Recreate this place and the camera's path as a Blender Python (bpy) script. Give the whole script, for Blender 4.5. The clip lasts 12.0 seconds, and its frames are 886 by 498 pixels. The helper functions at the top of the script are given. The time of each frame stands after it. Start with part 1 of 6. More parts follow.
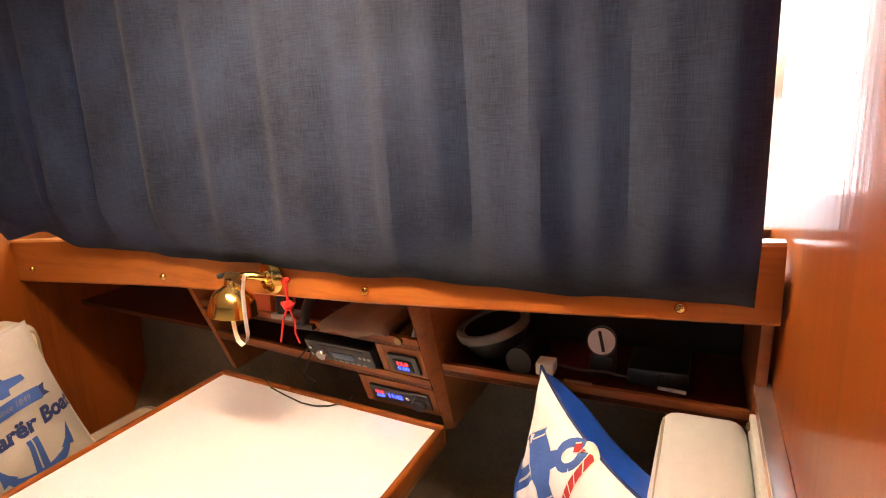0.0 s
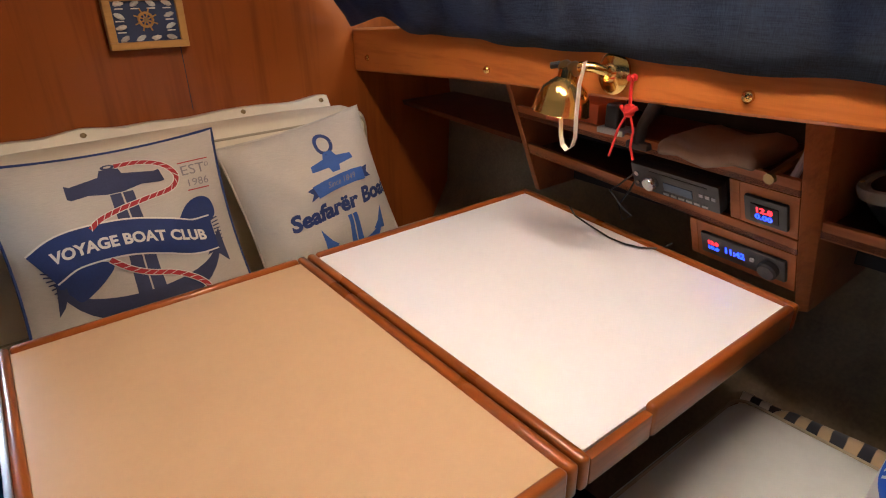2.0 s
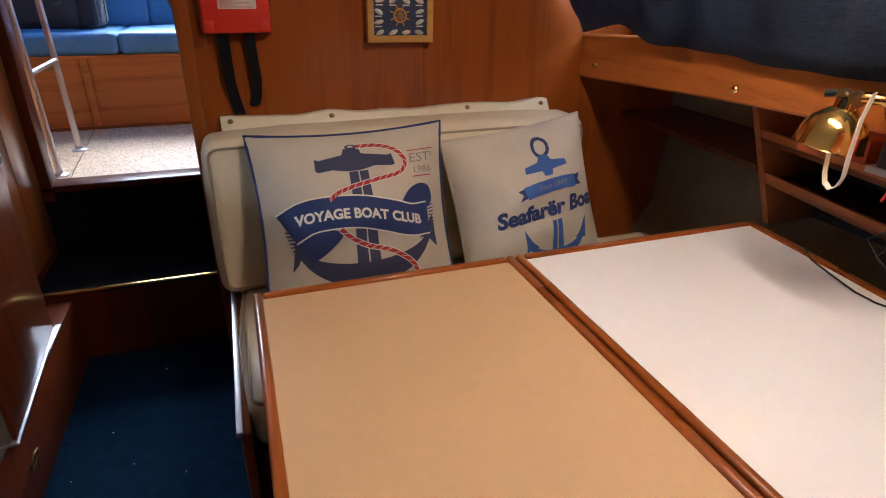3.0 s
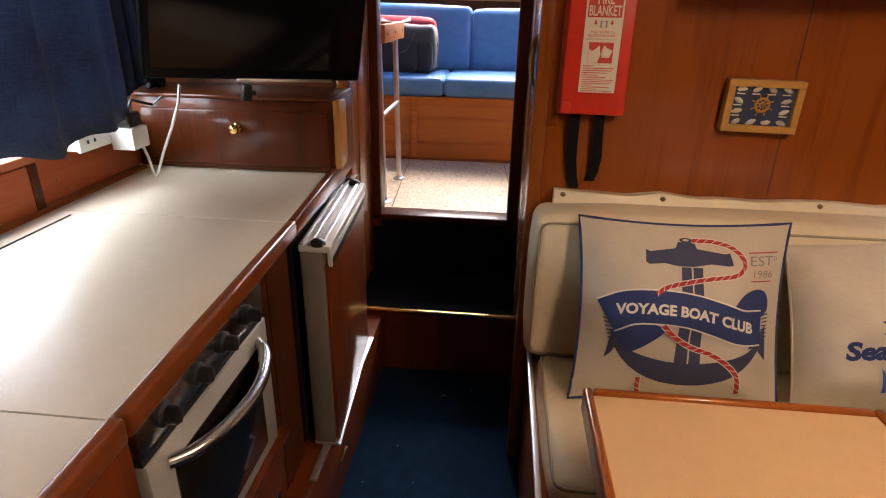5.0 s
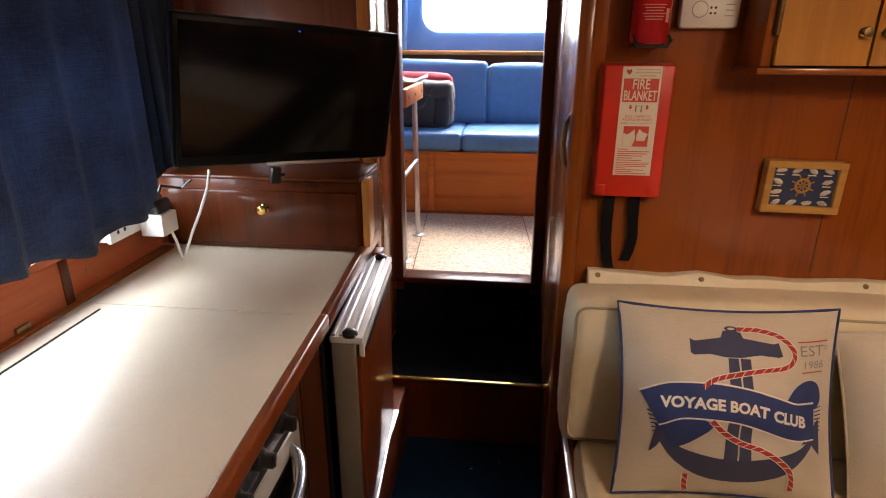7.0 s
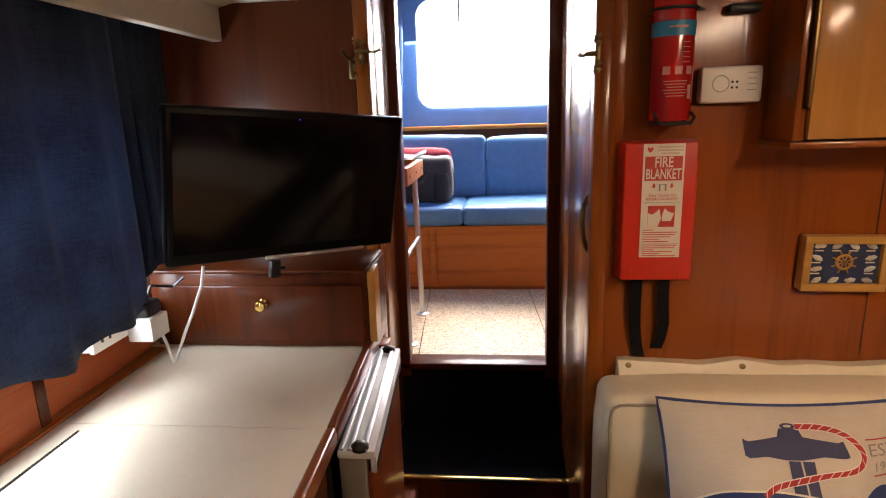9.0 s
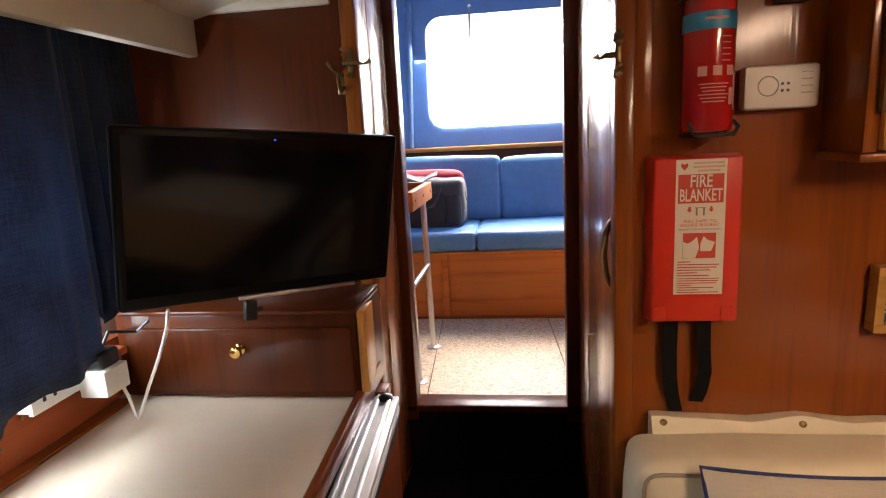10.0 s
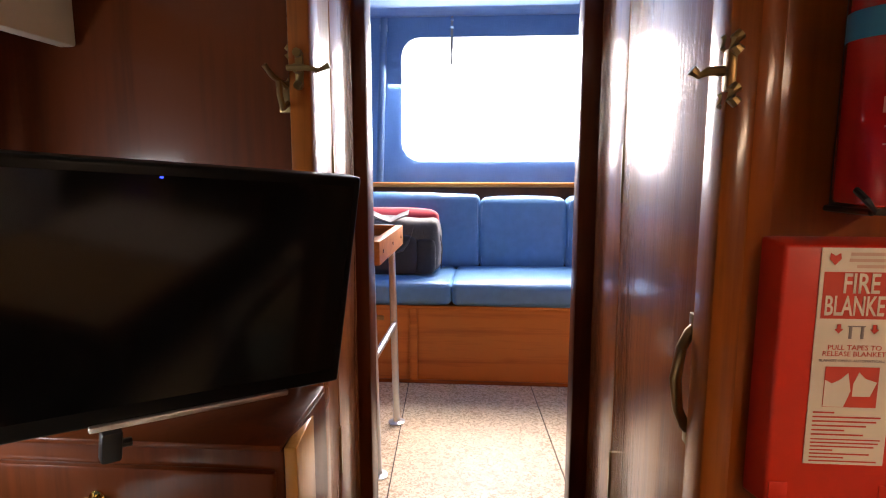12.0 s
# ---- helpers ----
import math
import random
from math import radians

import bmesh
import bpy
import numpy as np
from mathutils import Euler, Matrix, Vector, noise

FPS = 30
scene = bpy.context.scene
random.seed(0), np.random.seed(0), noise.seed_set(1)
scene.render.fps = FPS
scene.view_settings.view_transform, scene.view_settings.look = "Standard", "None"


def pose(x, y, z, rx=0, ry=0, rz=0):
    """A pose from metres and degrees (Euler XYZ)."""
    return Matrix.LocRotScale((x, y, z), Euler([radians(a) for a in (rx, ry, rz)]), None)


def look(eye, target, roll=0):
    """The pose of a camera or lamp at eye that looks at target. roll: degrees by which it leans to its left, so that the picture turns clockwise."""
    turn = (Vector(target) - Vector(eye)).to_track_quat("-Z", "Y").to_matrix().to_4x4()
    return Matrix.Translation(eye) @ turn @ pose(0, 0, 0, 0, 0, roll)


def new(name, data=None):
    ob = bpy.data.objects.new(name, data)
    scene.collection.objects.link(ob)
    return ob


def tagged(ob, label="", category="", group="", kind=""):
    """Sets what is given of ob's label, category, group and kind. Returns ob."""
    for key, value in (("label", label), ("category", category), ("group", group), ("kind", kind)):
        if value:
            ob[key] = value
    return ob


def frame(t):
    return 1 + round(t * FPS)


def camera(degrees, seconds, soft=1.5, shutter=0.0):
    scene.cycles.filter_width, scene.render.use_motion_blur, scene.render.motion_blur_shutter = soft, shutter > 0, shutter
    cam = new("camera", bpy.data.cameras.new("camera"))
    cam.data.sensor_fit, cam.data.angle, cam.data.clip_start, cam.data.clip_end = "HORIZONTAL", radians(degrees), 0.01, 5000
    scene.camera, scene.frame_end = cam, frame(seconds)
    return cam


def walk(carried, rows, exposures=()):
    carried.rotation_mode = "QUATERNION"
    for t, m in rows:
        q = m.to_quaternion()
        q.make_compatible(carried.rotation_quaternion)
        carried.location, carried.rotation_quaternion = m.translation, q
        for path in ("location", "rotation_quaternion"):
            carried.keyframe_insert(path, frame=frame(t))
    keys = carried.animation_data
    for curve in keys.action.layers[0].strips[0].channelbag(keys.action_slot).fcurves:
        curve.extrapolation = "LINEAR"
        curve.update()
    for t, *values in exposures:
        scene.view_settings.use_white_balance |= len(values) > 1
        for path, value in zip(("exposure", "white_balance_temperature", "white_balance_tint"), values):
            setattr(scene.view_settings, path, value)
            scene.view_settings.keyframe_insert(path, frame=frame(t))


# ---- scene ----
cam = camera(74.8, 12.0, soft=1.1)
EXPOSURES = [(0.0, 0.95, 7250, 21), (0.5, 0.87, 7000, 24), (1.0, 0.54, 6700, 22), (1.5, 0.42, 6200, 18), (2.5, 0.20, 5750, 13), (3.7, 0.13, 6200, 17), (5.3, 0.35, 7350, 21), (7.7, 0.29, 7350, 21), (9.3, 0.37, 7550, 21), (12.0, 0.34, 7650, 23)]
PATH = [
    (0, (0.11, 0.063, 1.385), (1.882, 0.868, 0.923), -3.0),
    (0.5, (0.231, 0.144, 1.267), (1.939, 1.003, 0.678), -2.7),
    (1, (0.263, 0.162, 1.212), (1.848, 1.175, 0.531), -2.0),
    (1.5, (0.234, 0.197, 1.217), (1.584, 1.445, 0.429), -1.7),
    (2, (0.176, 0.246, 1.225), (1.272, 1.686, 0.374), -1.3),
    (2.5, (0.131, 0.274, 1.234), (0.991, 1.865, 0.378), -0.1),
    (3, (0.098, 0.287, 1.238), (0.704, 1.993, 0.388), 0.7),
    (3.5, (0.021, 0.304, 1.255), (0.32, 2.076, 0.378), 1.8),
    (3.7, (-0.009, 0.308, 1.267), (0.147, 2.09, 0.372), 2.0),
    (5.3, (-0.094, 0.363, 1.379), (-0.269, 2.208, 0.629), 1.2),
    (5.5, (-0.096, 0.365, 1.396), (-0.261, 2.216, 0.657), 1.3),
    (6, (-0.116, 0.376, 1.404), (-0.269, 2.233, 0.678), 1.6),
    (6.5, (-0.129, 0.388, 1.435), (-0.311, 2.251, 0.733), 0.9),
    (7, (-0.157, 0.425, 1.456), (-0.365, 2.296, 0.781), 0.2),
    (7.5, (-0.185, 0.473, 1.464), (-0.398, 2.357, 0.829), -0.1),
    (7.7, (-0.211, 0.494, 1.475), (-0.403, 2.388, 0.862), -0.1),
    (9.3, (-0.204, 0.569, 1.482), (-0.432, 2.51, 1.056), -2.6),
    (9.5, (-0.195, 0.603, 1.472), (-0.448, 2.544, 1.065), -3.0),
    (10, (-0.18, 0.729, 1.468), (-0.452, 2.673, 1.085), -3.0),
    (10.5, (-0.156, 0.837, 1.464), (-0.441, 2.777, 1.074), -2.9),
    (11, (-0.163, 0.914, 1.469), (-0.398, 2.863, 1.088), -1.9),
    (11.5, (-0.223, 1.061, 1.476), (-0.394, 3.023, 1.127), 0.4),
    (12, (-0.263, 1.153, 1.491), (-0.412, 3.127, 1.205), -0.0),
]
walk(cam, [(t, look(eye, target, roll)) for t, eye, target, roll in PATH], EXPOSURES)

# ---- world and large lights ----
world = bpy.data.worlds.new("sky")
scene.world = world
world.use_nodes = True
wn = world.node_tree.nodes
sky = wn.new("ShaderNodeTexSky")
sky.sky_type, sky.sun_disc = "NISHITA", False
sky.sun_elevation, sky.sun_rotation = radians(48), radians(30)
sky.air_density, sky.dust_density = 1.0, 4.0
world.node_tree.links.new(sky.outputs[0], wn["Background"].inputs[0])
wn["Background"].inputs[1].default_value = 0.5


def lamp(name, kind, energy, color, m, **more):
    data = bpy.data.lights.new(name, kind)
    data.energy, data.color = energy, color
    for key, value in more.items():
        if key == "size":
            data.size = value
        elif key == "size_y":
            data.shape, data.size_y = "RECTANGLE", value
        elif key == "angle":
            data.angle = value
        elif key == "radius":
            data.shadow_soft_size = value
    ob = new(name, data)
    ob.matrix_world = m
    return ob


lamp("sun", "SUN", 1.2, (1.0, 0.96, 0.9), look((0, 0, 10), (-2.6, -4.5, 0)), angle=radians(12))
lamp("port_window_daylight", "AREA", 50, (0.66, 0.86, 1.0), look((-1.185, 0.85, 1.29), (0.3, 0.85, 0.75)), size=1.8, size_y=0.46)
lamp("starboard_window_daylight", "AREA", 15, (0.80, 0.91, 1.0), look((1.21, 0.85, 1.42), (0.2, 0.85, 1.3)), size=2.0, size_y=0.4)
lamp("cockpit_daylight", "AREA", 50, (0.93, 0.97, 1.0), look((-0.3, 4.36, 1.9), (-0.3, 2.0, 0.9)), size=1.0, size_y=0.7)
lamp("ceiling_lamp_glow", "AREA", 5.6, (1.0, 0.80, 0.60), pose(0.62, 0.66, 1.748), size=0.09, size_y=0.56)


# ---- materials ----
def nodes_of(name):
    m = bpy.data.materials.new(name)
    m.use_nodes = True
    nt = m.node_tree
    return m, nt, nt.nodes["Principled BSDF"]


def plain(name, color, rough=0.5, metal=0.0, vary=0.12, scale=30.0, bump=0.0, coat=0.0, sheen=0.0, emit=0.0, fine=0.0, rv=0.07, spec=0.5):
    """A surface with two scales of variation."""
    m, nt, b = nodes_of(name)
    b.inputs["Roughness"].default_value, b.inputs["Metallic"].default_value = rough, metal
    b.inputs["Coat Weight"].default_value, b.inputs["Sheen Weight"].default_value = coat, sheen
    tc = nt.nodes.new("ShaderNodeTexCoord")
    n1, n2 = nt.nodes.new("ShaderNodeTexNoise"), nt.nodes.new("ShaderNodeTexNoise")
    n1.inputs["Scale"].default_value, n2.inputs["Scale"].default_value = scale * 0.12, scale
    n1.inputs["Detail"].default_value, n2.inputs["Detail"].default_value = 4, 6
    mix = nt.nodes.new("ShaderNodeMath")
    mix.operation = "ADD"
    for n in (n1, n2):
        nt.links.new(tc.outputs["Object"], n.inputs["Vector"])
    nt.links.new(n1.outputs["Fac"], mix.inputs[0])
    nt.links.new(n2.outputs["Fac"], mix.inputs[1])
    ramp = nt.nodes.new("ShaderNodeMapRange")
    ramp.inputs["From Min"].default_value, ramp.inputs["From Max"].default_value = 0.6, 1.4
    ramp.inputs["To Min"].default_value, ramp.inputs["To Max"].default_value = 1 - vary, 1 + vary
    nt.links.new(mix.outputs[0], ramp.inputs["Value"])
    vm = nt.nodes.new("ShaderNodeVectorMath")
    vm.operation = "SCALE"
    vm.inputs[0].default_value = color
    nt.links.new(ramp.outputs["Result"], vm.inputs["Scale"])
    nt.links.new(vm.outputs[0], b.inputs["Base Color"])
    rr = nt.nodes.new("ShaderNodeMapRange")
    rr.inputs["To Min"].default_value, rr.inputs["To Max"].default_value = max(rough - rv, 0.02), min(rough + rv, 1)
    b.inputs["Specular IOR Level"].default_value = spec
    nt.links.new(n1.outputs["Fac"], rr.inputs["Value"])
    nt.links.new(rr.outputs["Result"], b.inputs["Roughness"])
    if bump:
        bn = nt.nodes.new("ShaderNodeBump")
        bn.inputs["Strength"].default_value, bn.inputs["Distance"].default_value = bump, 0.002
        if fine:
            n3 = nt.nodes.new("ShaderNodeTexNoise")
            n3.inputs["Scale"].default_value = fine
            nt.links.new(tc.outputs["Object"], n3.inputs["Vector"])
            nt.links.new(n3.outputs["Fac"], bn.inputs["Height"])
        else:
            nt.links.new(n2.outputs["Fac"], bn.inputs["Height"])
        nt.links.new(bn.outputs[0], b.inputs["Normal"])
    if emit:
        b.inputs["Emission Color"].default_value, b.inputs["Emission Strength"].default_value = (*color, 1), emit
    return m


def wood(name, light, dark, axis="X", rough=0.28, coat=0.5, size=1.0, bump=0.12, coat_rough=0.13, spec=0.12):
    """Varnished timber with grain along one axis."""
    m, nt, b = nodes_of(name)
    tc, mp = nt.nodes.new("ShaderNodeTexCoord"), nt.nodes.new("ShaderNodeMapping")
    k = {"X": (1.2, 22, 22), "Y": (22, 1.2, 22), "Z": (22, 22, 1.2)}[axis]
    mp.inputs["Scale"].default_value = [v / size for v in k]
    nt.links.new(tc.outputs["Object"], mp.inputs["Vector"])
    rnd = nt.nodes.new("ShaderNodeObjectInfo")
    off = nt.nodes.new("ShaderNodeVectorMath")
    off.operation = "MULTIPLY_ADD"
    off.inputs[1].default_value = (7, 5, 3)
    nt.links.new(rnd.outputs["Random"], off.inputs[0])
    nt.links.new(mp.outputs[0], off.inputs[2])
    g, f, big = (nt.nodes.new("ShaderNodeTexNoise") for _ in range(3))
    g.inputs["Scale"].default_value, g.inputs["Detail"].default_value, g.inputs["Distortion"].default_value = 1.0, 6, 0.6
    f.inputs["Scale"].default_value, f.inputs["Detail"].default_value = 7.0, 3
    big.inputs["Scale"].default_value, big.inputs["Detail"].default_value = 2.2, 3
    nt.links.new(off.outputs[0], g.inputs["Vector"])
    nt.links.new(off.outputs[0], f.inputs["Vector"])
    nt.links.new(tc.outputs["Object"], big.inputs["Vector"])
    s = nt.nodes.new("ShaderNodeMath")
    s.operation = "MULTIPLY_ADD"
    s.inputs[1].default_value = 0.45
    nt.links.new(f.outputs["Fac"], s.inputs[0])
    nt.links.new(g.outputs["Fac"], s.inputs[2])
    s2 = nt.nodes.new("ShaderNodeMath")
    s2.operation = "MULTIPLY_ADD"
    s2.inputs[1].default_value = 0.5
    nt.links.new(big.outputs["Fac"], s2.inputs[0])
    nt.links.new(s.outputs[0], s2.inputs[2])
    cr = nt.nodes.new("ShaderNodeValToRGB")
    cr.color_ramp.elements[0].position, cr.color_ramp.elements[1].position = 0.58, 1.02
    cr.color_ramp.elements[0].color, cr.color_ramp.elements[1].color = (*dark, 1), (*light, 1)
    nt.links.new(s2.outputs[0], cr.inputs["Fac"])
    nt.links.new(cr.outputs["Color"], b.inputs["Base Color"])
    b.inputs["Coat Weight"].default_value, b.inputs["Coat Roughness"].default_value = coat, coat_rough
    b.inputs["Specular IOR Level"].default_value = spec
    rr = nt.nodes.new("ShaderNodeMapRange")
    rr.inputs["To Min"].default_value, rr.inputs["To Max"].default_value = rough - 0.08, rough + 0.14
    nt.links.new(big.outputs["Fac"], rr.inputs["Value"])
    nt.links.new(rr.outputs["Result"], b.inputs["Roughness"])
    bn = nt.nodes.new("ShaderNodeBump")
    bn.inputs["Strength"].default_value, bn.inputs["Distance"].default_value = bump, 0.0015
    nt.links.new(s.outputs[0], bn.inputs["Height"])
    nt.links.new(bn.outputs[0], b.inputs["Normal"])
    peel, bc = nt.nodes.new("ShaderNodeTexNoise"), nt.nodes.new("ShaderNodeBump")
    peel.inputs["Scale"].default_value, peel.inputs["Detail"].default_value = 4.5, 4
    nt.links.new(off.outputs[0], peel.inputs["Vector"])
    bc.inputs["Strength"].default_value, bc.inputs["Distance"].default_value = min(bump * 1.5, 0.6), 0.0012
    nt.links.new(peel.outputs["Fac"], bc.inputs["Height"])
    nt.links.new(bn.outputs[0], bc.inputs["Normal"])
    nt.links.new(bc.outputs[0], b.inputs["Coat Normal"])
    return m


def woven(name, color, dark, scale=900.0, rough=0.85, through_light=0.0):
    """Cloth with visible threads and soft blotches."""
    m, nt, b = nodes_of(name)
    tc = nt.nodes.new("ShaderNodeTexCoord")
    m1, m2 = nt.nodes.new("ShaderNodeMapping"), nt.nodes.new("ShaderNodeMapping")
    m1.inputs["Scale"].default_value, m2.inputs["Scale"].default_value = (scale, scale, scale * 0.04), (scale * 0.04, scale * 0.04, scale)
    n1, n2, n3 = (nt.nodes.new("ShaderNodeTexNoise") for _ in range(3))
    for a, n in ((m1, n1), (m2, n2)):
        nt.links.new(tc.outputs["Object"], a.inputs["Vector"])
        nt.links.new(a.outputs[0], n.inputs["Vector"])
        n.inputs["Scale"].default_value = 1.0
    n3.inputs["Scale"].default_value = 7
    nt.links.new(tc.outputs["Object"], n3.inputs["Vector"])
    a1, a2 = nt.nodes.new("ShaderNodeMath"), nt.nodes.new("ShaderNodeMath")
    a1.operation = a2.operation = "ADD"
    nt.links.new(n1.outputs["Fac"], a1.inputs[0])
    nt.links.new(n2.outputs["Fac"], a1.inputs[1])
    nt.links.new(a1.outputs[0], a2.inputs[0])
    nt.links.new(n3.outputs["Fac"], a2.inputs[1])
    mr = nt.nodes.new("ShaderNodeMapRange")
    mr.inputs["From Min"].default_value, mr.inputs["From Max"].default_value = 1.1, 1.9
    nt.links.new(a2.outputs[0], mr.inputs["Value"])
    mx = nt.nodes.new("ShaderNodeMix")
    mx.data_type = "RGBA"
    mx.inputs[6].default_value, mx.inputs[7].default_value = (*dark, 1), (*color, 1)
    nt.links.new(mr.outputs["Result"], mx.inputs[0])
    nt.links.new(mx.outputs[2], b.inputs["Base Color"])
    b.inputs["Roughness"].default_value, b.inputs["Sheen Weight"].default_value = rough, 0.15
    bn = nt.nodes.new("ShaderNodeBump")
    bn.inputs["Strength"].default_value, bn.inputs["Distance"].default_value = 0.35, 0.0008
    nt.links.new(a1.outputs[0], bn.inputs["Height"])
    nt.links.new(bn.outputs[0], b.inputs["Normal"])
    if through_light:
        out = nt.nodes["Material Output"]
        tr, ms = nt.nodes.new("ShaderNodeBsdfTranslucent"), nt.nodes.new("ShaderNodeMixShader")
        nt.links.new(mx.outputs[2], tr.inputs["Color"])
        ms.inputs[0].default_value = through_light
        nt.links.new(b.outputs[0], ms.inputs[1])
        nt.links.new(tr.outputs[0], ms.inputs[2])
        nt.links.new(ms.outputs[0], out.inputs["Surface"])
    return m


def speckled(name, light, dark, scale=160.0, rough=0.5):
    """Vinyl tile with a printed chip pattern."""
    m, nt, b = nodes_of(name)
    tc = nt.nodes.new("ShaderNodeTexCoord")
    v, n = nt.nodes.new("ShaderNodeTexVoronoi"), nt.nodes.new("ShaderNodeTexNoise")
    v.inputs["Scale"].default_value, n.inputs["Scale"].default_value, n.inputs["Detail"].default_value = scale * 0.45, scale * 0.35, 6
    n.inputs["Distortion"].default_value = 2.0
    mixv = nt.nodes.new("ShaderNodeMix")
    mixv.data_type = "RGBA"
    nt.links.new(tc.outputs["Object"], n.inputs["Vector"])
    nt.links.new(tc.outputs["Object"], v.inputs["Vector"])
    cr = nt.nodes.new("ShaderNodeValToRGB")
    cr.color_ramp.elements[0].position, cr.color_ramp.elements[1].position = 0.40, 0.56
    cr.color_ramp.elements[0].color, cr.color_ramp.elements[1].color = (*dark, 1), (*light, 1)
    nt.links.new(n.outputs["Fac"], cr.inputs["Fac"])
    sep = nt.nodes.new("ShaderNodeMapRange")
    sep.inputs["To Min"].default_value, sep.inputs["To Max"].default_value = 0.82, 1.1
    nt.links.new(v.outputs["Distance"], sep.inputs["Value"])
    vm = nt.nodes.new("ShaderNodeVectorMath")
    vm.operation = "SCALE"
    nt.links.new(cr.outputs["Color"], vm.inputs[0])
    nt.links.new(sep.outputs["Result"], vm.inputs["Scale"])
    nt.links.new(vm.outputs[0], b.inputs["Base Color"])
    b.inputs["Roughness"].default_value = rough
    return m


MAHOGANY = ((0.275, 0.068, 0.010), (0.145, 0.032, 0.006))
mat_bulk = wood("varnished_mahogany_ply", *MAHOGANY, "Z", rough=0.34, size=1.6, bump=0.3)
# bulkhead mahogany again, with the dimness of shaded places put into its colour
mat_bulk_shade = wood("shaded_mahogany_ply", (0.092, 0.019, 0.0045), (0.032, 0.0065, 0.002), "Z", rough=0.4, coat=0.35, size=1.6, bump=0.3)
mat_wood_y = wood("mahogany_along", (0.28, 0.076, 0.012), (0.11, 0.026, 0.005), "Y")
mat_wood_x = wood("mahogany_across", (0.27, 0.073, 0.012), (0.105, 0.025, 0.005), "X")
mat_wood_z = wood("mahogany_upright", (0.27, 0.072, 0.012), (0.105, 0.025, 0.005), "Z")
mat_wood_red = wood("deep_red_mahogany", (0.17, 0.036, 0.009), (0.06, 0.012, 0.004), "Z", rough=0.36, coat=0.4)
mat_edge = wood("dark_mahogany_edging", (0.19, 0.045, 0.010), (0.08, 0.018, 0.005), "Y", rough=0.3)
mat_rail = wood("teak_rail", (0.50, 0.155, 0.028), (0.25, 0.066, 0.011), "Y", rough=0.36, bump=0.3)
mat_shelf = wood("shelf_mahogany", (0.30, 0.10, 0.034), (0.16, 0.046, 0.016), "Y", rough=0.45, coat=0.1)
mat_red_wood = wood("reddish_locker_ply", (0.42, 0.11, 0.045), (0.28, 0.065, 0.025), "Y", rough=0.5, coat=0.0)
mat_teak = wood("orange_teak_panel", (0.50, 0.17, 0.04), (0.30, 0.09, 0.02), "X", rough=0.45, coat=0.1)
mat_cab = wood("light_oak_panel", (0.48, 0.22, 0.055), (0.33, 0.135, 0.03), "Z", rough=0.3, size=2)
mat_cream = plain("cream_laminate", (0.57, 0.375, 0.20), 0.32, vary=0.03, scale=60, bump=0.03, rv=0.03)
mat_white_top = plain("white_laminate", (0.80, 0.80, 0.80), 0.17, vary=0.012, scale=60, bump=0.02, rv=0.015)
mat_counter = plain("pale_worktop_laminate", (0.63, 0.53, 0.41), 0.36, vary=0.04, scale=140, bump=0.04, rv=0.03)
mat_vinyl = plain("cream_vinyl", (0.68, 0.585, 0.41), 0.42, vary=0.05, scale=40, bump=0.12, fine=700)
# seat vinyl again, with cool daylight put into its colour
mat_vinyl_daylit = plain("daylit_vinyl", (0.62, 0.64, 0.60), 0.42, vary=0.05, scale=40, bump=0.12, fine=700)
# piping darkened so its colour draws the shaded cushion creases
mat_piping = plain("crease_dark_piping", (0.34, 0.28, 0.18), 0.5)
mat_carpet = plain("navy_carpet", (0.003, 0.016, 0.038), 0.95, vary=0.45, scale=220, bump=1.0, spec=0.05)
mat_dark_carpet = plain("dark_step_carpet", (0.006, 0.007, 0.010), 0.95, vary=0.4, scale=220, bump=1.0, spec=0.05)
mat_felt = plain("brown_hull_lining", (0.21, 0.155, 0.10), 0.95, vary=0.25, scale=120, bump=0.6)
mat_curtain = woven("navy_curtain_cloth", (0.050, 0.075, 0.120), (0.013, 0.020, 0.038), through_light=0.55)
mat_canopy = woven("blue_canvas", (0.16, 0.32, 0.56), (0.11, 0.25, 0.47), 500, through_light=0.35)
mat_bluevinyl = plain("blue_vinyl", (0.075, 0.225, 0.43), 0.4, vary=0.16, scale=25, bump=0.15, fine=600)
mat_bluepipe = plain("pale_blue_piping", (0.20, 0.36, 0.58), 0.5)
mat_linen = woven("white_linen", (0.61, 0.54, 0.44), (0.49, 0.43, 0.34), 1500)
mat_whitevinyl = plain("white_outdoor_fabric", (0.80, 0.78, 0.74), 0.5, vary=0.04, scale=40, bump=0.1)
mat_navy = plain("navy_print", (0.022, 0.04, 0.14), 0.8, vary=0.15, scale=300)
mat_slate = plain("slate_blue_print", (0.045, 0.05, 0.105), 0.8, vary=0.15, scale=300)
mat_midblue = plain("mid_blue_print", (0.04, 0.11, 0.36), 0.7, vary=0.15, scale=200)
mat_brightblue = plain("bright_blue_fabric", (0.012, 0.10, 0.55), 0.4, vary=0.15, scale=40, bump=0.2)
mat_red_print = plain("red_print", (0.42, 0.03, 0.03), 0.8, vary=0.15, scale=300)
mat_cream_print = plain("cream_print", (0.74, 0.68, 0.58), 0.8, vary=0.05)
mat_grey_print = plain("grey_print", (0.25, 0.22, 0.22), 0.8)
mat_red = plain("red_plastic", (0.62, 0.03, 0.012), 0.38, vary=0.06, scale=60, bump=0.03)
mat_red_gloss = plain("red_enamel", (0.42, 0.012, 0.012), 0.18, vary=0.05, coat=0.5)
mat_label = plain("cream_label", (0.74, 0.68, 0.58), 0.5, vary=0.04)
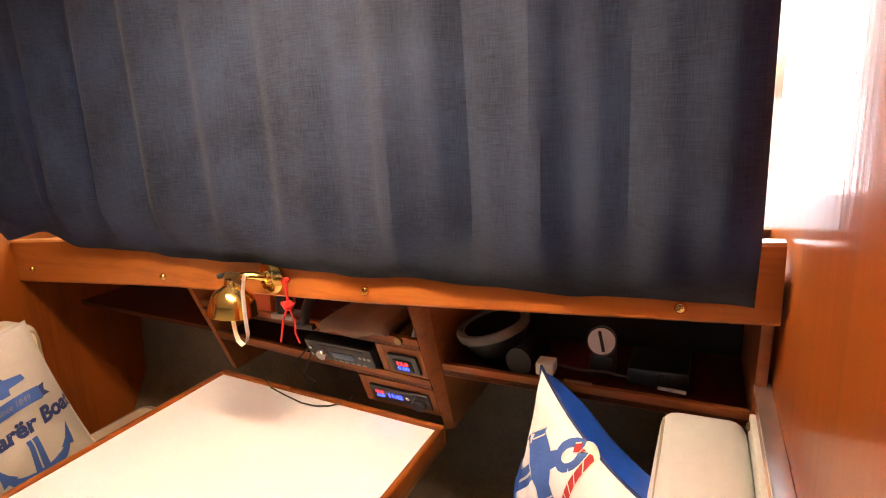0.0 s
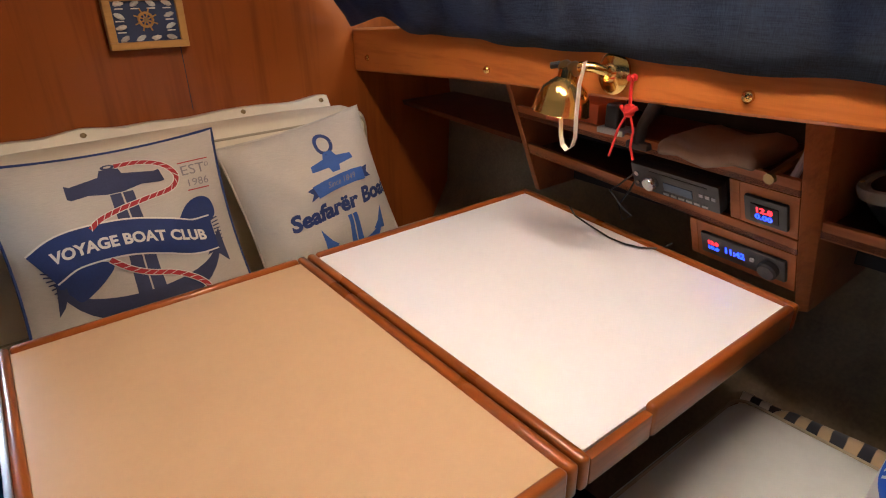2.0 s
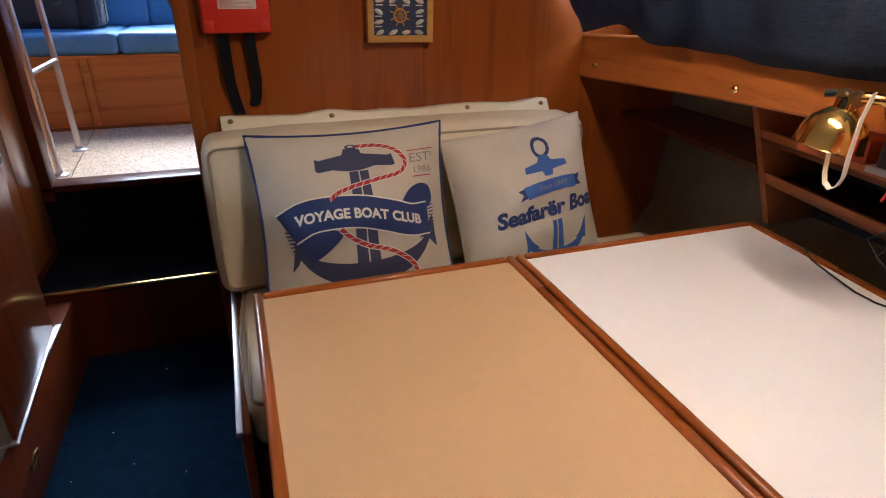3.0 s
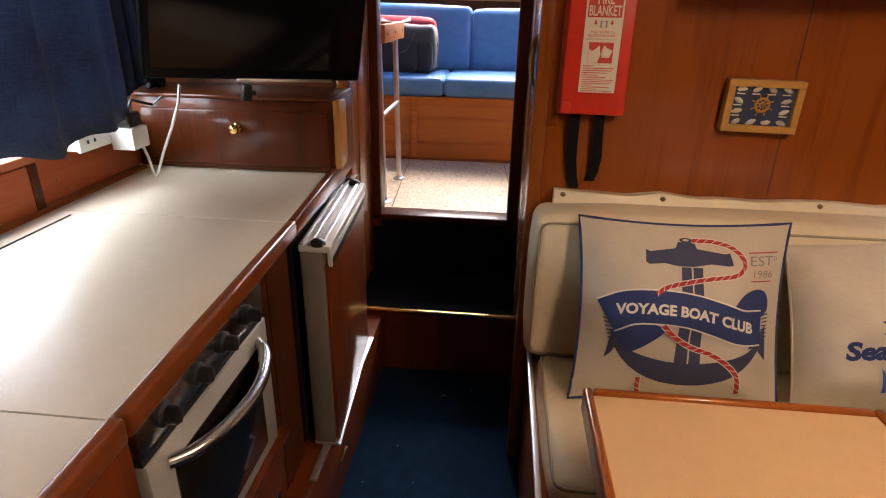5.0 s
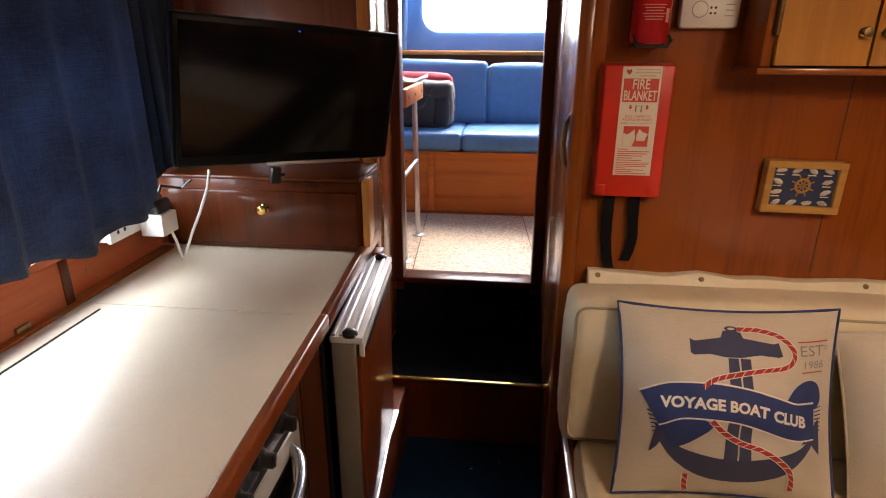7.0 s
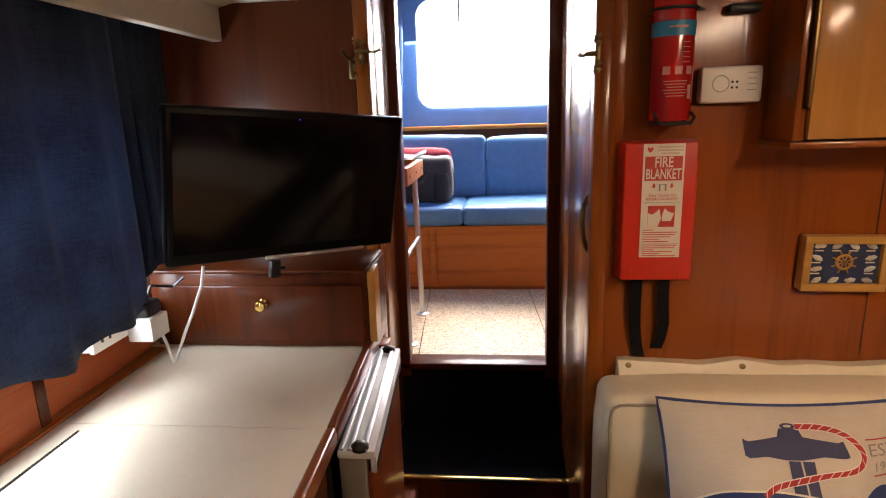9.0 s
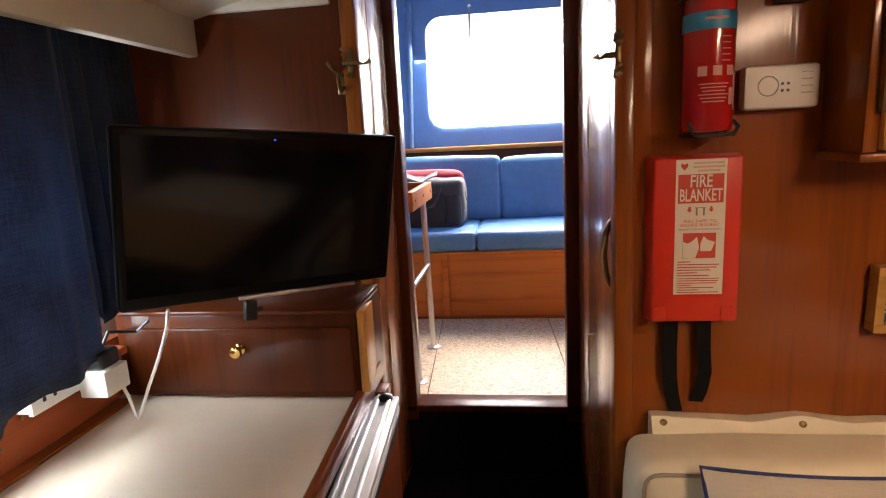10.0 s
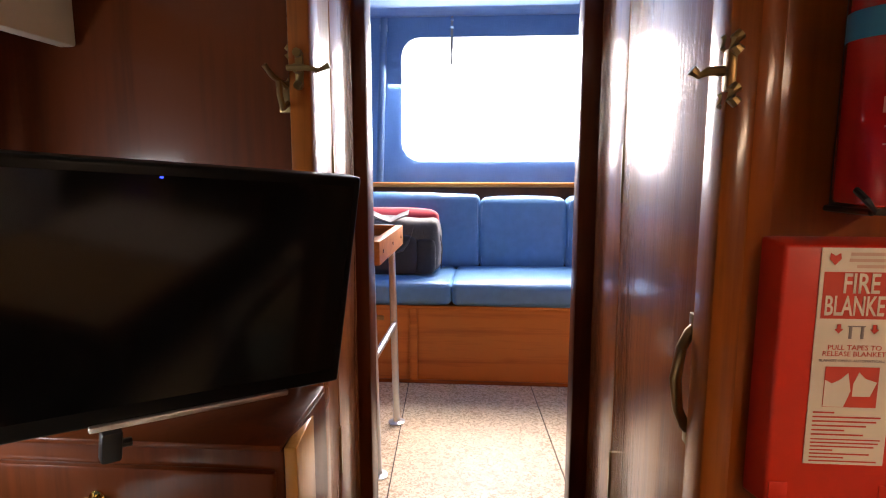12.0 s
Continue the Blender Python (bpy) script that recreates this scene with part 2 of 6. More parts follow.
mat_label_red = plain("label_red", (0.60, 0.06, 0.035), 0.5, vary=0.04)
mat_label_blue = plain("label_blue", (0.02, 0.22, 0.40), 0.4, vary=0.05)
mat_black = plain("black_plastic", (0.012, 0.012, 0.013), 0.38, vary=0.2)
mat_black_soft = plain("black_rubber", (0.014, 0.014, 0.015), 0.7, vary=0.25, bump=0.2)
mat_screen = plain("tv_screen", (0.004, 0.004, 0.005), 0.10, vary=0.1, scale=4, spec=0.24, rv=0.02)
mat_tape = plain("black_webbing", (0.007, 0.007, 0.008), 0.8, vary=0.3, scale=900, bump=0.3, spec=0.15)
mat_tv = plain("black_gloss_case", (0.004, 0.004, 0.0045), 0.35, vary=0.2, spec=0.12)
mat_pink_print = plain("faded_pink_print", (0.60, 0.26, 0.22), 0.5, vary=0.1)
mat_diffuser = plain("strip_lamp_diffuser", (1.0, 0.78, 0.56), 0.4, vary=0.0, emit=28.0)
mat_white_pl = plain("white_plastic", (0.74, 0.73, 0.69), 0.35, vary=0.04)
mat_offwhite = plain("offwhite_paint", (0.72, 0.66, 0.54), 0.5, vary=0.05, scale=20, bump=0.05)
mat_grey_pl = plain("grey_plastic", (0.30, 0.30, 0.31), 0.45)
mat_dull_grey = plain("dull_grey_plastic", (0.15, 0.145, 0.14), 0.6, vary=0.25, scale=50)
mat_brass = plain("polished_brass", (0.80, 0.53, 0.17), 0.16, 1.0, vary=0.1)
mat_brass_old = plain("aged_brass", (0.28, 0.19, 0.085), 0.36, 1.0, vary=0.25)
mat_chrome = plain("brushed_steel", (0.62, 0.63, 0.64), 0.24, 1.0, vary=0.08)
mat_alu = plain("aluminium_trim", (0.86, 0.87, 0.88), 0.42, 1.0, vary=0.08)
mat_steel_pipe = plain("galvanised_pipe", (0.60, 0.63, 0.66), 0.35, 0.9, vary=0.1)
mat_trim_white = plain("silver_grey_trim", (0.66, 0.68, 0.70), 0.3, 0.0, vary=0.05)
mat_leaf = wood("glossy_door_mahogany", (0.34, 0.092, 0.016), (0.15, 0.038, 0.007), "Z", rough=0.36, size=0.8, bump=0.6, coat=1.0, coat_rough=0.13, spec=0.25)
mat_fridge_side = plain("grey_fridge_side", (0.19, 0.17, 0.14), 0.5, vary=0.08)
mat_oven_grey = plain("oven_grey_enamel", (0.42, 0.42, 0.40), 0.3, vary=0.05)
mat_oven_glass = plain("dark_oven_glass", (0.010, 0.010, 0.011), 0.08, vary=0.1)
mat_tile = speckled("cork_pattern_vinyl", (0.72, 0.58, 0.40), (0.40, 0.27, 0.15))
mat_tile_joint = plain("tile_joint", (0.07, 0.055, 0.04), 0.8)
mat_redcord = plain("red_cord", (0.60, 0.02, 0.015), 0.6)
mat_orange = plain("orange_box_card", (0.55, 0.11, 0.03), 0.5)
mat_tan = plain("tan_leather", (0.16, 0.09, 0.052), 0.55, vary=0.2, bump=0.3)
mat_bag = woven("grey_nylon", (0.075, 0.078, 0.085), (0.03, 0.031, 0.034), 900)
mat_bag_dark = woven("charcoal_nylon", (0.032, 0.034, 0.038), (0.014, 0.015, 0.017), 900)
mat_bag_red = woven("crimson_nylon", (0.48, 0.02, 0.045), (0.30, 0.012, 0.03), 900)
mat_led_red = plain("red_digits", (1.0, 0.03, 0.04), 0.4, vary=0.0, emit=2.2)
mat_led_blue = plain("blue_digits", (0.02, 0.06, 1.0), 0.4, vary=0.0, emit=3.0)
mat_bulb = plain("warm_lamp_lens", (1.0, 0.78, 0.5), 0.4, vary=0.0, emit=6.0)
mat_picture = plain("navy_picture_ground", (0.02, 0.035, 0.09), 0.5, vary=0.3)
mat_frame = wood("pine_frame", (0.50, 0.27, 0.08), (0.34, 0.16, 0.04), "X", rough=0.4, coat=0.1)
mat_clear, _nt, _b = nodes_of("clear_vinyl_pane")
_b.inputs["Transmission Weight"].default_value, _b.inputs["Roughness"].default_value, _b.inputs["IOR"].default_value = 1.0, 0.05, 1.01
def striped(name, color, dark, scale):
    """Cloth printed with uneven animal stripes."""
    m, nt, b = nodes_of(name)
    tc, wv, cr = (nt.nodes.new(k) for k in ("ShaderNodeTexCoord", "ShaderNodeTexWave", "ShaderNodeValToRGB"))
    wv.bands_direction = "Y"
    wv.inputs["Scale"].default_value, wv.inputs["Distortion"].default_value = scale, 5.0
    wv.inputs["Detail"].default_value, wv.inputs["Detail Scale"].default_value = 2.0, 0.7
    cr.color_ramp.interpolation = "EASE"
    cr.color_ramp.elements[0].position, cr.color_ramp.elements[1].position = 0.42, 0.58
    cr.color_ramp.elements[0].color, cr.color_ramp.elements[1].color = (*dark, 1), (*color, 1)
    nt.links.new(tc.outputs["Object"], wv.inputs["Vector"])
    nt.links.new(wv.outputs["Fac"], cr.inputs["Fac"])
    nt.links.new(cr.outputs["Color"], b.inputs["Base Color"])
    b.inputs["Roughness"].default_value, b.inputs["Sheen Weight"].default_value = 0.9, 0.2
    return m


mat_stripe = striped("striped_print_cloth", (0.42, 0.30, 0.17), (0.015, 0.016, 0.022), 8.0)
mat_backdrop = plain("overcast_distance", (0.9, 0.95, 1.0), 1.0, vary=0.0, emit=3.0)


# ---- mesh helpers ----
def thing(name, base, label, category, group="", kind=""):
    ob = new(name)
    ob.location = base
    ob.empty_display_size = 0.05
    return tagged(ob, label, category, group, kind)


def world_base(ob):
    p = Vector((0, 0, 0))
    while ob:
        p += ob.location
        ob = ob.parent
    return p


def part(name, bm, material, parent=None, label="", smooth=True):
    """Links a bmesh, given in world metres, as one mesh object."""
    me = bpy.data.meshes.new(name)
    if parent:
        bmesh.ops.translate(bm, verts=bm.verts, vec=-world_base(parent))
    bm.normal_update()
    bm.to_mesh(me)
    bm.free()
    me.materials.append(material)
    if smooth:
        me.shade_smooth()
        me.set_sharp_from_angle(angle=radians(38))
    ob = new(name, me)
    ob.parent = parent
    if label:
        ob["label"] = label
    return ob


def structure(name, bm, material, label=""):
    return tagged(part(name, bm, material), label, "", "", "structure")


def hexa(corners, bev=0.0, seg=2):
    """A box from 8 corners: bottom four in order, then the top four."""
    bm = bmesh.new()
    v = [bm.verts.new(c) for c in corners]
    for f in ((3, 2, 1, 0), (4, 5, 6, 7), (0, 1, 5, 4), (1, 2, 6, 5), (2, 3, 7, 6), (3, 0, 4, 7)):
        bm.faces.new([v[i] for i in f])
    bmesh.ops.recalc_face_normals(bm, faces=bm.faces)
    if bev:
        bmesh.ops.bevel(bm, geom=bm.edges[:], offset=bev, segments=seg, affect="EDGES", profile=0.5, clamp_overlap=True)
    return bm


def box(x0, x1, y0, y1, z0, z1, bev=0.0, seg=2):
    return hexa([(x0, y0, z0), (x1, y0, z0), (x1, y1, z0), (x0, y1, z0), (x0, y0, z1), (x1, y0, z1), (x1, y1, z1), (x0, y1, z1)], bev, seg)


def join(*bms):
    out = bms[0]
    for other in bms[1:]:
        me = bpy.data.meshes.new("tmp")
        other.to_mesh(me)
        other.free()
        out.from_mesh(me)
        bpy.data.meshes.remove(me)
    return out


def tube(points, r, seg=10, closed=False):
    """A round bar along a line of points."""
    bm = bmesh.new()
    pts = [Vector(p) for p in points]
    rings, n = [], len(pts)
    up = Vector((0.13, 0.31, 0.94))
    for i, p in enumerate(pts):
        a, b = (pts[(i - 1) % n], pts[(i + 1) % n]) if closed else (pts[max(i - 1, 0)], pts[min(i + 1, n - 1)])
        d = (b - a).normalized()
        s = d.cross(up)
        if s.length < 0.05:
            s = d.cross(Vector((1, 0, 0)))
        s.normalize()
        w = s.cross(d)
        rr = r[i] if isinstance(r, (list, tuple)) else r
        rings.append([bm.verts.new(p + s * rr * math.cos(t) + w * rr * math.sin(t)) for t in (2 * math.pi * k / seg for k in range(seg))])
    for i in range(n if closed else n - 1):
        a, b = rings[i], rings[(i + 1) % n]
        for k in range(seg):
            bm.faces.new((a[k], a[(k + 1) % seg], b[(k + 1) % seg], b[k]))
    if not closed:
        bm.faces.new(rings[0][::-1])
        bm.faces.new(rings[-1])
    bmesh.ops.recalc_face_normals(bm, faces=bm.faces)
    return bm


def strip(points, width, thick, across):
    """A flat band along a line of points; across is the direction of its width."""
    bm = bmesh.new()
    pts, a = [Vector(p) for p in points], Vector(across).normalized()
    rows = []
    for i, p in enumerate(pts):
        d = (pts[min(i + 1, len(pts) - 1)] - pts[max(i - 1, 0)]).normalized()
        n = d.cross(a).normalized() * thick / 2
        s = a * width / 2
        rows.append([bm.verts.new(p + q) for q in (s + n, -s + n, -s - n, s - n)])
    for r, q in zip(rows, rows[1:]):
        for k in range(4):
            bm.faces.new((r[k], r[(k + 1) % 4], q[(k + 1) % 4], q[k]))
    bm.faces.new(rows[0][::-1])
    bm.faces.new(rows[-1])
    bmesh.ops.recalc_face_normals(bm, faces=bm.faces)
    return bm


def lathe(profile, m, seg=24):
    """A turned body: (radius, height) pairs round the z axis of the pose m."""
    bm = bmesh.new()
    rings = []
    for r, h in profile:
        rings.append([bm.verts.new((max(r, 1e-4) * math.cos(t), max(r, 1e-4) * math.sin(t), h)) for t in (2 * math.pi * k / seg for k in range(seg))])
    for a, b in zip(rings, rings[1:]):
        for k in range(seg):
            bm.faces.new((a[k], a[(k + 1) % seg], b[(k + 1) % seg], b[k]))
    bm.faces.new(rings[0][::-1])
    bm.faces.new(rings[-1])
    bmesh.ops.recalc_face_normals(bm, faces=bm.faces)
    bm.transform(m)
    return bm


def axis_pose(p, d):
    """The pose at p whose z axis points along d."""
    return Matrix.Translation(p) @ Vector(d).to_track_quat("Z", "Y").to_matrix().to_4x4()


def outline(points, m, thick=0.002, cuts=0):
    """A flat shape from a plane outline, extruded along the z axis of m."""
    bm = bmesh.new()
    v = [bm.verts.new((x, y, 0)) for x, y in points]
    f = bm.faces.new(v)
    if f.normal.z < 0:
        bmesh.ops.reverse_faces(bm, faces=[f])
    out = bmesh.ops.extrude_face_region(bm, geom=[f])
    bmesh.ops.translate(bm, verts=[g for g in out["geom"] if isinstance(g, bmesh.types.BMVert)], vec=(0, 0, thick))
    bmesh.ops.triangulate(bm, faces=[f for f in bm.faces if len(f.verts) > 4])
    bmesh.ops.recalc_face_normals(bm, faces=bm.faces)
    bm.transform(m)
    return bm


def words(text, size, m, width=0.0, thick=0.0006, spacing=1.0, shear=0.0, bold=0.0):
    """Letters as a mesh, centred on the pose m; width fits them to a length."""
    cu = bpy.data.curves.new("letters", "FONT")
    cu.body, cu.size, cu.align_x, cu.align_y, cu.extrude, cu.shear = text, size, "CENTER", "CENTER", thick, shear
    cu.space_character, cu.offset, cu.resolution_u = spacing, bold, 3
    ob = bpy.data.objects.new("letters", cu)
    scene.collection.objects.link(ob)
    me = bpy.data.meshes.new_from_object(ob.evaluated_get(bpy.context.evaluated_depsgraph_get()))
    bpy.data.objects.remove(ob)
    bm = bmesh.new()
    bm.from_mesh(me)
    bpy.data.meshes.remove(me)
    if width and bm.verts:
        xs = [v.co.x for v in bm.verts]
        k = width / (max(xs) - min(xs))
        for v in bm.verts:
            v.co.x *= k
    bm.transform(m)
    return bm


def lerp(a, b, t):
    return a + (b - a) * t


# ---- the large structure ----
def rail_x(y):
    """The inner face of the starboard rail, which follows the hull."""
    return 0.974 + 0.013 * min(y - 0.08, 0.54) + 0.084 * min(max(y - 0.62, 0), 0.58) + 0.052 * max(y - 1.2, 0)


def face_x(y, z):
    """The face of the starboard shelves, which leans out towards the bottom."""
    if y < 0.54:
        return 1.064 + 0.085 * y + 0.3 * (0.89 - z)
    return 1.012 + 0.10 * (y - 0.546) + 0.42 * (1.04 - z)


def slab_xz(points, y0, y1):
    """A prism along y from an outline in x and z."""
    bm = bmesh.new()
    a = [bm.verts.new((x, y0, z)) for x, z in points]
    b = [bm.verts.new((x, y1, z)) for x, z in points]
    n = len(a)
    for i in range(n):
        bm.faces.new((a[i], a[(i + 1) % n], b[(i + 1) % n], b[i]))
    bm.faces.new(a[::-1])
    bm.faces.new(b)
    bmesh.ops.triangulate(bm, faces=[f for f in bm.faces if len(f.verts) > 4])
    bmesh.ops.recalc_face_normals(bm, faces=bm.faces)
    return bm


FLOOR, DECK = 0.04, 0.51
structure("floor", box(-1.3, 1.5, -1.5, 2.30, -0.06, FLOOR), mat_carpet, "navy blue carpet on the cabin sole, flecked with lint")
# the low shade near the floor is in the riser's colour
structure("step_riser", box(-0.60, 0.04, 2.235, 2.262, FLOOR, 0.292), mat_bulk_shade, "varnished riser of the companionway step, shade put into its colour")
structure("step_tread", box(-0.60, 0.04, 2.240, 2.60, 0.270, 0.298, 0.004), mat_dark_carpet, "black carpeted companionway step")
structure("step_nosing", box(-0.59, 0.035, 2.226, 2.246, 0.290, 0.303, 0.004), mat_brass, "brass nosing along the step")
structure("sill_riser", box(-0.62, 0.06, 2.58, 2.61, 0.20, 0.53), mat_dark_carpet, "dark riser under the companionway sill")
structure("door_sill", box(-0.60, 0.0, 2.565, 2.66, 0.53, 0.556, 0.006), mat_bulk_shade, "varnished companionway sill worn pale on top")

# aft bulkhead, starboard and port halves
structure("wall_aft_starboard", box(0.0, 1.62, 1.82, 1.86, FLOOR, 2.02), mat_bulk, "varnished mahogany bulkhead with stained joints")
structure("trim_corner_starboard", box(-0.012, 0.022, 1.804, 1.862, FLOOR, 2.02, 0.006), mat_wood_z, "varnished corner post of the bulkhead")
# port half and passage sides: shade painted in by the darker mahogany
structure("wall_aft_port", box(-1.42, -0.575, 2.10, 2.14, FLOOR, 2.02), mat_bulk_shade, "varnished mahogany bulkhead with shade put into its colour")
structure("trim_corner_port", box(-0.582, -0.545, 2.086, 2.142, FLOOR, 2.02, 0.006), mat_wood_z, "varnished corner post of the bulkhead")
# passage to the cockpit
structure("wall_passage_starboard", box(0.005, 0.045, 1.862, 2.60, FLOOR, 2.02), mat_bulk_shade, "varnished side of the companionway")
structure("wall_passage_port", box(-0.635, -0.597, 2.142, 2.60, FLOOR, 2.02), mat_bulk_shade, "varnished side of the companionway")
structure("door_frame_starboard", box(-0.045, 0.004, 2.565, 2.64, 0.50, 2.02, 0.006), mat_bulk_shade, "companionway door post, darkened as in shade")
structure("door_frame_port", box(-0.60, -0.555, 2.565, 2.64, 0.50, 2.02, 0.006), mat_bulk_shade, "companionway door post, darkened as in shade")

# hull sides: starboard, with the window opening behind the curtain
structure("wall_hull_starboard", slab_xz([(1.10, FLOOR), (1.14, FLOOR), (1.42, 0.55), (1.44, 0.86), (1.42, 1.06), (1.24, 1.16), (1.22, 1.16), (1.40, 1.04), (1.42, 0.86), (1.40, 0.56)], -1.5, 1.826), mat_felt, "brown felt lining on the hull side")
structure("wall_side_starboard_top", box(1.20, 1.24, -1.5, 1.82, 1.66, 2.02), mat_offwhite, "cream painted cabin side above the windows")
structure("wall_side_starboard_fore", box(1.20, 1.24, -1.5, -0.25, 1.15, 1.66), mat_offwhite, "cream painted cabin side")
# port
structure("wall_hull_port", box(-1.16, -1.12, -1.5, 2.10, FLOOR, 1.05), mat_red_wood, "reddish plywood hull side behind the worktop")
structure("wall_side_port_top", box(-1.20, -1.16, -1.5, 2.10, 1.52, 2.02), mat_offwhite, "cream painted cabin side above the windows")
structure("wall_side_port_fore", box(-1.20, -1.16, -1.5, -0.10, 1.05, 1.52), mat_offwhite, "cream painted cabin side")
structure("wall_side_port_aft", box(-1.20, -1.16, 1.80, 2.10, 1.05, 1.52), mat_offwhite, "cream painted cabin side")
# forward end
structure("wall_fore_starboard", box(0.30, 1.62, -0.09, -0.05, FLOOR, 2.02), mat_bulk, "varnished mahogany bulkhead behind the forward seat")
structure("wall_fore", box(-1.42, 1.62, -1.54, -1.50, FLOOR, 2.02), mat_bulk_shade, "dark varnished forward bulkhead")
# ceiling with sloping sides
structure("ceiling", slab_xz([(-1.30, 1.765), (-0.955, 1.765), (-0.72, 1.815), (-0.30, 1.86), (0.40, 1.86), (1.30, 1.80), (1.30, 1.98), (-1.30, 1.98)], -1.55, 2.10), mat_offwhite, "cream painted cabin ceiling")
structure("ceiling_trim", box(-0.965, -0.935, -1.5, 2.092, 1.682, 1.772, 0.005), mat_offwhite, "cream board along the cabin side above the curtain")
structure("trim_ceiling_aft", box(-0.93, -0.60, 2.078, 2.098, 1.775, 1.80, 0.006), mat_offwhite, "cream quarter-round under the ceiling")
structure("ceiling_passage", box(-0.64, 0.05, 2.10, 2.35, 1.97, 2.0), mat_bulk_shade, "dark panel over the companionway")

# ---- cockpit shell ----
structure("cockpit_floor", box(-2.2, 1.8, 2.60, 4.45, 0.42, DECK - 0.004), mat_tile_joint, "dark joints of the cockpit floor")
structure("wall_cockpit_fore_starboard", box(0.045, 1.8, 2.60, 2.64, 0.42, 1.25), mat_teak, "teak cockpit bulkhead")
structure("wall_cockpit_fore_port", box(-2.2, -0.60, 2.60, 2.64, 0.42, 1.25), mat_teak, "teak cockpit bulkhead")


def canopy_wall(name, xa, xb, za, zb, wx0, wx1, wz0, wz1, r, m):
    """A canvas wall in x and z with a rounded window opening."""
    bm = bmesh.new()
    n = 6
    ring = []
    for cx, cz, a0 in ((wx1 - r, wz1 - r, 0), (wx0 + r, wz1 - r, 90), (wx0 + r, wz0 + r, 180), (wx1 - r, wz0 + r, 270)):
        for k in range(n + 1):
            a = radians(a0 + 90 * k / n)
            ring.append((cx + r * math.cos(a), cz + r * math.sin(a)))
    cx, cz = (wx0 + wx1) / 2, (wz0 + wz1) / 2
    rx0, rx1, rz0, rz1 = wx0 - 0.03, wx1 + 0.03, wz0 - 0.03, wz1 + 0.03
    outer = []
    for x, z in ring:
        dx, dz = x - cx, z - cz
        kx = ((rx1 if dx > 0 else rx0) - cx) / dx if abs(dx) > 1e-6 else 1e9
        kz = ((rz1 if dz > 0 else rz0) - cz) / dz if abs(dz) > 1e-6 else 1e9
        k = min(kx, kz)
        outer.append((cx + dx * k, cz + dz * k))
    corners = [(rx1, rz1), (rx0, rz1), (rx0, rz0), (rx1, rz0)]
    for i, c in enumerate(corners):
        outer[i * (n + 1) + n // 2] = c
    for y in (0.0, 0.006):
        a = [bm.verts.new((x, y, z)) for x, z in ring]
        b = [bm.verts.new((x, y, z)) for x, z in outer]
        for i in range(len(a)):
            j = (i + 1) % len(a)
            bm.faces.new((a[i], a[j], b[j], b[i]))
    bm = join(bm, box(xa, rx0, 0, 0.006, za, zb), box(rx1, xb, 0, 0.006, za, zb), box(rx0, rx1, 0, 0.006, za, rz0), box(rx0, rx1, 0, 0.006, rz1, zb))
    bmesh.ops.remove_doubles(bm, verts=bm.verts, dist=0.0004)
    bmesh.ops.recalc_face_normals(bm, faces=bm.faces)
    bm.transform(m)
    return structure(name, bm, mat_canopy, "blue canvas cockpit cover with a clear window")


canopy_wall("wall_canopy_aft", -2.2, 1.8, 0.9, 2.30, -0.728, 0.42, 1.513, 2.165, 0.10, pose(0, 4.35, 0))
canopy_wall("wall_canopy_port", -1.75, 0.0, 0.9, 2.30, -1.45, -0.3, 1.50, 2.19, 0.10, pose(-2.2, 4.35, 0, 0, 0, 90))
canopy_wall("wall_canopy_starboard", -1.75, 0.0, 0.9, 2.30, -1.45, -0.3, 1.50, 2.19, 0.10, pose(1.8, 4.35, 0, 0, 0, 90))
structure("ceiling_canopy", hexa([(-2.2, 2.4, 2.36), (1.8, 2.4, 2.36), (1.8, 4.36, 2.27), (-2.2, 4.36, 2.27), (-2.2, 2.4, 2.37), (1.8, 2.4, 2.37), (1.8, 4.36, 2.28), (-2.2, 4.36, 2.28)]), mat_canopy, "blue canvas cockpit roof")
structure("wall_canopy_fore", box(-2.2, 1.8, 2.38, 2.40, 2.0, 2.37), mat_canopy, "blue canvas front of the cockpit cover")
structure("trim_canopy_seam", box(-2.2, 1.8, 4.335, 4.349, 2.268, 2.284, 0.004), mat_bluepipe, "dark seam where canvas roof and wall meet")
structure("trim_cockpit_coaming", box(-2.2, 1.8, 4.24, 4.33, 1.375, 1.40, 0.008), mat_teak, "varnished teak coaming behind the seat")
structure("wall_cockpit_aft", box(-2.2, 1.8, 4.27, 4.31, 0.42, 1.375), mat_bulk_shade, "dark panel behind the cockpit seat")
structure("wall_cockpit_port", box(-2.24, -2.2, 2.60, 4.36, 0.42, 1.0), mat_teak, "teak cockpit side")
structure("wall_cockpit_starboard", box(1.8, 1.84, 2.60, 4.36, 0.42, 1.0), mat_teak, "teak cockpit side")
structure("backdrop", box(-150, 150, 70, 70.4, -0.9, 60), mat_backdrop, "bright overcast distance over the harbour")
structure("ground", box(-400, 400, -400, 400, -1.2, -0.9), plain("harbour_water", (0.20, 0.24, 0.26), 0.2, vary=0.3, scale=0.5), "pale grey harbour water under an overcast sky")


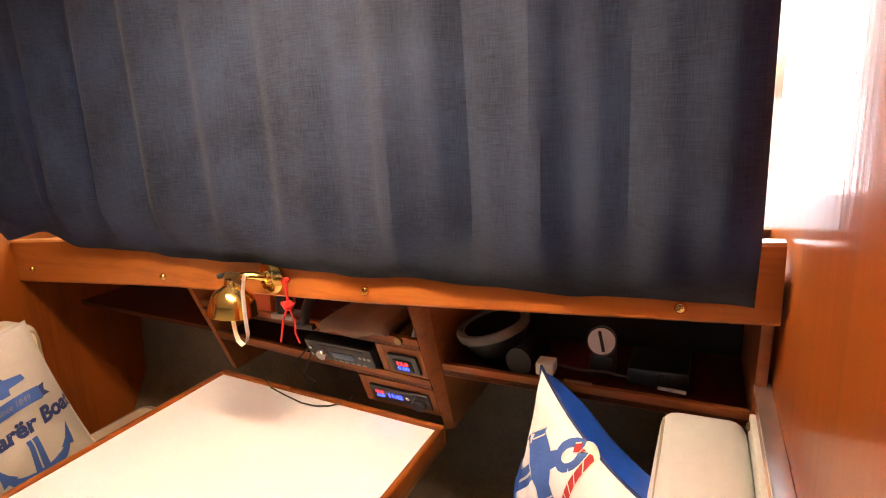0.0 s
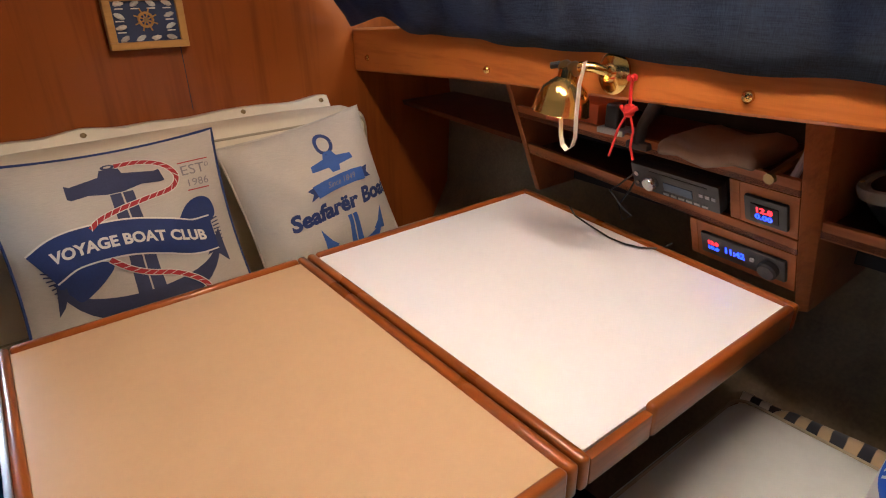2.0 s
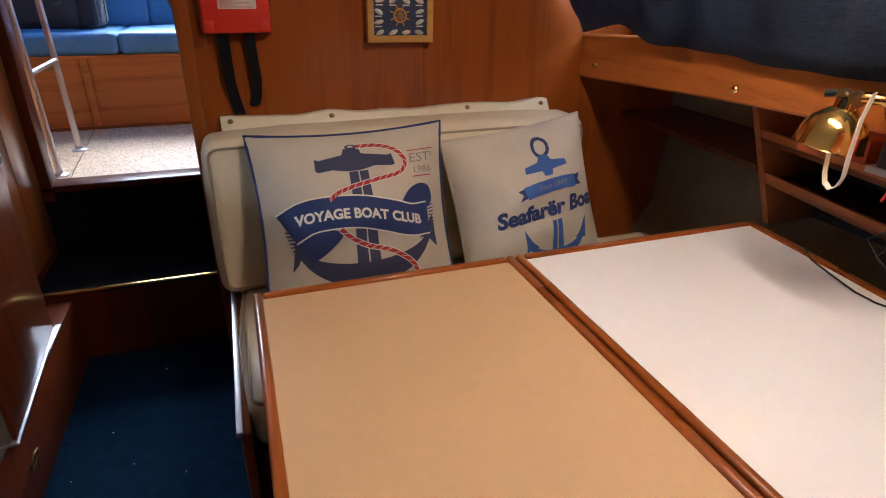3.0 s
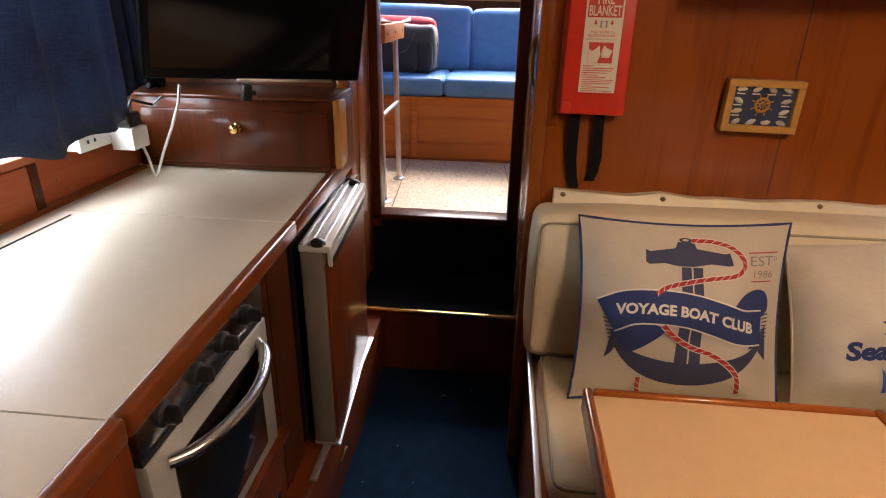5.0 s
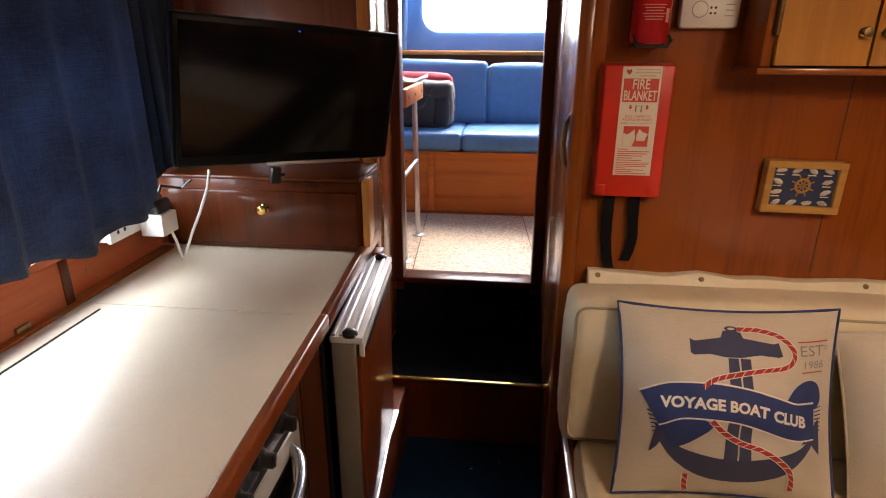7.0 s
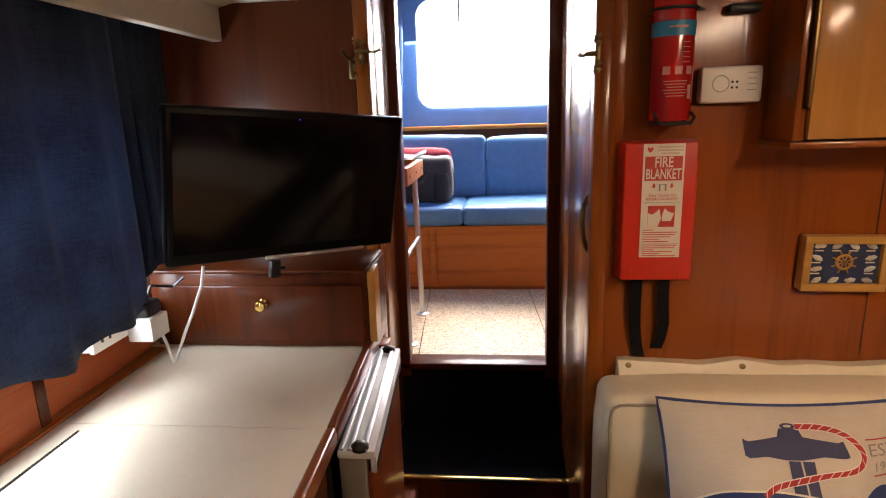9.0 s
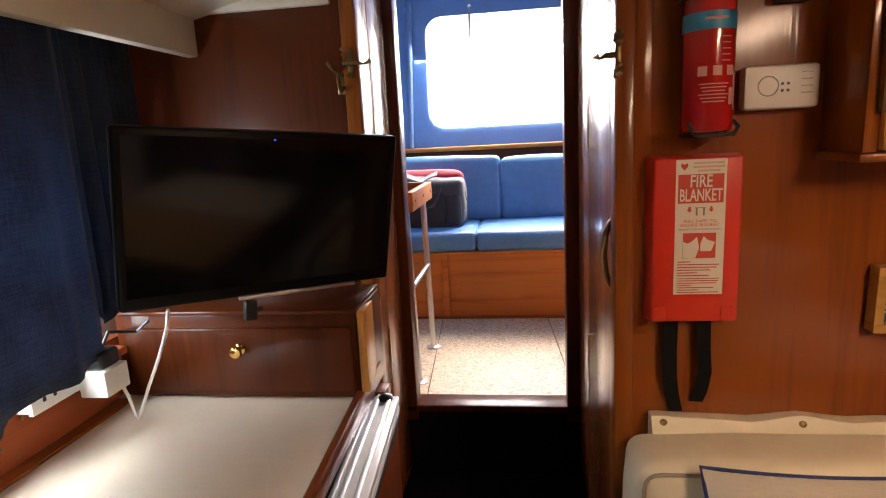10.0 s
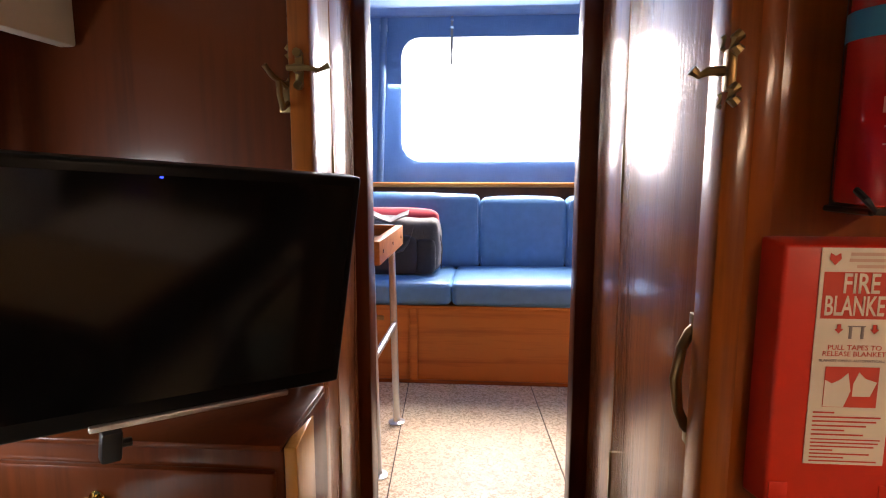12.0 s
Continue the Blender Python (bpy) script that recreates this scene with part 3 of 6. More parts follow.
# ---- cloth and cushions ----
def curtain(name, p0, p1, zb, zt, folds, depth, seed, label, droop=0.012, flare=0.0, bulge=0.0, stop=None):
    """A gathered curtain between two points in plan, with uneven folds and hem."""
    rnd = random.Random(seed)
    ph = [rnd.uniform(0, 6.28) for _ in range(8)]
    bm = bmesh.new()
    nu, nv = folds * 12, 22
    a, b = Vector((*p0, 0)), Vector((*p1, 0))
    d = (b - a).normalized()
    nrm = Vector((-d.y, d.x, 0))
    length = (b - a).length
    grid = []
    for i in range(nu + 1):
        u = i / nu
        row = []
        for j in range(nv + 1):
            v = j / nv
            s = u * length
            w = math.sin(u * folds * 6.283 + ph[0] + 1.4 * math.sin(u * 7 + ph[1]) + 0.5 * v * math.sin(u * 11 + ph[2]))
            w += 0.5 * math.sin(u * folds * 2.4 * 6.283 + ph[3] + v * 0.8)
            w += 0.55 * math.sin(u * folds * 0.37 * 6.283 + ph[4] - 1.2 * v)
            amp = depth * (0.55 + 0.45 * (1 - v)) * (0.75 + 0.25 * math.sin(u * 9 + ph[5]))
            z = zb + (zt - zb) * v + (1 - v) ** 3 * (droop * math.sin(u * folds * 3.1 + ph[6]) + droop * 0.6 * math.sin(u * folds * 7.3 + ph[7]))
            hem = 0.004 * math.exp(-((v - 0.045) / 0.012) ** 2)
            p = a + d * s + nrm * (w * amp * 0.6 + hem - flare * (1 - v) ** 2 + bulge * math.sin(math.pi * u) ** 0.6) + Vector((0, 0, z))
            if stop:
                near = 0.85 * min(max((1.23 - p.z) / 0.13, 0), 1)
                near = near * near * (3 - 2 * near)
                p.z += 0.032 * math.exp(-((u - 0.10) / 0.05) ** 2) * (1 - v) ** 2
                p.x += near * (stop(p.y) - 0.007 - 0.006 * (1 + math.tanh(w)) - p.x)
            row.append(bm.verts.new(p))
        grid.append(row)
    for i in range(nu):
        for j in range(nv):
            bm.faces.new((grid[i][j], grid[i + 1][j], grid[i + 1][j + 1], grid[i][j + 1]))
    ob = part(name, bm, mat_curtain)
    ob.modifiers.new("cloth", "SOLIDIFY").thickness = 0.0015
    return tagged(ob, label, "curtain", "cabin window curtains")


curtain("curtain", (0.965, 1.79), (0.905, -0.01), 1.103, 1.80, 9, 0.036, 3, "navy linen curtain hanging in loose folds over the cabin window", 0.003, 0.0, 0.036, rail_x)
curtain("curtain", (-0.965, -0.9), (-0.985, 1.70), 1.066, 1.76, 13, 0.028, 8, "navy blue curtain drawn across the galley window")
curtain("curtain", (-1.07, 1.77), (-1.06, 2.02), 1.125, 1.76, 4, 0.02, 12, "dark blue curtain end hanging behind the television")


def soft_slab(x0, x1, y0, y1, z0, z1, r=0.03, puff=0.012, nx=14, ny=10):
    """A stuffed cushion block: a rounded box with swollen faces."""
    bm = box(x0, x1, y0, y1, z0, z1)
    bmesh.ops.bevel(bm, geom=bm.edges[:], offset=r, segments=4, affect="EDGES", profile=0.5, clamp_overlap=True)
    bmesh.ops.subdivide_edges(bm, edges=[e for e in bm.edges if e.calc_length() > 0.09], cuts=5, use_grid_fill=True)
    c = Vector(((x0 + x1) / 2, (y0 + y1) / 2, (z0 + z1) / 2))
    h = Vector((x1 - x0, y1 - y0, z1 - z0)) / 2
    for v in bm.verts:
        q = v.co - c
        e = [min(abs(q[k]) / h[k], 1) for k in range(3)]
        for k in range(3):
            o = [1 - e[j] ** 4 for j in range(3) if j != k]
            v.co[k] += math.copysign(puff * o[0] * o[1] * e[k] ** 3, q[k])
        v.co += noise.noise_vector(v.co * 9) * 0.0025
    return bm


def loop_piping(corners, r=0.003, rad=0.03):
    """A closed welt round four corners in space."""
    pts, n = [], len(corners)
    for i in range(n):
        p, a, b = Vector(corners[i]), Vector(corners[i - 1]), Vector(corners[(i + 1) % n])
        da, db = (a - p).normalized() * rad, (b - p).normalized() * rad
        for k in range(5):
            t = k / 4
            pts.append((p + da) * (1 - t) ** 2 + p * 2 * t * (1 - t) + (p + db) * t ** 2)
    return tube(pts, r, 6, closed=True)


# ---- dinette table ----
def build_table():
    t = thing("dinette_table", (0.58, 0.88, FLOOR), "mahogany edged dinette table with one white and one cream leaf", "table")
    z, ya, yb = 0.73, 0.535, 1.225
    e = 0.016
    part("leaf", box(0.080 + e, 0.563, ya + e, yb - e, z - 0.03, z, 0.001), mat_cream, t, "cream laminate table leaf", smooth=False)
    part("leaf", hexa([(0.600, ya + e, z - 0.03), (1.100, ya + e, z - 0.03), (1.171, yb - e, z - 0.03), (0.600, yb - e, z - 0.03),
                       (0.600, ya + e, z), (1.100, ya + e, z), (1.171, yb - e, z), (0.600, yb - e, z)]), mat_white_top, t, "white laminate table leaf", smooth=False)
    e0, e1 = z - 0.042, z + 0.007
    part("edging", box(0.080, 0.080 + e, ya, yb, e0, e1, 0.006, 3), mat_wood_y, t)
    part("edging", box(0.563, 0.5795, ya, yb, e0, e1, 0.006, 3), mat_wood_y, t)
    part("edging", box(0.5835, 0.600, ya, yb, e0, e1, 0.006, 3), mat_wood_y, t)
    part("edging", box(0.081 + e, 0.562, yb - e, yb, e0, e1, 0.006, 3), mat_wood_x, t)
    part("edging", box(0.081 + e, 0.562, ya, ya + e, e0, e1, 0.006, 3), mat_wood_x, t)
    part("edging", box(0.601, 1.172, yb - e, yb, e0, e1, 0.006, 3), mat_wood_x, t)
    part("edging", box(0.720, 1.100, ya, ya + e, e0, e1 + 0.001, 0.006, 3), mat_wood_x, t)
    part("edging", box(0.601, 0.720, ya + 0.002, ya + e - 0.001, e0, z - 0.002, 0.002), mat_wood_x, t, "worn table edge where the moulding is missing")
    part("edging", hexa([(1.101, ya, e0), (1.116, ya, e0), (1.19, yb, e0), (1.172, yb, e0), (1.101, ya, e1), (1.116, ya, e1), (1.19, yb, e1), (1.172, yb, e1)], 0.005), mat_wood_y, t)
    part("pedestal", lathe([(0.11, 0), (0.11, 0.012), (0.04, 0.03), (0.035, 0.64)], pose(0.58, 0.9, FLOOR)), mat_alu, t, "aluminium pedestal leg")
    part("hinge_strip", box(0.5796, 0.5834, ya + 0.01, yb - 0.01, z - 0.03, z - 0.004), mat_black_soft, t)


build_table()


# ---- dinette seats ----
def build_aft_seat():
    s = thing("dinette_bench", (0.55, 1.5, FLOOR), "dinette bench with cream vinyl cushions against the bulkhead", "bench")
    # shade under the seat is painted in by the darker wood
    part("base", box(0.045, 1.30, 1.20, 1.79, FLOOR, 0.40, 0.004), mat_bulk_shade, s, "varnished seat box, darkened as in shade")
    part("front_panel", box(0.024, 0.044, 1.18, 1.795, FLOOR, 0.47, 0.005), mat_wood_y, s)
    part("edge_trim", box(0.017, 0.030, 1.18, 1.795, 0.462, 0.476, 0.003), mat_alu, s, "aluminium edge strip")
    c = part("seat_cushion", soft_slab(0.046, 1.28, 1.215, 1.70, 0.39, 0.505, 0.03, 0.012), mat_vinyl, s)
    part("piping", loop_piping([(0.05, 1.219, 0.500), (1.276, 1.219, 0.500), (1.276, 1.69, 0.500), (0.05, 1.69, 0.500)], 0.0035), mat_piping, c)
    b = part("back_cushion", soft_slab(0.008, 1.0, 1.665, 1.80, 0.50, 0.893, 0.028, 0.010), mat_vinyl, s)
    part("piping", loop_piping([(0.018, 1.666, 0.52), (0.992, 1.666, 0.52), (0.992, 1.666, 0.879), (0.018, 1.666, 0.879)], 0.0035), mat_piping, b)
    bm = bmesh.new()
    n = 40
    rows = []
    for i in range(n + 1):
        u = i / n
        x = 0.055 + u * 0.892
        near = min(abs(x - q) for q in (0.077, 0.324, 0.698, 0.925))
        dip = 0.007 * min(near / 0.09, 1) + 0.0015 * math.sin(u * 37)
        rows.append([bm.verts.new(q) for q in ((x, 1.772, 0.872), (x, 1.780, 0.90), (x, 1.797 - dip, 0.924 - dip), (x, 1.819, 0.923 - dip), (x, 1.819, 0.872))])
    for a, c2 in zip(rows, rows[1:]):
        for k in range(4):
            bm.faces.new((a[k], c2[k], c2[k + 1], a[k + 1]))
    bm.faces.new(rows[0])
    bm.faces.new(rows[-1][::-1])
    bmesh.ops.recalc_face_normals(bm, faces=bm.faces)
    f = part("fixing_flap", bm, mat_vinyl, s, "cream vinyl flap studded to the bulkhead")
    for x in (0.077, 0.324, 0.698, 0.925):
        part("stud", lathe([(0.0075, 0), (0.0075, 0.002), (0.004, 0.005), (0.0, 0.0055)], axis_pose((x, 1.7905, 0.911), (0, -1, 0.2)), 12), mat_brass_old, f, "brass press stud")
    return s


build_aft_seat()


def build_fore_seat():
    s = thing("dinette_bench", (0.6, 0.25, FLOOR), "forward dinette bench with vinyl cushions coloured as in daylight", "bench")
    part("base", box(0.30, 1.20, -0.045, 0.55, FLOOR, 0.40, 0.004), mat_bulk_shade, s, "varnished seat box, darkened as in shade")
    # forward cushions take the daylit vinyl, whitened by colour
    c = part("seat_cushion", soft_slab(0.30, 1.14, 0.05, 0.605, 0.39, 0.505, 0.035, 0.012), mat_vinyl_daylit, s)
    part("piping", loop_piping([(0.305, 0.60, 0.498), (1.135, 0.60, 0.498), (1.135, 0.06, 0.498), (0.305, 0.06, 0.498)]), mat_piping, c)
    b = part("back_cushion", soft_slab(0.45, 1.05, -0.02, 0.105, 0.50, 0.89, 0.025, 0.008), mat_vinyl_daylit, s)
    part("piping", loop_piping([(0.456, 0.100, 0.51), (1.044, 0.100, 0.51), (1.044, 0.100, 0.882), (0.456, 0.100, 0.882)]), mat_piping, b)
    f = part("fixing_flap", box(0.45, 1.04, -0.046, -0.022, 0.86, 0.905, 0.003), mat_vinyl_daylit, s, "vinyl flap studded to the bulkhead, coloured as in daylight")
    part("stud", lathe([(0.0075, 0), (0.0075, 0.002), (0.004, 0.005), (0.0, 0.0055)], axis_pose((1.02, -0.0225, 0.893), (0, 1, 0.2)), 12), mat_brass_old, f, "brass press stud")
    return s


build_fore_seat()


# ---- galley ----
def ctr_x(y):
    return -0.493 - 0.035 * (y - 0.859)


def build_galley():
    w = thing("worktop", (-0.8, 0.7, 0.86), "pale laminate galley worktop with a varnished mahogany front edge", "worktop")
    for a, b in ((-1.0, 0.842), (0.845, 1.489), (1.492, 2.085)):
        part("panel", hexa([(-1.12, a, 0.884), (ctr_x(a) - 0.022, a, 0.884), (ctr_x(b) - 0.022, b, 0.884), (-1.12, b, 0.884),
                            (-1.12, a, 0.912), (ctr_x(a) - 0.022, a, 0.912), (ctr_x(b) - 0.022, b, 0.912), (-1.12, b, 0.912)]), mat_counter, w, smooth=False)
    for a, b, z in ((-1.0, 0.846, 0.918), (0.848, 1.49, 0.918), (1.492, 2.086, 0.937)):
        part("front_edge", hexa([(ctr_x(a) - 0.021, a, 0.882), (ctr_x(a), a, 0.882), (ctr_x(b), b, 0.882), (ctr_x(b) - 0.021, b, 0.882),
                                 (ctr_x(a) - 0.021, a, 0.918), (ctr_x(a), a, 0.918), (ctr_x(b), b, z), (ctr_x(b) - 0.021, b, z)], 0.006, 3), mat_edge, w)
    part("slot", box(-1.014, -1.010, 0.7, 1.462, 0.9122, 0.9142), mat_black_soft, w, "dark groove in the worktop", smooth=False)
    c = thing("galley_cabinet", (-0.8, 1.0, FLOOR), "mahogany galley base cabinet with shade put into its colour", "cabinet")
    # carcass faces carry the shade below the worktop as a darker colour
    part("carcass", box(-1.12, -0.60, -1.0, 0.89, FLOOR, 0.881), mat_bulk_shade, c)
    part("carcass", box(-1.12, -0.545, 1.372, 1.492, FLOOR, 0.881), mat_bulk_shade, c)
    part("carcass", box(-1.12, -0.60, 0.89, 1.335, FLOOR, 0.46), mat_bulk_shade, c)
    part("carcass", box(-1.12, -0.60, 2.04, 2.095, FLOOR, 0.881), mat_bulk_shade, c)
    part("stile", box(-0.60, -0.545, 1.335, 1.37, FLOOR, 0.880, 0.004), mat_bulk_shade, c)
    part("stile", box(-0.60, -0.525, 2.032, 2.09, 0.20, 0.855, 0.004), mat_wood_red, c)
    part("door", box(-0.60, -0.527, 0.30, 0.885, 0.10, 0.85, 0.005), mat_wood_red, c, "mahogany cupboard door")
    part("plinth", box(-0.56, -0.490, -1.0, 2.225, FLOOR, 0.275, 0.006), mat_wood_red, c, "varnished plinth with an aluminium strip on top")
    part("plinth_strip", box(-0.505, -0.486, 1.40, 2.06, 0.274, 0.283, 0.002), mat_alu, c)
    d = part("drawer", box(-0.60, -0.53, 0.90, 1.33, 0.215, 0.45, 0.005), mat_wood_red, c, "mahogany drawer under the oven")
    part("drawer_ledge", box(-0.60, -0.522, 0.89, 1.36, 0.455, 0.475, 0.004), mat_wood_red, c)
    part("ring_handle", tube([(-0.519 + 0.012 * math.sin(t), 1.24 + 0.033 * math.cos(t), 0.33 + 0.033 * math.sin(t)) for t in (k * 6.283 / 16 for k in range(16))], 0.005, 8, True), mat_chrome, d, "chrome ring pull")
    part("backplate", box(-0.5305, -0.526, 1.265, 1.285, 0.31, 0.36, 0.002), mat_chrome, d)
    part("ring_handle", tube([(-0.484 + 0.006 * math.sin(t), 1.62 + 0.028 * math.cos(t), 0.155 + 0.022 * math.sin(t)) for t in (k * 6.283 / 16 for k in range(16))], 0.004, 8, True), mat_brass_old, c, "brass ring pull")


build_galley()


def build_oven():
    o = thing("oven", (-0.75, 1.1, 0.47), "built-in grey marine oven with black glass door and steel handle", "oven")
    part("body", box(-1.05, -0.56, 0.905, 1.325, 0.476, 0.862), mat_black, o)
    part("control_panel", box(-0.56, -0.535, 0.905, 1.325, 0.792, 0.862, 0.003), mat_chrome, o, "steel control panel")
    for y in (0.965, 1.06, 1.15, 1.245):
        k = part("knob", lathe([(0.019, 0), (0.019, 0.006), (0.014, 0.010), (0.013, 0.026), (0.0, 0.028)], axis_pose((-0.535, y, 0.822), (1, 0, 0)), 16), mat_black, o, "black control knob")
        part("pointer", box(-0.512, -0.5065, y - 0.0016, y + 0.0016, 0.811, 0.834), mat_black, k, smooth=False)
    d = part("door", box(-0.556, -0.532, 0.91, 1.32, 0.482, 0.776, 0.004), mat_oven_grey, o, "grey enamel oven door")
    part("glass", box(-0.5335, -0.530, 0.965, 1.265, 0.512, 0.735, 0.001), mat_oven_glass, d, "dark glass")
    part("seal", box(-0.556, -0.536, 0.908, 1.322, 0.777, 0.787), mat_black_soft, o)
    pts = []
    for k in range(17):
        u = k / 16
        pts.append((-0.533 + 0.058 * math.sin(math.pi * u) ** 0.6, 0.955 + 0.32 * u, 0.745))
    part("handle", tube(pts, 0.011, 12), mat_chrome, d, "curved brushed steel handle")


build_oven()


def build_fridge():
    f = thing("fridge", (-0.75, 1.77, 0.21), "small galley fridge with a mahogany faced door and aluminium trim", "fridge")
    part("body", box(-1.08, -0.55, 1.53, 2.03, 0.285, 0.876), mat_black, f)
    d = part("door", box(-0.548, -0.492, 1.525, 2.03, 0.285, 0.835, 0.006), mat_fridge_side, f, "grey fridge door")
    part("front_panel", box(-0.492, -0.482, 1.533, 2.026, 0.292, 0.795, 0.002), mat_wood_red, d, "mahogany door panel")
    part("top_trim", box(-0.550, -0.474, 1.523, 2.032, 0.828, 0.846, 0.004), mat_trim_white, d, "aluminium top rail")
    for xa in (-0.546, -0.528, -0.500):
        part("rail_ridge", box(xa, xa + 0.010, 1.524, 2.031, 0.8455, 0.851, 0.002), mat_alu, d, "ribbed aluminium rail")
    part("grip", box(-0.486, -0.474, 1.535, 2.025, 0.79, 0.827, 0.003), mat_trim_white, d, "aluminium grip rail")
    part("grip_recess", box(-0.4805, -0.4735, 1.54, 2.02, 0.793, 0.812, 0.001), mat_black_soft, d)
    for y in (1.536, 2.012):
        part("hinge_cap", lathe([(0.018, 0), (0.018, 0.007), (0.012, 0.013), (0.006, 0.016)], pose(-0.505, y, 0.844), 14), mat_black, d, "black hinge cap")
    part("bottom_trim", box(-0.548, -0.478, 1.523, 2.032, 0.280, 0.288, 0.002), mat_alu, d)
    for ob in [d] + list(d.children):
        for v in ob.data.vertices:
            v.co.x -= 0.07 * (v.co.y + world_base(ob).y - 1.80)


build_fridge()


def build_drawer_unit():
    u = thing("drawer_unit", (-0.8, 1.97, 0.90), "mahogany drawer box on the worktop, darkened as in shade", "drawer")
    # drawer box darkened by colour for the shade behind the television
    part("box", box(-1.10, -0.535, 1.878, 2.083, 0.914, 1.108, 0.004), mat_bulk_shade, u)
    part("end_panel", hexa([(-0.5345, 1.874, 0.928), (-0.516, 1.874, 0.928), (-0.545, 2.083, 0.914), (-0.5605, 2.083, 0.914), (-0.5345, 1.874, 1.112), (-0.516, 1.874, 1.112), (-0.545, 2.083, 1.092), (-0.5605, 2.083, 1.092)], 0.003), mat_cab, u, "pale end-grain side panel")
    part("top", box(-1.10, -0.536, 1.866, 2.083, 1.1085, 1.118, 0.003), mat_bulk_shade, u)
    d = part("drawer_front", box(-1.07, -0.545, 1.862, 1.877, 0.932, 1.080, 0.006), mat_bulk_shade, u)
    part("knob", lathe([(0.012, 0), (0.012, 0.003), (0.006, 0.006), (0.006, 0.014), (0.013, 0.02), (0.012, 0.028), (0.0, 0.031)], axis_pose((-0.797, 1.862, 1.034), (0, -1, 0)), 16), mat_brass, d, "brass knob")


build_drawer_unit()


TV_ROLL = 4.1


def build_tv():
    a, b = Vector((-0.877, 1.635, 0)), Vector((-0.476, 2.034, 0))
    d = (b - a).normalized()
    n = Vector((d.y, -d.x, 0))
    w = (b - a).length
    m = Matrix.Translation((a + b) / 2 + Vector((0, 0, 1.325))) @ Matrix(((d.x, n.x, 0, 0), (d.y, n.y, 0, 0), (0, 0, 1, 0), (0, 0, 0, 1))) @ pose(0, 0, 0, 0, TV_ROLL, 0) @ pose(0, 0, 0, -8)
    t = thing("television", ((a + b) / 2 + Vector((0, 0.04, 1.15))), "black flat television turned off on a bracket above the drawers", "television")

    def put(bm):
        bm.transform(m)
        bmesh.ops.recalc_face_normals(bm, faces=bm.faces)
        return bm
    h = 0.164
    part("case", put(box(-w / 2, w / 2, -0.035, 0.0, -h, h + 0.006, 0.006, 3)), mat_tv, t)
    part("screen", put(box(-w / 2 + 0.014, w / 2 - 0.014, -0.002, 0.0025, -h + 0.026, h - 0.008)), mat_screen, t, "glossy dark screen", smooth=False)
    part("silver_strip", put(box(-0.07, w / 2 - 0.09, -0.004, 0.006, -h - 0.004, -h + 0.004, 0.002)), mat_alu, t, "silver trim strip")
    part("rear_housing", put(box(-w / 2 + 0.05, w / 2 - 0.06, -0.085, -0.035, -h + 0.02, h - 0.03, 0.02, 3)), mat_tv, t)
    part("standby_light", put(box(-0.002, 0.002, 0.0, 0.0035, h - 0.011, h - 0.009)), mat_led_blue, t, smooth=False)
    part("bracket", tube([(-0.715, 1.90, 1.32), (-0.73, 1.98, 1.32), (-0.75, 2.10, 1.32)], 0.018, 10), mat_black, t, "black wall bracket")
    part("plug", put(join(box(-0.055, -0.03, -0.02, 0.0, -h - 0.055, -h - 0.012, 0.004), tube([(-0.03, -0.01, -h - 0.034), (-0.018, -0.01, -h - 0.034)], 0.006, 8))), mat_black, t, "black aerial plug hanging under the case")


build_tv()


# ---- starboard shelves ----
def side_quad(name, pts, depth, material, parent, label="", bev=0.003):
    """A board whose face follows the leaning shelf front; pts are (y, z) of the face's corners, counted round."""
    front = [(face_x(y, z), y, z) for y, z in pts]
    back = [(x + depth, y, z) for x, y, z in front]
    return part(name, hexa(front + back, bev), material, parent, label)


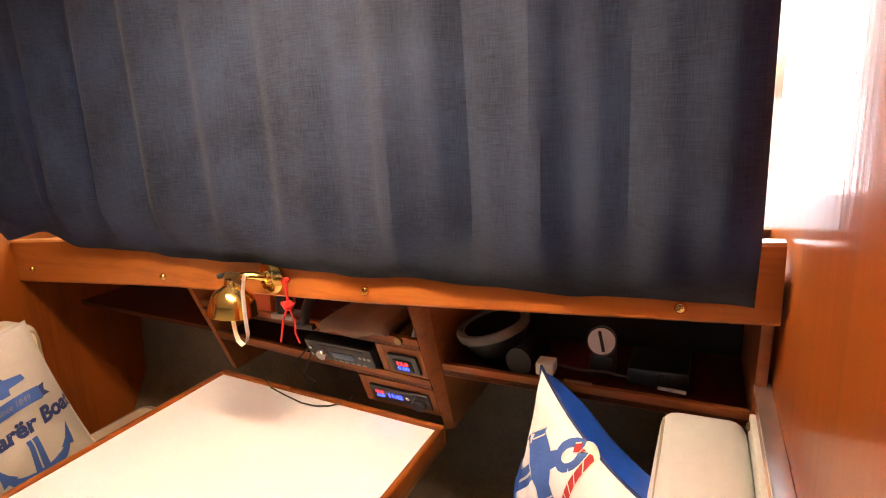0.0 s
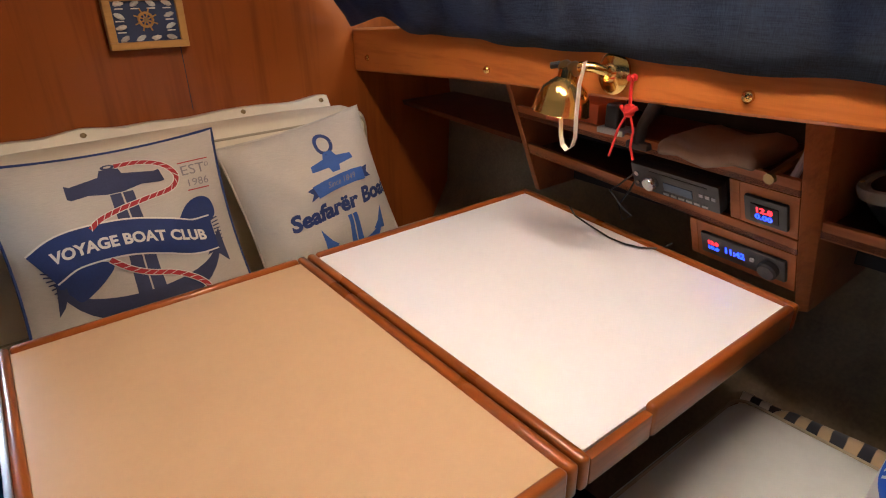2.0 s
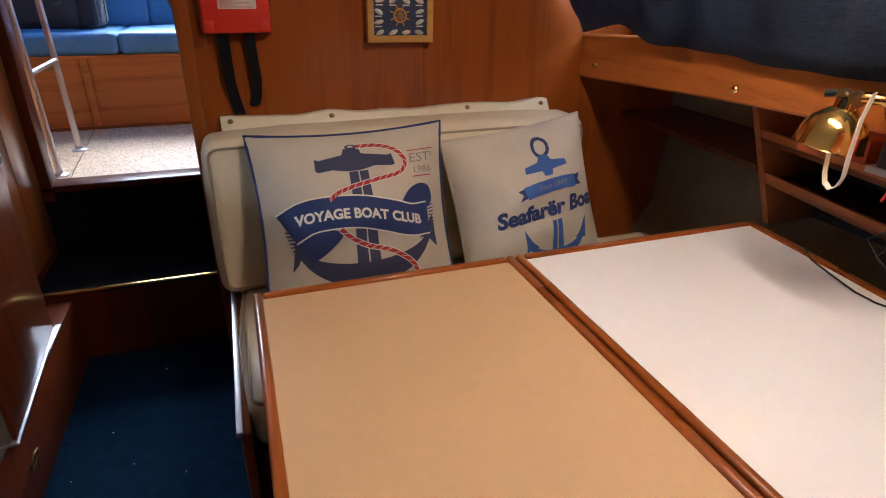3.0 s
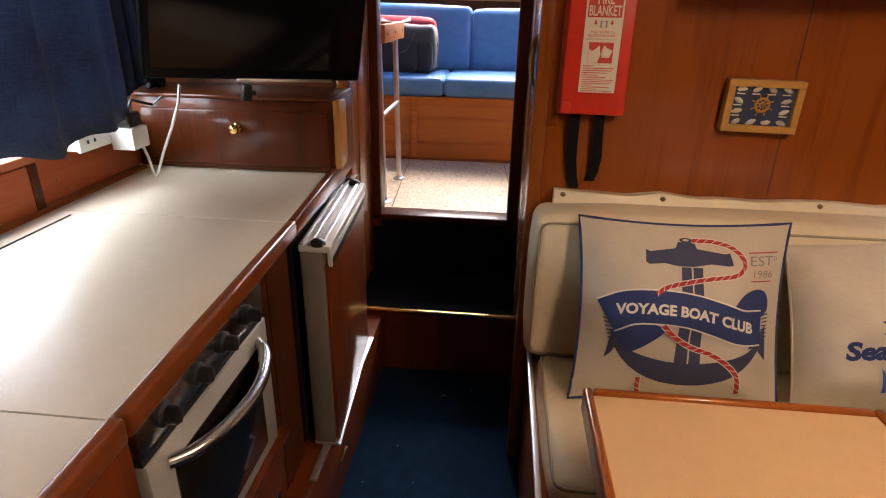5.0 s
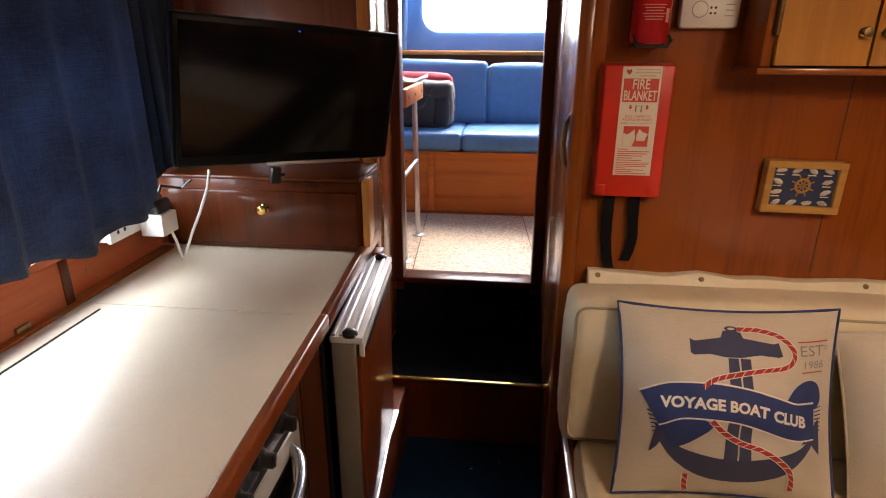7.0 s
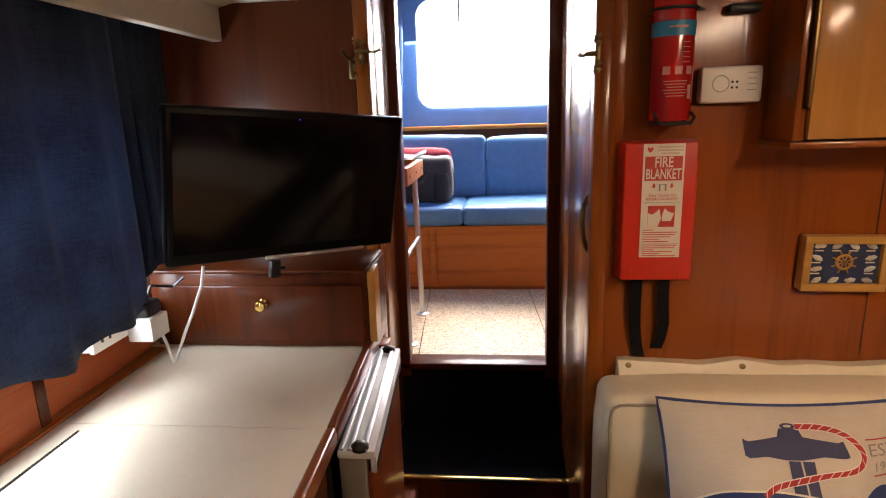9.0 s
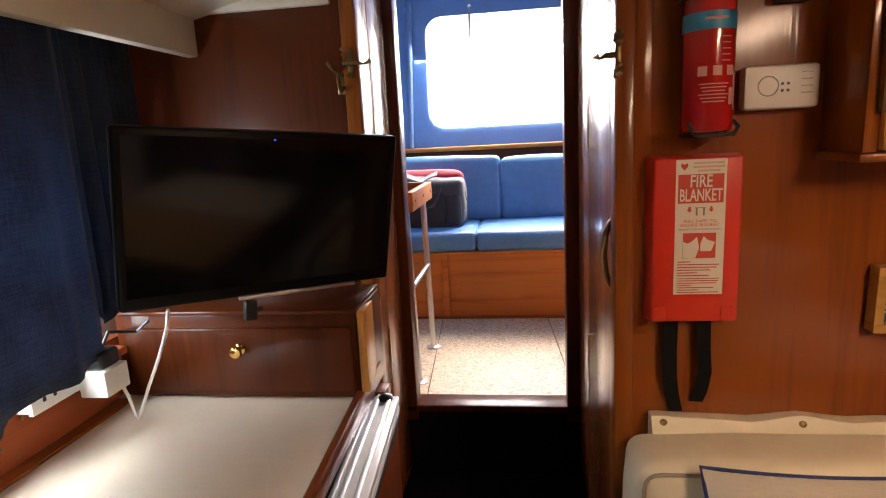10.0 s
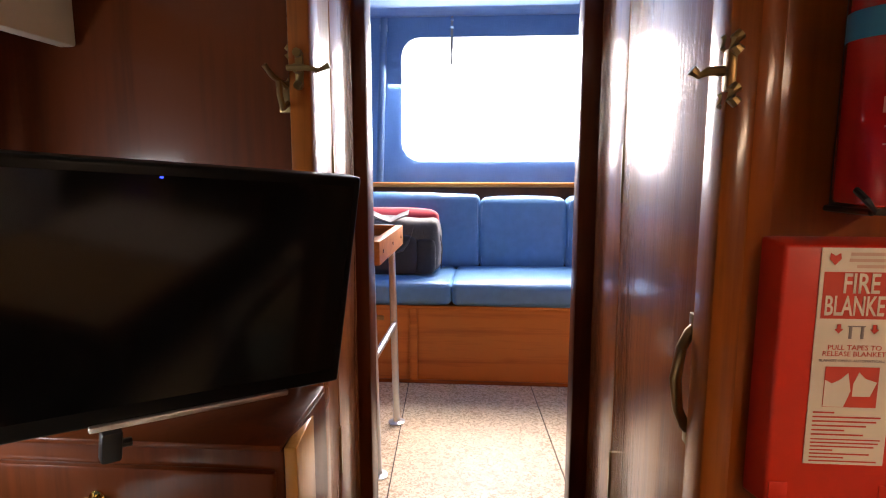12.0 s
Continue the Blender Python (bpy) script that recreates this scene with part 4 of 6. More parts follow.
def build_shelves():
    s = thing("side_shelf", (1.15, 0.85, 0.73), "mahogany shelf unit along the hull side with open compartments", "shelf")
    y0, y1 = -0.045, 1.818
    bm = bmesh.new()
    rings = []
    for k in range(15):
        y = lerp(y0, y1, k / 14)
        zb = 1.072 - 0.045 * y - 0.022 * max(y - 1.2, 0)
        zt = zb + 0.118
        x = rail_x(y)
        rings.append([bm.verts.new(q) for q in ((x + 0.005, y, zb), (x, y, zb + 0.005), (x, y, zt - 0.005), (x + 0.005, y, zt), (x + 0.03, y, zt), (x + 0.03, y, zb))])
    for a, b in zip(rings, rings[1:]):
        for q in range(6):
            bm.faces.new((a[q], a[(q + 1) % 6], b[(q + 1) % 6], b[q]))
    bm.faces.new(rings[0][::-1])
    bm.faces.new(rings[-1])
    bmesh.ops.recalc_face_normals(bm, faces=bm.faces)
    r = part("rail", bm, mat_rail, s, "orange-brown teak rail under the curtain")
    for y, z in ((1.735, 1.021), (1.197, 1.044), (0.62, 1.071), (0.082, 1.091)):
        part("screw_cap", lathe([(0.009, 0), (0.009, 0.003), (0.006, 0.007), (0.0, 0.0085)], axis_pose((rail_x(y), y, z), (-1, 0.1, 0)), 14), mat_brass, r, "brass screw cap")
    part("upper_ledge", hexa([(rail_x(y0) + 0.031, y0, 1.125), (1.25, y0, 1.125), (1.25, y1, 1.07), (1.125, y1, 1.07),
                              (rail_x(y0) + 0.031, y0, 1.135), (1.25, y0, 1.135), (1.25, y1, 1.08), (1.125, y1, 1.08)]), mat_shelf, s)
    # dividers
    for y, zb in ((1.2, 0.735), (0.546, 0.70)):
        side_quad("divider", [(y - 0.009, zb), (y + 0.009, zb), (y + 0.009, 1.05), (y - 0.009, 1.05)], 0.26, mat_shelf, s, bev=0.002)
    side_quad("divider", [(-0.043, 0.86), (-0.026, 0.86), (-0.026, 1.064), (-0.043, 1.064)], 0.26, mat_shelf, s, bev=0.002)
    # shelves with lips between the dividers; boards coloured dark for the shade inside
    for za, zb in ((0.925, 0.932), (0.818, 0.838)):
        side_quad("lip", [(0.556, za), (1.19, zb), (1.19, zb + 0.028), (0.556, za + 0.028)], 0.014, mat_shelf, s)
        side_quad("board", [(0.556, za + 0.002), (1.19, zb + 0.002), (1.19, zb + 0.012), (0.556, za + 0.012)], 0.25, mat_bulk_shade, s, bev=0.0)
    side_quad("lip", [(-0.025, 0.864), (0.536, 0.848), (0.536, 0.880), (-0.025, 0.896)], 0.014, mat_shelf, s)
    side_quad("board", [(-0.025, 0.866), (0.536, 0.852), (0.536, 0.864), (-0.025, 0.878)], 0.30, mat_bulk_shade, s, bev=0.0)
    side_quad("board", [(1.21, 0.86), (1.795, 0.86), (1.795, 0.875), (1.21, 0.875)], 0.28, mat_bulk_shade, s, bev=0.0)
    # little panels that hold the meters
    side_quad("upright", [(0.650, 0.851), (0.668, 0.851), (0.668, 0.925), (0.650, 0.925)], 0.12, mat_shelf, s, bev=0.002)
    side_quad("meter_panel", [(0.556, 0.849), (0.650, 0.851), (0.650, 0.925), (0.556, 0.925)], 0.012, mat_shelf, s, bev=0.001)
    side_quad("meter_panel", [(0.556, 0.742), (0.735, 0.742), (0.735, 0.820), (0.556, 0.818)], 0.012, mat_shelf, s, bev=0.001)
    side_quad("upright", [(0.735, 0.742), (0.750, 0.742), (0.750, 0.820), (0.735, 0.820)], 0.12, mat_shelf, s, bev=0.002)
    # black sheet added to paint the deep shade behind the compartments
    part("back_panel", box(1.33, 1.34, -0.04, 1.19, 0.74, 1.10), mat_black_soft, s, "black sheet standing in for the shade at the back of the shelves")


build_shelves()


def face_pose(y, z, out=0.0):
    """On the shelf front: x runs towards -y, y up the face, z out into the cabin."""
    a = Vector((face_x(y, z), y, z))
    right = (Vector((face_x(y - 0.02, z), y - 0.02, z)) - a).normalized()
    up = (Vector((face_x(y, z + 0.1), y, z + 0.1)) - a).normalized()
    n = right.cross(up).normalized()
    up = n.cross(right)
    m = Matrix((right, up, n)).transposed().to_4x4()
    m.translation = a + n * out
    return m


def cuboid(w, h, d, m, bev=0.002):
    """Width x, height y, depth z, standing out from the pose m."""
    bm = box(-w / 2, w / 2, -h / 2, h / 2, 0, d, bev)
    bm.transform(m)
    bmesh.ops.recalc_face_normals(bm, faces=bm.faces)
    return bm


def local(bm, m):
    bm.transform(m)
    bmesh.ops.recalc_face_normals(bm, faces=bm.faces)
    return bm


def build_meters():
    m = face_pose(0.603, 0.886)
    t = thing("volt_meter", m.translation, "black panel meter with red and blue lit digits", "meter", "lit panel meters")
    part("case", cuboid(0.07, 0.05, 0.008, m, 0.003), mat_black, t)
    part("bezel", cuboid(0.046, 0.03, 0.003, m @ pose(0, 0, 0.008), 0.002), mat_black_soft, t)
    part("red_digits", words("12.8", 0.013, m @ pose(0, 0.006, 0.0115), 0.026, bold=0.0003), mat_led_red, t, "lit red digits")
    part("blue_digits", words("0.00", 0.013, m @ pose(0, -0.007, 0.0115), 0.028, bold=0.0003), mat_led_blue, t, "lit blue digits")
    m = face_pose(0.645, 0.782)
    t = thing("clock_panel", m.translation, "black socket panel with lit blue clock and meter", "meter", "lit panel meters")
    part("case", cuboid(0.155, 0.046, 0.008, m, 0.003), mat_black, t)
    part("red_digits", words("12.8", 0.010, m @ pose(-0.053, 0.006, 0.0085), 0.02, bold=0.0003), mat_led_red, t, "lit red digits")
    part("blue_digits", words("10.0", 0.010, m @ pose(-0.053, -0.006, 0.0085), 0.02, bold=0.0003), mat_led_blue, t, "lit blue digits")
    part("clock_digits", words("11:42", 0.017, m @ pose(-0.012, 0, 0.0085), 0.036, bold=0.0005), mat_led_blue, t, "lit blue clock digits")
    part("button", cuboid(0.007, 0.007, 0.004, m @ pose(0.022, 0.004, 0.008), 0.001), mat_grey_pl, t)
    part("socket", lathe([(0.017, 0), (0.017, 0.01), (0.014, 0.013), (0.0, 0.012)], m @ pose(0.052, -0.002, 0.008), 18), mat_black, t, "round power socket cap")


build_meters()


def build_radio():
    m = face_pose(0.771, 0.882, -0.042)
    t = thing("car_radio", m.translation, "black car radio with a chrome knob sitting in the shelf", "radio")
    part("body", cuboid(0.175, 0.05, 0.09, m @ pose(0, 0, -0.06), 0.002), mat_black, t)
    part("fascia", cuboid(0.184, 0.056, 0.022, m @ pose(0, 0, 0.03), 0.004), mat_black, t)
    part("volume_knob", lathe([(0.014, 0), (0.014, 0.01), (0.012, 0.014), (0.0, 0.014)], m @ pose(-0.045, -0.002, 0.052), 20), mat_chrome, t, "chrome volume knob")
    part("display", cuboid(0.06, 0.017, 0.0015, m @ pose(0.01, -0.004, 0.052), 0.0005), plain("dim_blue_display", (0.03, 0.06, 0.11), 0.3), t, "dim blue display")
    part("slot", cuboid(0.12, 0.003, 0.001, m @ pose(0.01, 0.019, 0.052), 0.0), mat_black_soft, t, smooth=False)
    for k in range(6):
        part("button", cuboid(0.012, 0.005, 0.002, m @ pose(-0.016 + 0.016 * k, -0.02, 0.052), 0.0006), mat_grey_pl, t)
    for k in range(3):
        part("button", cuboid(0.008, 0.007, 0.002, m @ pose(0.058 + 0.012 * k, 0.002, 0.052), 0.0006), mat_grey_pl, t)
    part("button", lathe([(0.005, 0), (0.005, 0.003), (0, 0.003)], m @ pose(-0.078, 0.008, 0.052), 10), mat_chrome, t)
    part("button", lathe([(0.004, 0), (0.004, 0.003), (0, 0.003)], m @ pose(-0.078, -0.012, 0.052), 10), mat_chrome, t)


build_radio()


def build_wall_lamp():
    t = thing("wall_lamp", (0.995, 0.84, 1.073), "polished brass swivel reading lamp fixed to the teak rail", "lamp")
    d = Vector((-1, 0.12, 0)).normalized()
    lift = Vector((0, 0.016, 0.004))
    part("wall_plate", lathe([(0.037, 0), (0.037, 0.004), (0.030, 0.009), (0.016, 0.013), (0.013, 0.02), (0.0, 0.021)], axis_pose((rail_x(0.835) - 0.001, 0.835, 1.073), d), 28), mat_brass, t)
    part("arm", tube([(0.985, 0.838, 1.075), (0.965, 0.855, 1.083), (0.955, 0.872, 1.083), (0.952, 0.885, 1.080)], 0.009, 10), mat_brass, t)
    part("joint", lathe([(0.0, -0.02), (0.012, -0.018), (0.014, -0.01), (0.010, 0), (0.014, 0.010), (0.012, 0.018), (0, 0.02)], axis_pose((0.950, 0.893, 1.079), (0.1, 1, 0)), 16), mat_brass_old, t)
    ax = Vector((-0.10, 0.10, -1)).normalized()
    m = axis_pose((0.948, 0.893, 1.082), ax)
    prof = [(0.010, 0), (0.017, 0.004), (0.018, 0.018), (0.026, 0.024), (0.040, 0.036), (0.048, 0.055), (0.051, 0.076), (0.053, 0.079), (0.050, 0.0795), (0.046, 0.056), (0.037, 0.037), (0.014, 0.026)]
    part("shade", lathe(prof, m, 36), mat_brass, t, "polished brass bell shade")
    part("bulb", lathe([(0.010, 0.03), (0.018, 0.045), (0.020, 0.055), (0.014, 0.066), (0.0, 0.07)], m, 16), mat_bulb, t, "small warm lit bulb")
    part("switch", tube([(0.955, 0.921, 1.083), (0.948, 0.936, 1.080)], 0.006, 8), mat_black, t)
    t.location += lift
    t.scale = (0.95, 0.95, 0.95)
    s = thing("strap_loop", (0.925, 0.878, 1.08), "cream webbing loop hanging over the brass lamp", "strap")
    pts = [(0.935, 0.868, 1.085), (0.925, 0.868, 1.05), (0.922, 0.867, 1.0), (0.922, 0.866, 0.965), (0.921, 0.870, 0.950), (0.920, 0.880, 0.943), (0.920, 0.890, 0.950), (0.919, 0.894, 0.965), (0.918, 0.896, 1.0), (0.920, 0.893, 1.03)]
    pts = [(x, y - 0.022, z + 0.010) for x, y, z in pts]
    part("webbing", strip(pts, 0.011, 0.0015, (1, 0.15, 0.2)), mat_cream_print, s)
    s.location += lift


build_wall_lamp()
c = thing("red_cord", (0.95, 0.785, 1.066), "red knotted cord hanging from a hook on the rail", "cord")
xr = rail_x(0.785) - 0.006
part("loop", tube([(xr, 0.788, 1.066), (xr - 0.003, 0.787, 1.05), (xr - 0.004, 0.784, 1.022)], 0.0028, 8), mat_redcord, c)
part("knot", join(lathe([(0.0, -0.012), (0.008, -0.008), (0.010, 0), (0.008, 0.008), (0, 0.012)], pose(xr - 0.004, 0.785, 1.018), 12), tube([(xr - 0.004, 0.80, 1.022), (xr - 0.012, 0.785, 1.014), (xr - 0.004, 0.77, 1.024)], 0.004, 8)), mat_redcord, c)
part("tail", tube([(xr - 0.004, 0.788, 1.012), (xr - 0.003, 0.803, 0.985), (xr - 0.003, 0.808, 0.965), (xr, 0.818, 0.935)], 0.0022, 8), mat_redcord, c)
part("tail", tube([(xr - 0.004, 0.782, 1.012), (xr - 0.003, 0.774, 0.985), (xr - 0.003, 0.776, 0.96), (xr, 0.770, 0.938)], 0.0022, 8), mat_redcord, c)
part("hook", lathe([(0.006, 0), (0.006, 0.004), (0.003, 0.006), (0.003, 0.012), (0.005, 0.014), (0.0, 0.016)], axis_pose((rail_x(0.788), 0.788, 1.068), (-1, 0.1, 0)), 10), mat_redcord, c)
c.location += Vector((0, 0.021, 0.006))

# small things on the shelves
tagged(part("card_box", box(1.10, 1.19, 0.955, 1.09, 0.946, 0.995, 0.002), mat_orange), "small orange cardboard box on the shelf", "box")
t = thing("handset", (1.055, 0.895, 0.945), "silver and black handset standing in the shelf", "gadget")
part("body", box(1.045, 1.075, 0.872, 0.903, 0.950, 1.000, 0.006, 3), mat_black, t)
part("holder", box(1.040, 1.085, 0.855, 0.915, 0.944, 0.956, 0.003), mat_grey_pl, t)
t.location += Vector((0.035, 0.022, 0.006))
t = thing("clip_holder", (1.05, 0.825, 0.945), "black plastic clip holder on the shelf lip", "gadget")
part("arm", tube([(1.04, 0.83, 0.93), (1.045, 0.828, 0.965), (1.07, 0.82, 1.0)], [0.012, 0.010, 0.014], 10), mat_black, t)
part("base", box(1.03, 1.07, 0.805, 0.85, 0.921, 0.935, 0.003), mat_black, t)
t.location += Vector((0.035, 0.012, 0.016))
bm = soft_slab(1.05, 1.20, 0.625, 0.79, 0.940, 0.968, 0.01, 0.006)
for v in bm.verts:
    v.co.z += 0.05 * max(0, (0.76 - v.co.y)) + 0.006 * math.sin(v.co.y * 60)
tagged(part("leather_pouch", bm, mat_tan), "tan leather pouch lying on the top shelf", "pouch")
t = thing("tool_roll", (1.09, 0.60, 0.945), "dark tools with brass ends on the shelf", "tool")
part("handle", tube([(1.05, 0.60, 0.945), (1.16, 0.585, 0.975)], 0.009, 8), mat_brass_old, t)
part("bar", tube([(1.07, 0.575, 0.944), (1.12, 0.575, 1.0)], 0.006, 8), mat_grey_pl, t)


def build_search_light():
    t = thing("handheld_lamp", (1.2, 0.44, 0.88), "black round spotlight with a grey rim lying on the shelf", "lamp")
    m = axis_pose((1.195, 0.45, 0.945), (-0.10, 0.25, 0.96)) @ Matrix.Scale(0.88, 4)
    part("bowl", lathe([(0.0, -0.075), (0.045, -0.074), (0.062, -0.06), (0.076, -0.03), (0.082, 0.0)], m, 28), mat_black, t)
    part("rim", lathe([(0.080, -0.012), (0.089, -0.012), (0.091, 0.002), (0.088, 0.008), (0.078, 0.008), (0.076, 0.002)], m, 32), mat_dull_grey, t, "grey plastic rim")
    part("lens", lathe([(0.0, 0.001), (0.070, 0.001), (0.070, 0.004), (0.0, 0.008)], m, 28), mat_oven_glass, t, "dark lens")
    part("screw", lathe([(0.004, 0), (0.004, 0.003), (0, 0.003)], m @ pose(0.0, -0.081, 0.012), 8), mat_brass_old, t)


build_search_light()
t = thing("canister", (1.06, 0.355, 0.885), "black capped canister on the shelf", "canister")
part("body", tube([(1.045, 0.36, 0.905), (1.12, 0.345, 0.905)], 0.026, 18), mat_black, t)
part("cap", tube([(1.035, 0.362, 0.905), (1.046, 0.36, 0.905)], 0.0275, 18), mat_black_soft, t)
t.location += Vector((0.075, 0.008, 0.002))
t = thing("plug_adapter", (1.04, 0.30, 0.89), "small white plug adapter with a black lead", "plug")
part("body", box(1.025, 1.06, 0.285, 0.318, 0.905, 0.929, 0.003), mat_white_pl, t)
part("lead", tube([(1.06, 0.29, 0.915), (1.08, 0.25, 0.90), (1.09, 0.20, 0.897), (1.08, 0.14, 0.895)], 0.003, 8), mat_black, t)
t.location += Vector((0.045, 0.008, 0.0))
t = thing("round_gauge", (1.07, 0.19, 0.90), "round gauge with a white dial and dark needle", "gauge")
m = axis_pose((1.055, 0.193, 0.955), (-0.95, -0.1, 0.2))
part("case", lathe([(0.024, -0.03), (0.028, 0), (0.028, 0.008), (0.025, 0.008)], m, 28), mat_black, t)
part("dial", lathe([(0.0, 0.006), (0.025, 0.006), (0.025, 0.009), (0, 0.009)], m, 28), mat_white_pl, t, "white dial")
part("needle", local(box(-0.003, 0.003, -0.020, 0.020, 0.0095, 0.0115, 0.001), m @ pose(0, 0, 0, 0, 0, 12)), mat_black, t)
part("stand", box(1.05, 1.10, 0.17, 0.215, 0.878, 0.925, 0.004), mat_black, t)
t.location += Vector((0.105, 0.028, -0.006))
t = thing("flat_case", (1.07, 0.12, 0.885), "dark flat tool case with pens beside it", "case")
part("lid", box(1.05, 1.16, 0.045, 0.15, 0.882, 0.915, 0.005), mat_black, t)
part("strap", box(1.045, 1.052, 0.085, 0.10, 0.884, 0.91, 0.001), mat_black_soft, t)
t.location += Vector((0.075, 0.02, 0.002))
tagged(part("pencil", tube([(1.080, 0.275, 0.898), (1.076, 0.225, 0.899)], 0.003, 8), mat_tan), "tan pencil lying on the shelf lip", "pencil")
tagged(part("pen", tube([(1.090, 0.115, 0.902), (1.084, 0.070, 0.902)], 0.0035, 8), mat_grey_pl), "grey pen lying on the shelf", "pen")

# cables at the back of the table
t = thing("black_cable", (1.10, 0.86, 0.735), "thin black cable lying on the table and hanging from the shelf", "cable")
part("lead", tube([(1.165, 1.06, 0.740), (1.143, 1.025, 0.734), (1.122, 0.965, 0.734), (1.102, 0.90, 0.734), (1.100, 0.86, 0.734), (1.110, 0.83, 0.734), (1.138, 0.80, 0.734), (1.152, 0.79, 0.745)], 0.002, 8), mat_black, t)
part("lead", tube([(x + 0.052, y + 0.02, z + 0.006) for x, y, z in ((1.065, 0.845, 0.875), (1.05, 0.87, 0.845), (1.05, 0.89, 0.828), (1.055, 0.865, 0.80), (1.06, 0.842, 0.785), (1.062, 0.862, 0.77), (1.058, 0.872, 0.80), (1.05, 0.845, 0.84), (1.06, 0.838, 0.87))], 0.0018, 8), mat_black, t)


# ---- printed cushions ----
class Pillow:
    """A square pillow: u to its right, v to its top, n out of its printed face."""

    def __init__(self, centre, u, v, w, h, front, back, pinch=0.1, spread=(1, 0, 0), tuck=0.0, fall=(3.2, 0.62)):
        self.c, self.u = Vector(centre), Vector(u).normalized()
        self.v = Vector(v).normalized()
        self.n = self.u.cross(self.v).normalized()
        self.pinch, self.spread, self.tuck, self.fall = pinch, spread, tuck, fall
        self.w, self.h, self.front, self.back = w, h, front, back

    def at(self, a, b, lift=0.0, side=1):
        """The place at (a, b), each from -0.5 to 0.5 across the pillow."""
        p, q = min(abs(2 * a), 1), min(abs(2 * b), 1)
        body = max((1 - p ** self.fall[0]) * (1 - q ** self.fall[0]), 0) ** (self.fall[1] if side > 0 else 0.48)
        crease = 0.008 * noise.noise(Vector((a * 6, b * 6, side * 3 + self.w * 20))) * body * 2
        crease += 0.005 * math.sin(26 * (a + 0.6 * b)) * max(p * q - 0.25, 0) * body * 2
        t = (self.front if side > 0 else self.back) * body + crease
        aa = a * (1 - self.pinch * (1 - q * q))
        if a < 0 and b < 0:
            aa *= 1 + self.tuck * 2 * b
        bb = b * (1 - self.pinch * (1 - p * p))
        return self.c + self.u * aa * self.w + self.v * bb * self.h + self.n * ((t + lift) * side)

    def half(self, side, n=36):
        bm = bmesh.new()
        g = [[bm.verts.new(self.at(i / n - 0.5, j / n - 0.5, 0, side)) for j in range(n + 1)] for i in range(n + 1)]
        for i in range(n):
            for j in range(n):
                bm.faces.new((g[i][j], g[i + 1][j], g[i + 1][j + 1], g[i][j + 1]))
        if side < 0:
            bmesh.ops.reverse_faces(bm, faces=bm.faces[:])
        return bm

    def welt(self, r):
        e = [k / 16 - 0.5 for k in range(16)]
        pts = [self.at(a, -0.5) for a in e] + [self.at(0.5, a) for a in e] + [self.at(-a, 0.5) for a in e] + [self.at(-0.5, -a) for a in e]
        return tube(pts, r, 6, True)

    def lay(self, bm, lift):
        """Wraps a flat mesh, drawn in pillow shares, on to the front."""
        long = [e for e in bm.edges if e.calc_length() > 0.06]
        for _ in range(4):
            if not long:
                break
            bmesh.ops.subdivide_edges(bm, edges=long, cuts=1)
            bmesh.ops.triangulate(bm, faces=bm.faces[:])
            long = [e for e in bm.edges if e.calc_length() > 0.06]
        for v in bm.verts:
            v.co = self.at(v.co.x * self.spread[0] + self.spread[1], v.co.y + self.spread[2], lift + max(v.co.z, 0) * 0.3)
        return bm

    def shape(self, pts, lift=0.0016):
        bm = bmesh.new()
        vs = [bm.verts.new((x, y, 0)) for x, y in pts]
        f = bm.faces.new(vs)
        f.normal_update()
        if f.normal.z < 0:
            f.normal_flip()
        bmesh.ops.triangulate(bm, faces=bm.faces[:])
        return self.lay(bm, lift)

    def band(self, pts, width, lift=0.0016):
        """A line of a given width, or widths, through points."""
        n = len(pts)
        left, right = [], []
        for i, p in enumerate(pts):
            a, b = Vector(pts[max(i - 1, 0)]), Vector(pts[min(i + 1, n - 1)])
            d = (b - a).normalized()
            w = (width[i] if isinstance(width, (list, tuple)) else width) / 2
            s = Vector((-d.y, d.x)) * w
            left.append(Vector(p) + s)
            right.append(Vector(p) - s)
        bm = bmesh.new()
        L = [bm.verts.new((q.x, q.y, 0)) for q in left]
        R = [bm.verts.new((q.x, q.y, 0)) for q in right]
        for i in range(n - 1):
            bm.faces.new((R[i], R[i + 1], L[i + 1], L[i]))
        return self.lay(bm, lift)

    def text(self, string, size, a, b, width, turn=0.0, lift=0.0024, bend=None, bold=0.0, shear=0.0):
        bm = words(string, size, Matrix(), width, 0.0, bold=bold, shear=shear)
        if bend:
            for v in bm.verts:
                v.co.y += bend(v.co.x)
        bm.transform(pose(a, b, 0, 0, 0, turn))
        return self.lay(bm, lift)

    def rope(self, owner, pts, width, lift=0.0026):
        """A twisted rope: a red line edged in cream with slanted cream strokes."""
        part("rope_edge", self.band(pts, width * 1.35, lift), mat_cream_print, owner)
        part("rope", self.band(pts, width, lift + 0.0007), mat_red_print, owner, "red rope print")
        path = [Vector(p) for p in pts]
        out, gone = bmesh.new(), 0.0
        for a, b in zip(path, path[1:]):
            gone += (b - a).length
            if gone < width * 1.5:
                continue
            gone = 0.0
            d = (b - a).normalized()
            s = Vector((-d.y, d.x)) * width * 0.5
            t = d * width * 0.10
            q = [a - s - d * width * 0.55 - t, a - s - d * width * 0.55 + t, a + s + d * width * 0.55 + t, a + s + d * width * 0.55 - t]
            f = out.faces.new([out.verts.new((p.x, p.y, 0)) for p in q])
            f.normal_update()
            if f.normal.z < 0:
                f.normal_flip()
        part("rope_stroke", self.lay(out, lift + 0.0014), mat_cream_print, owner)


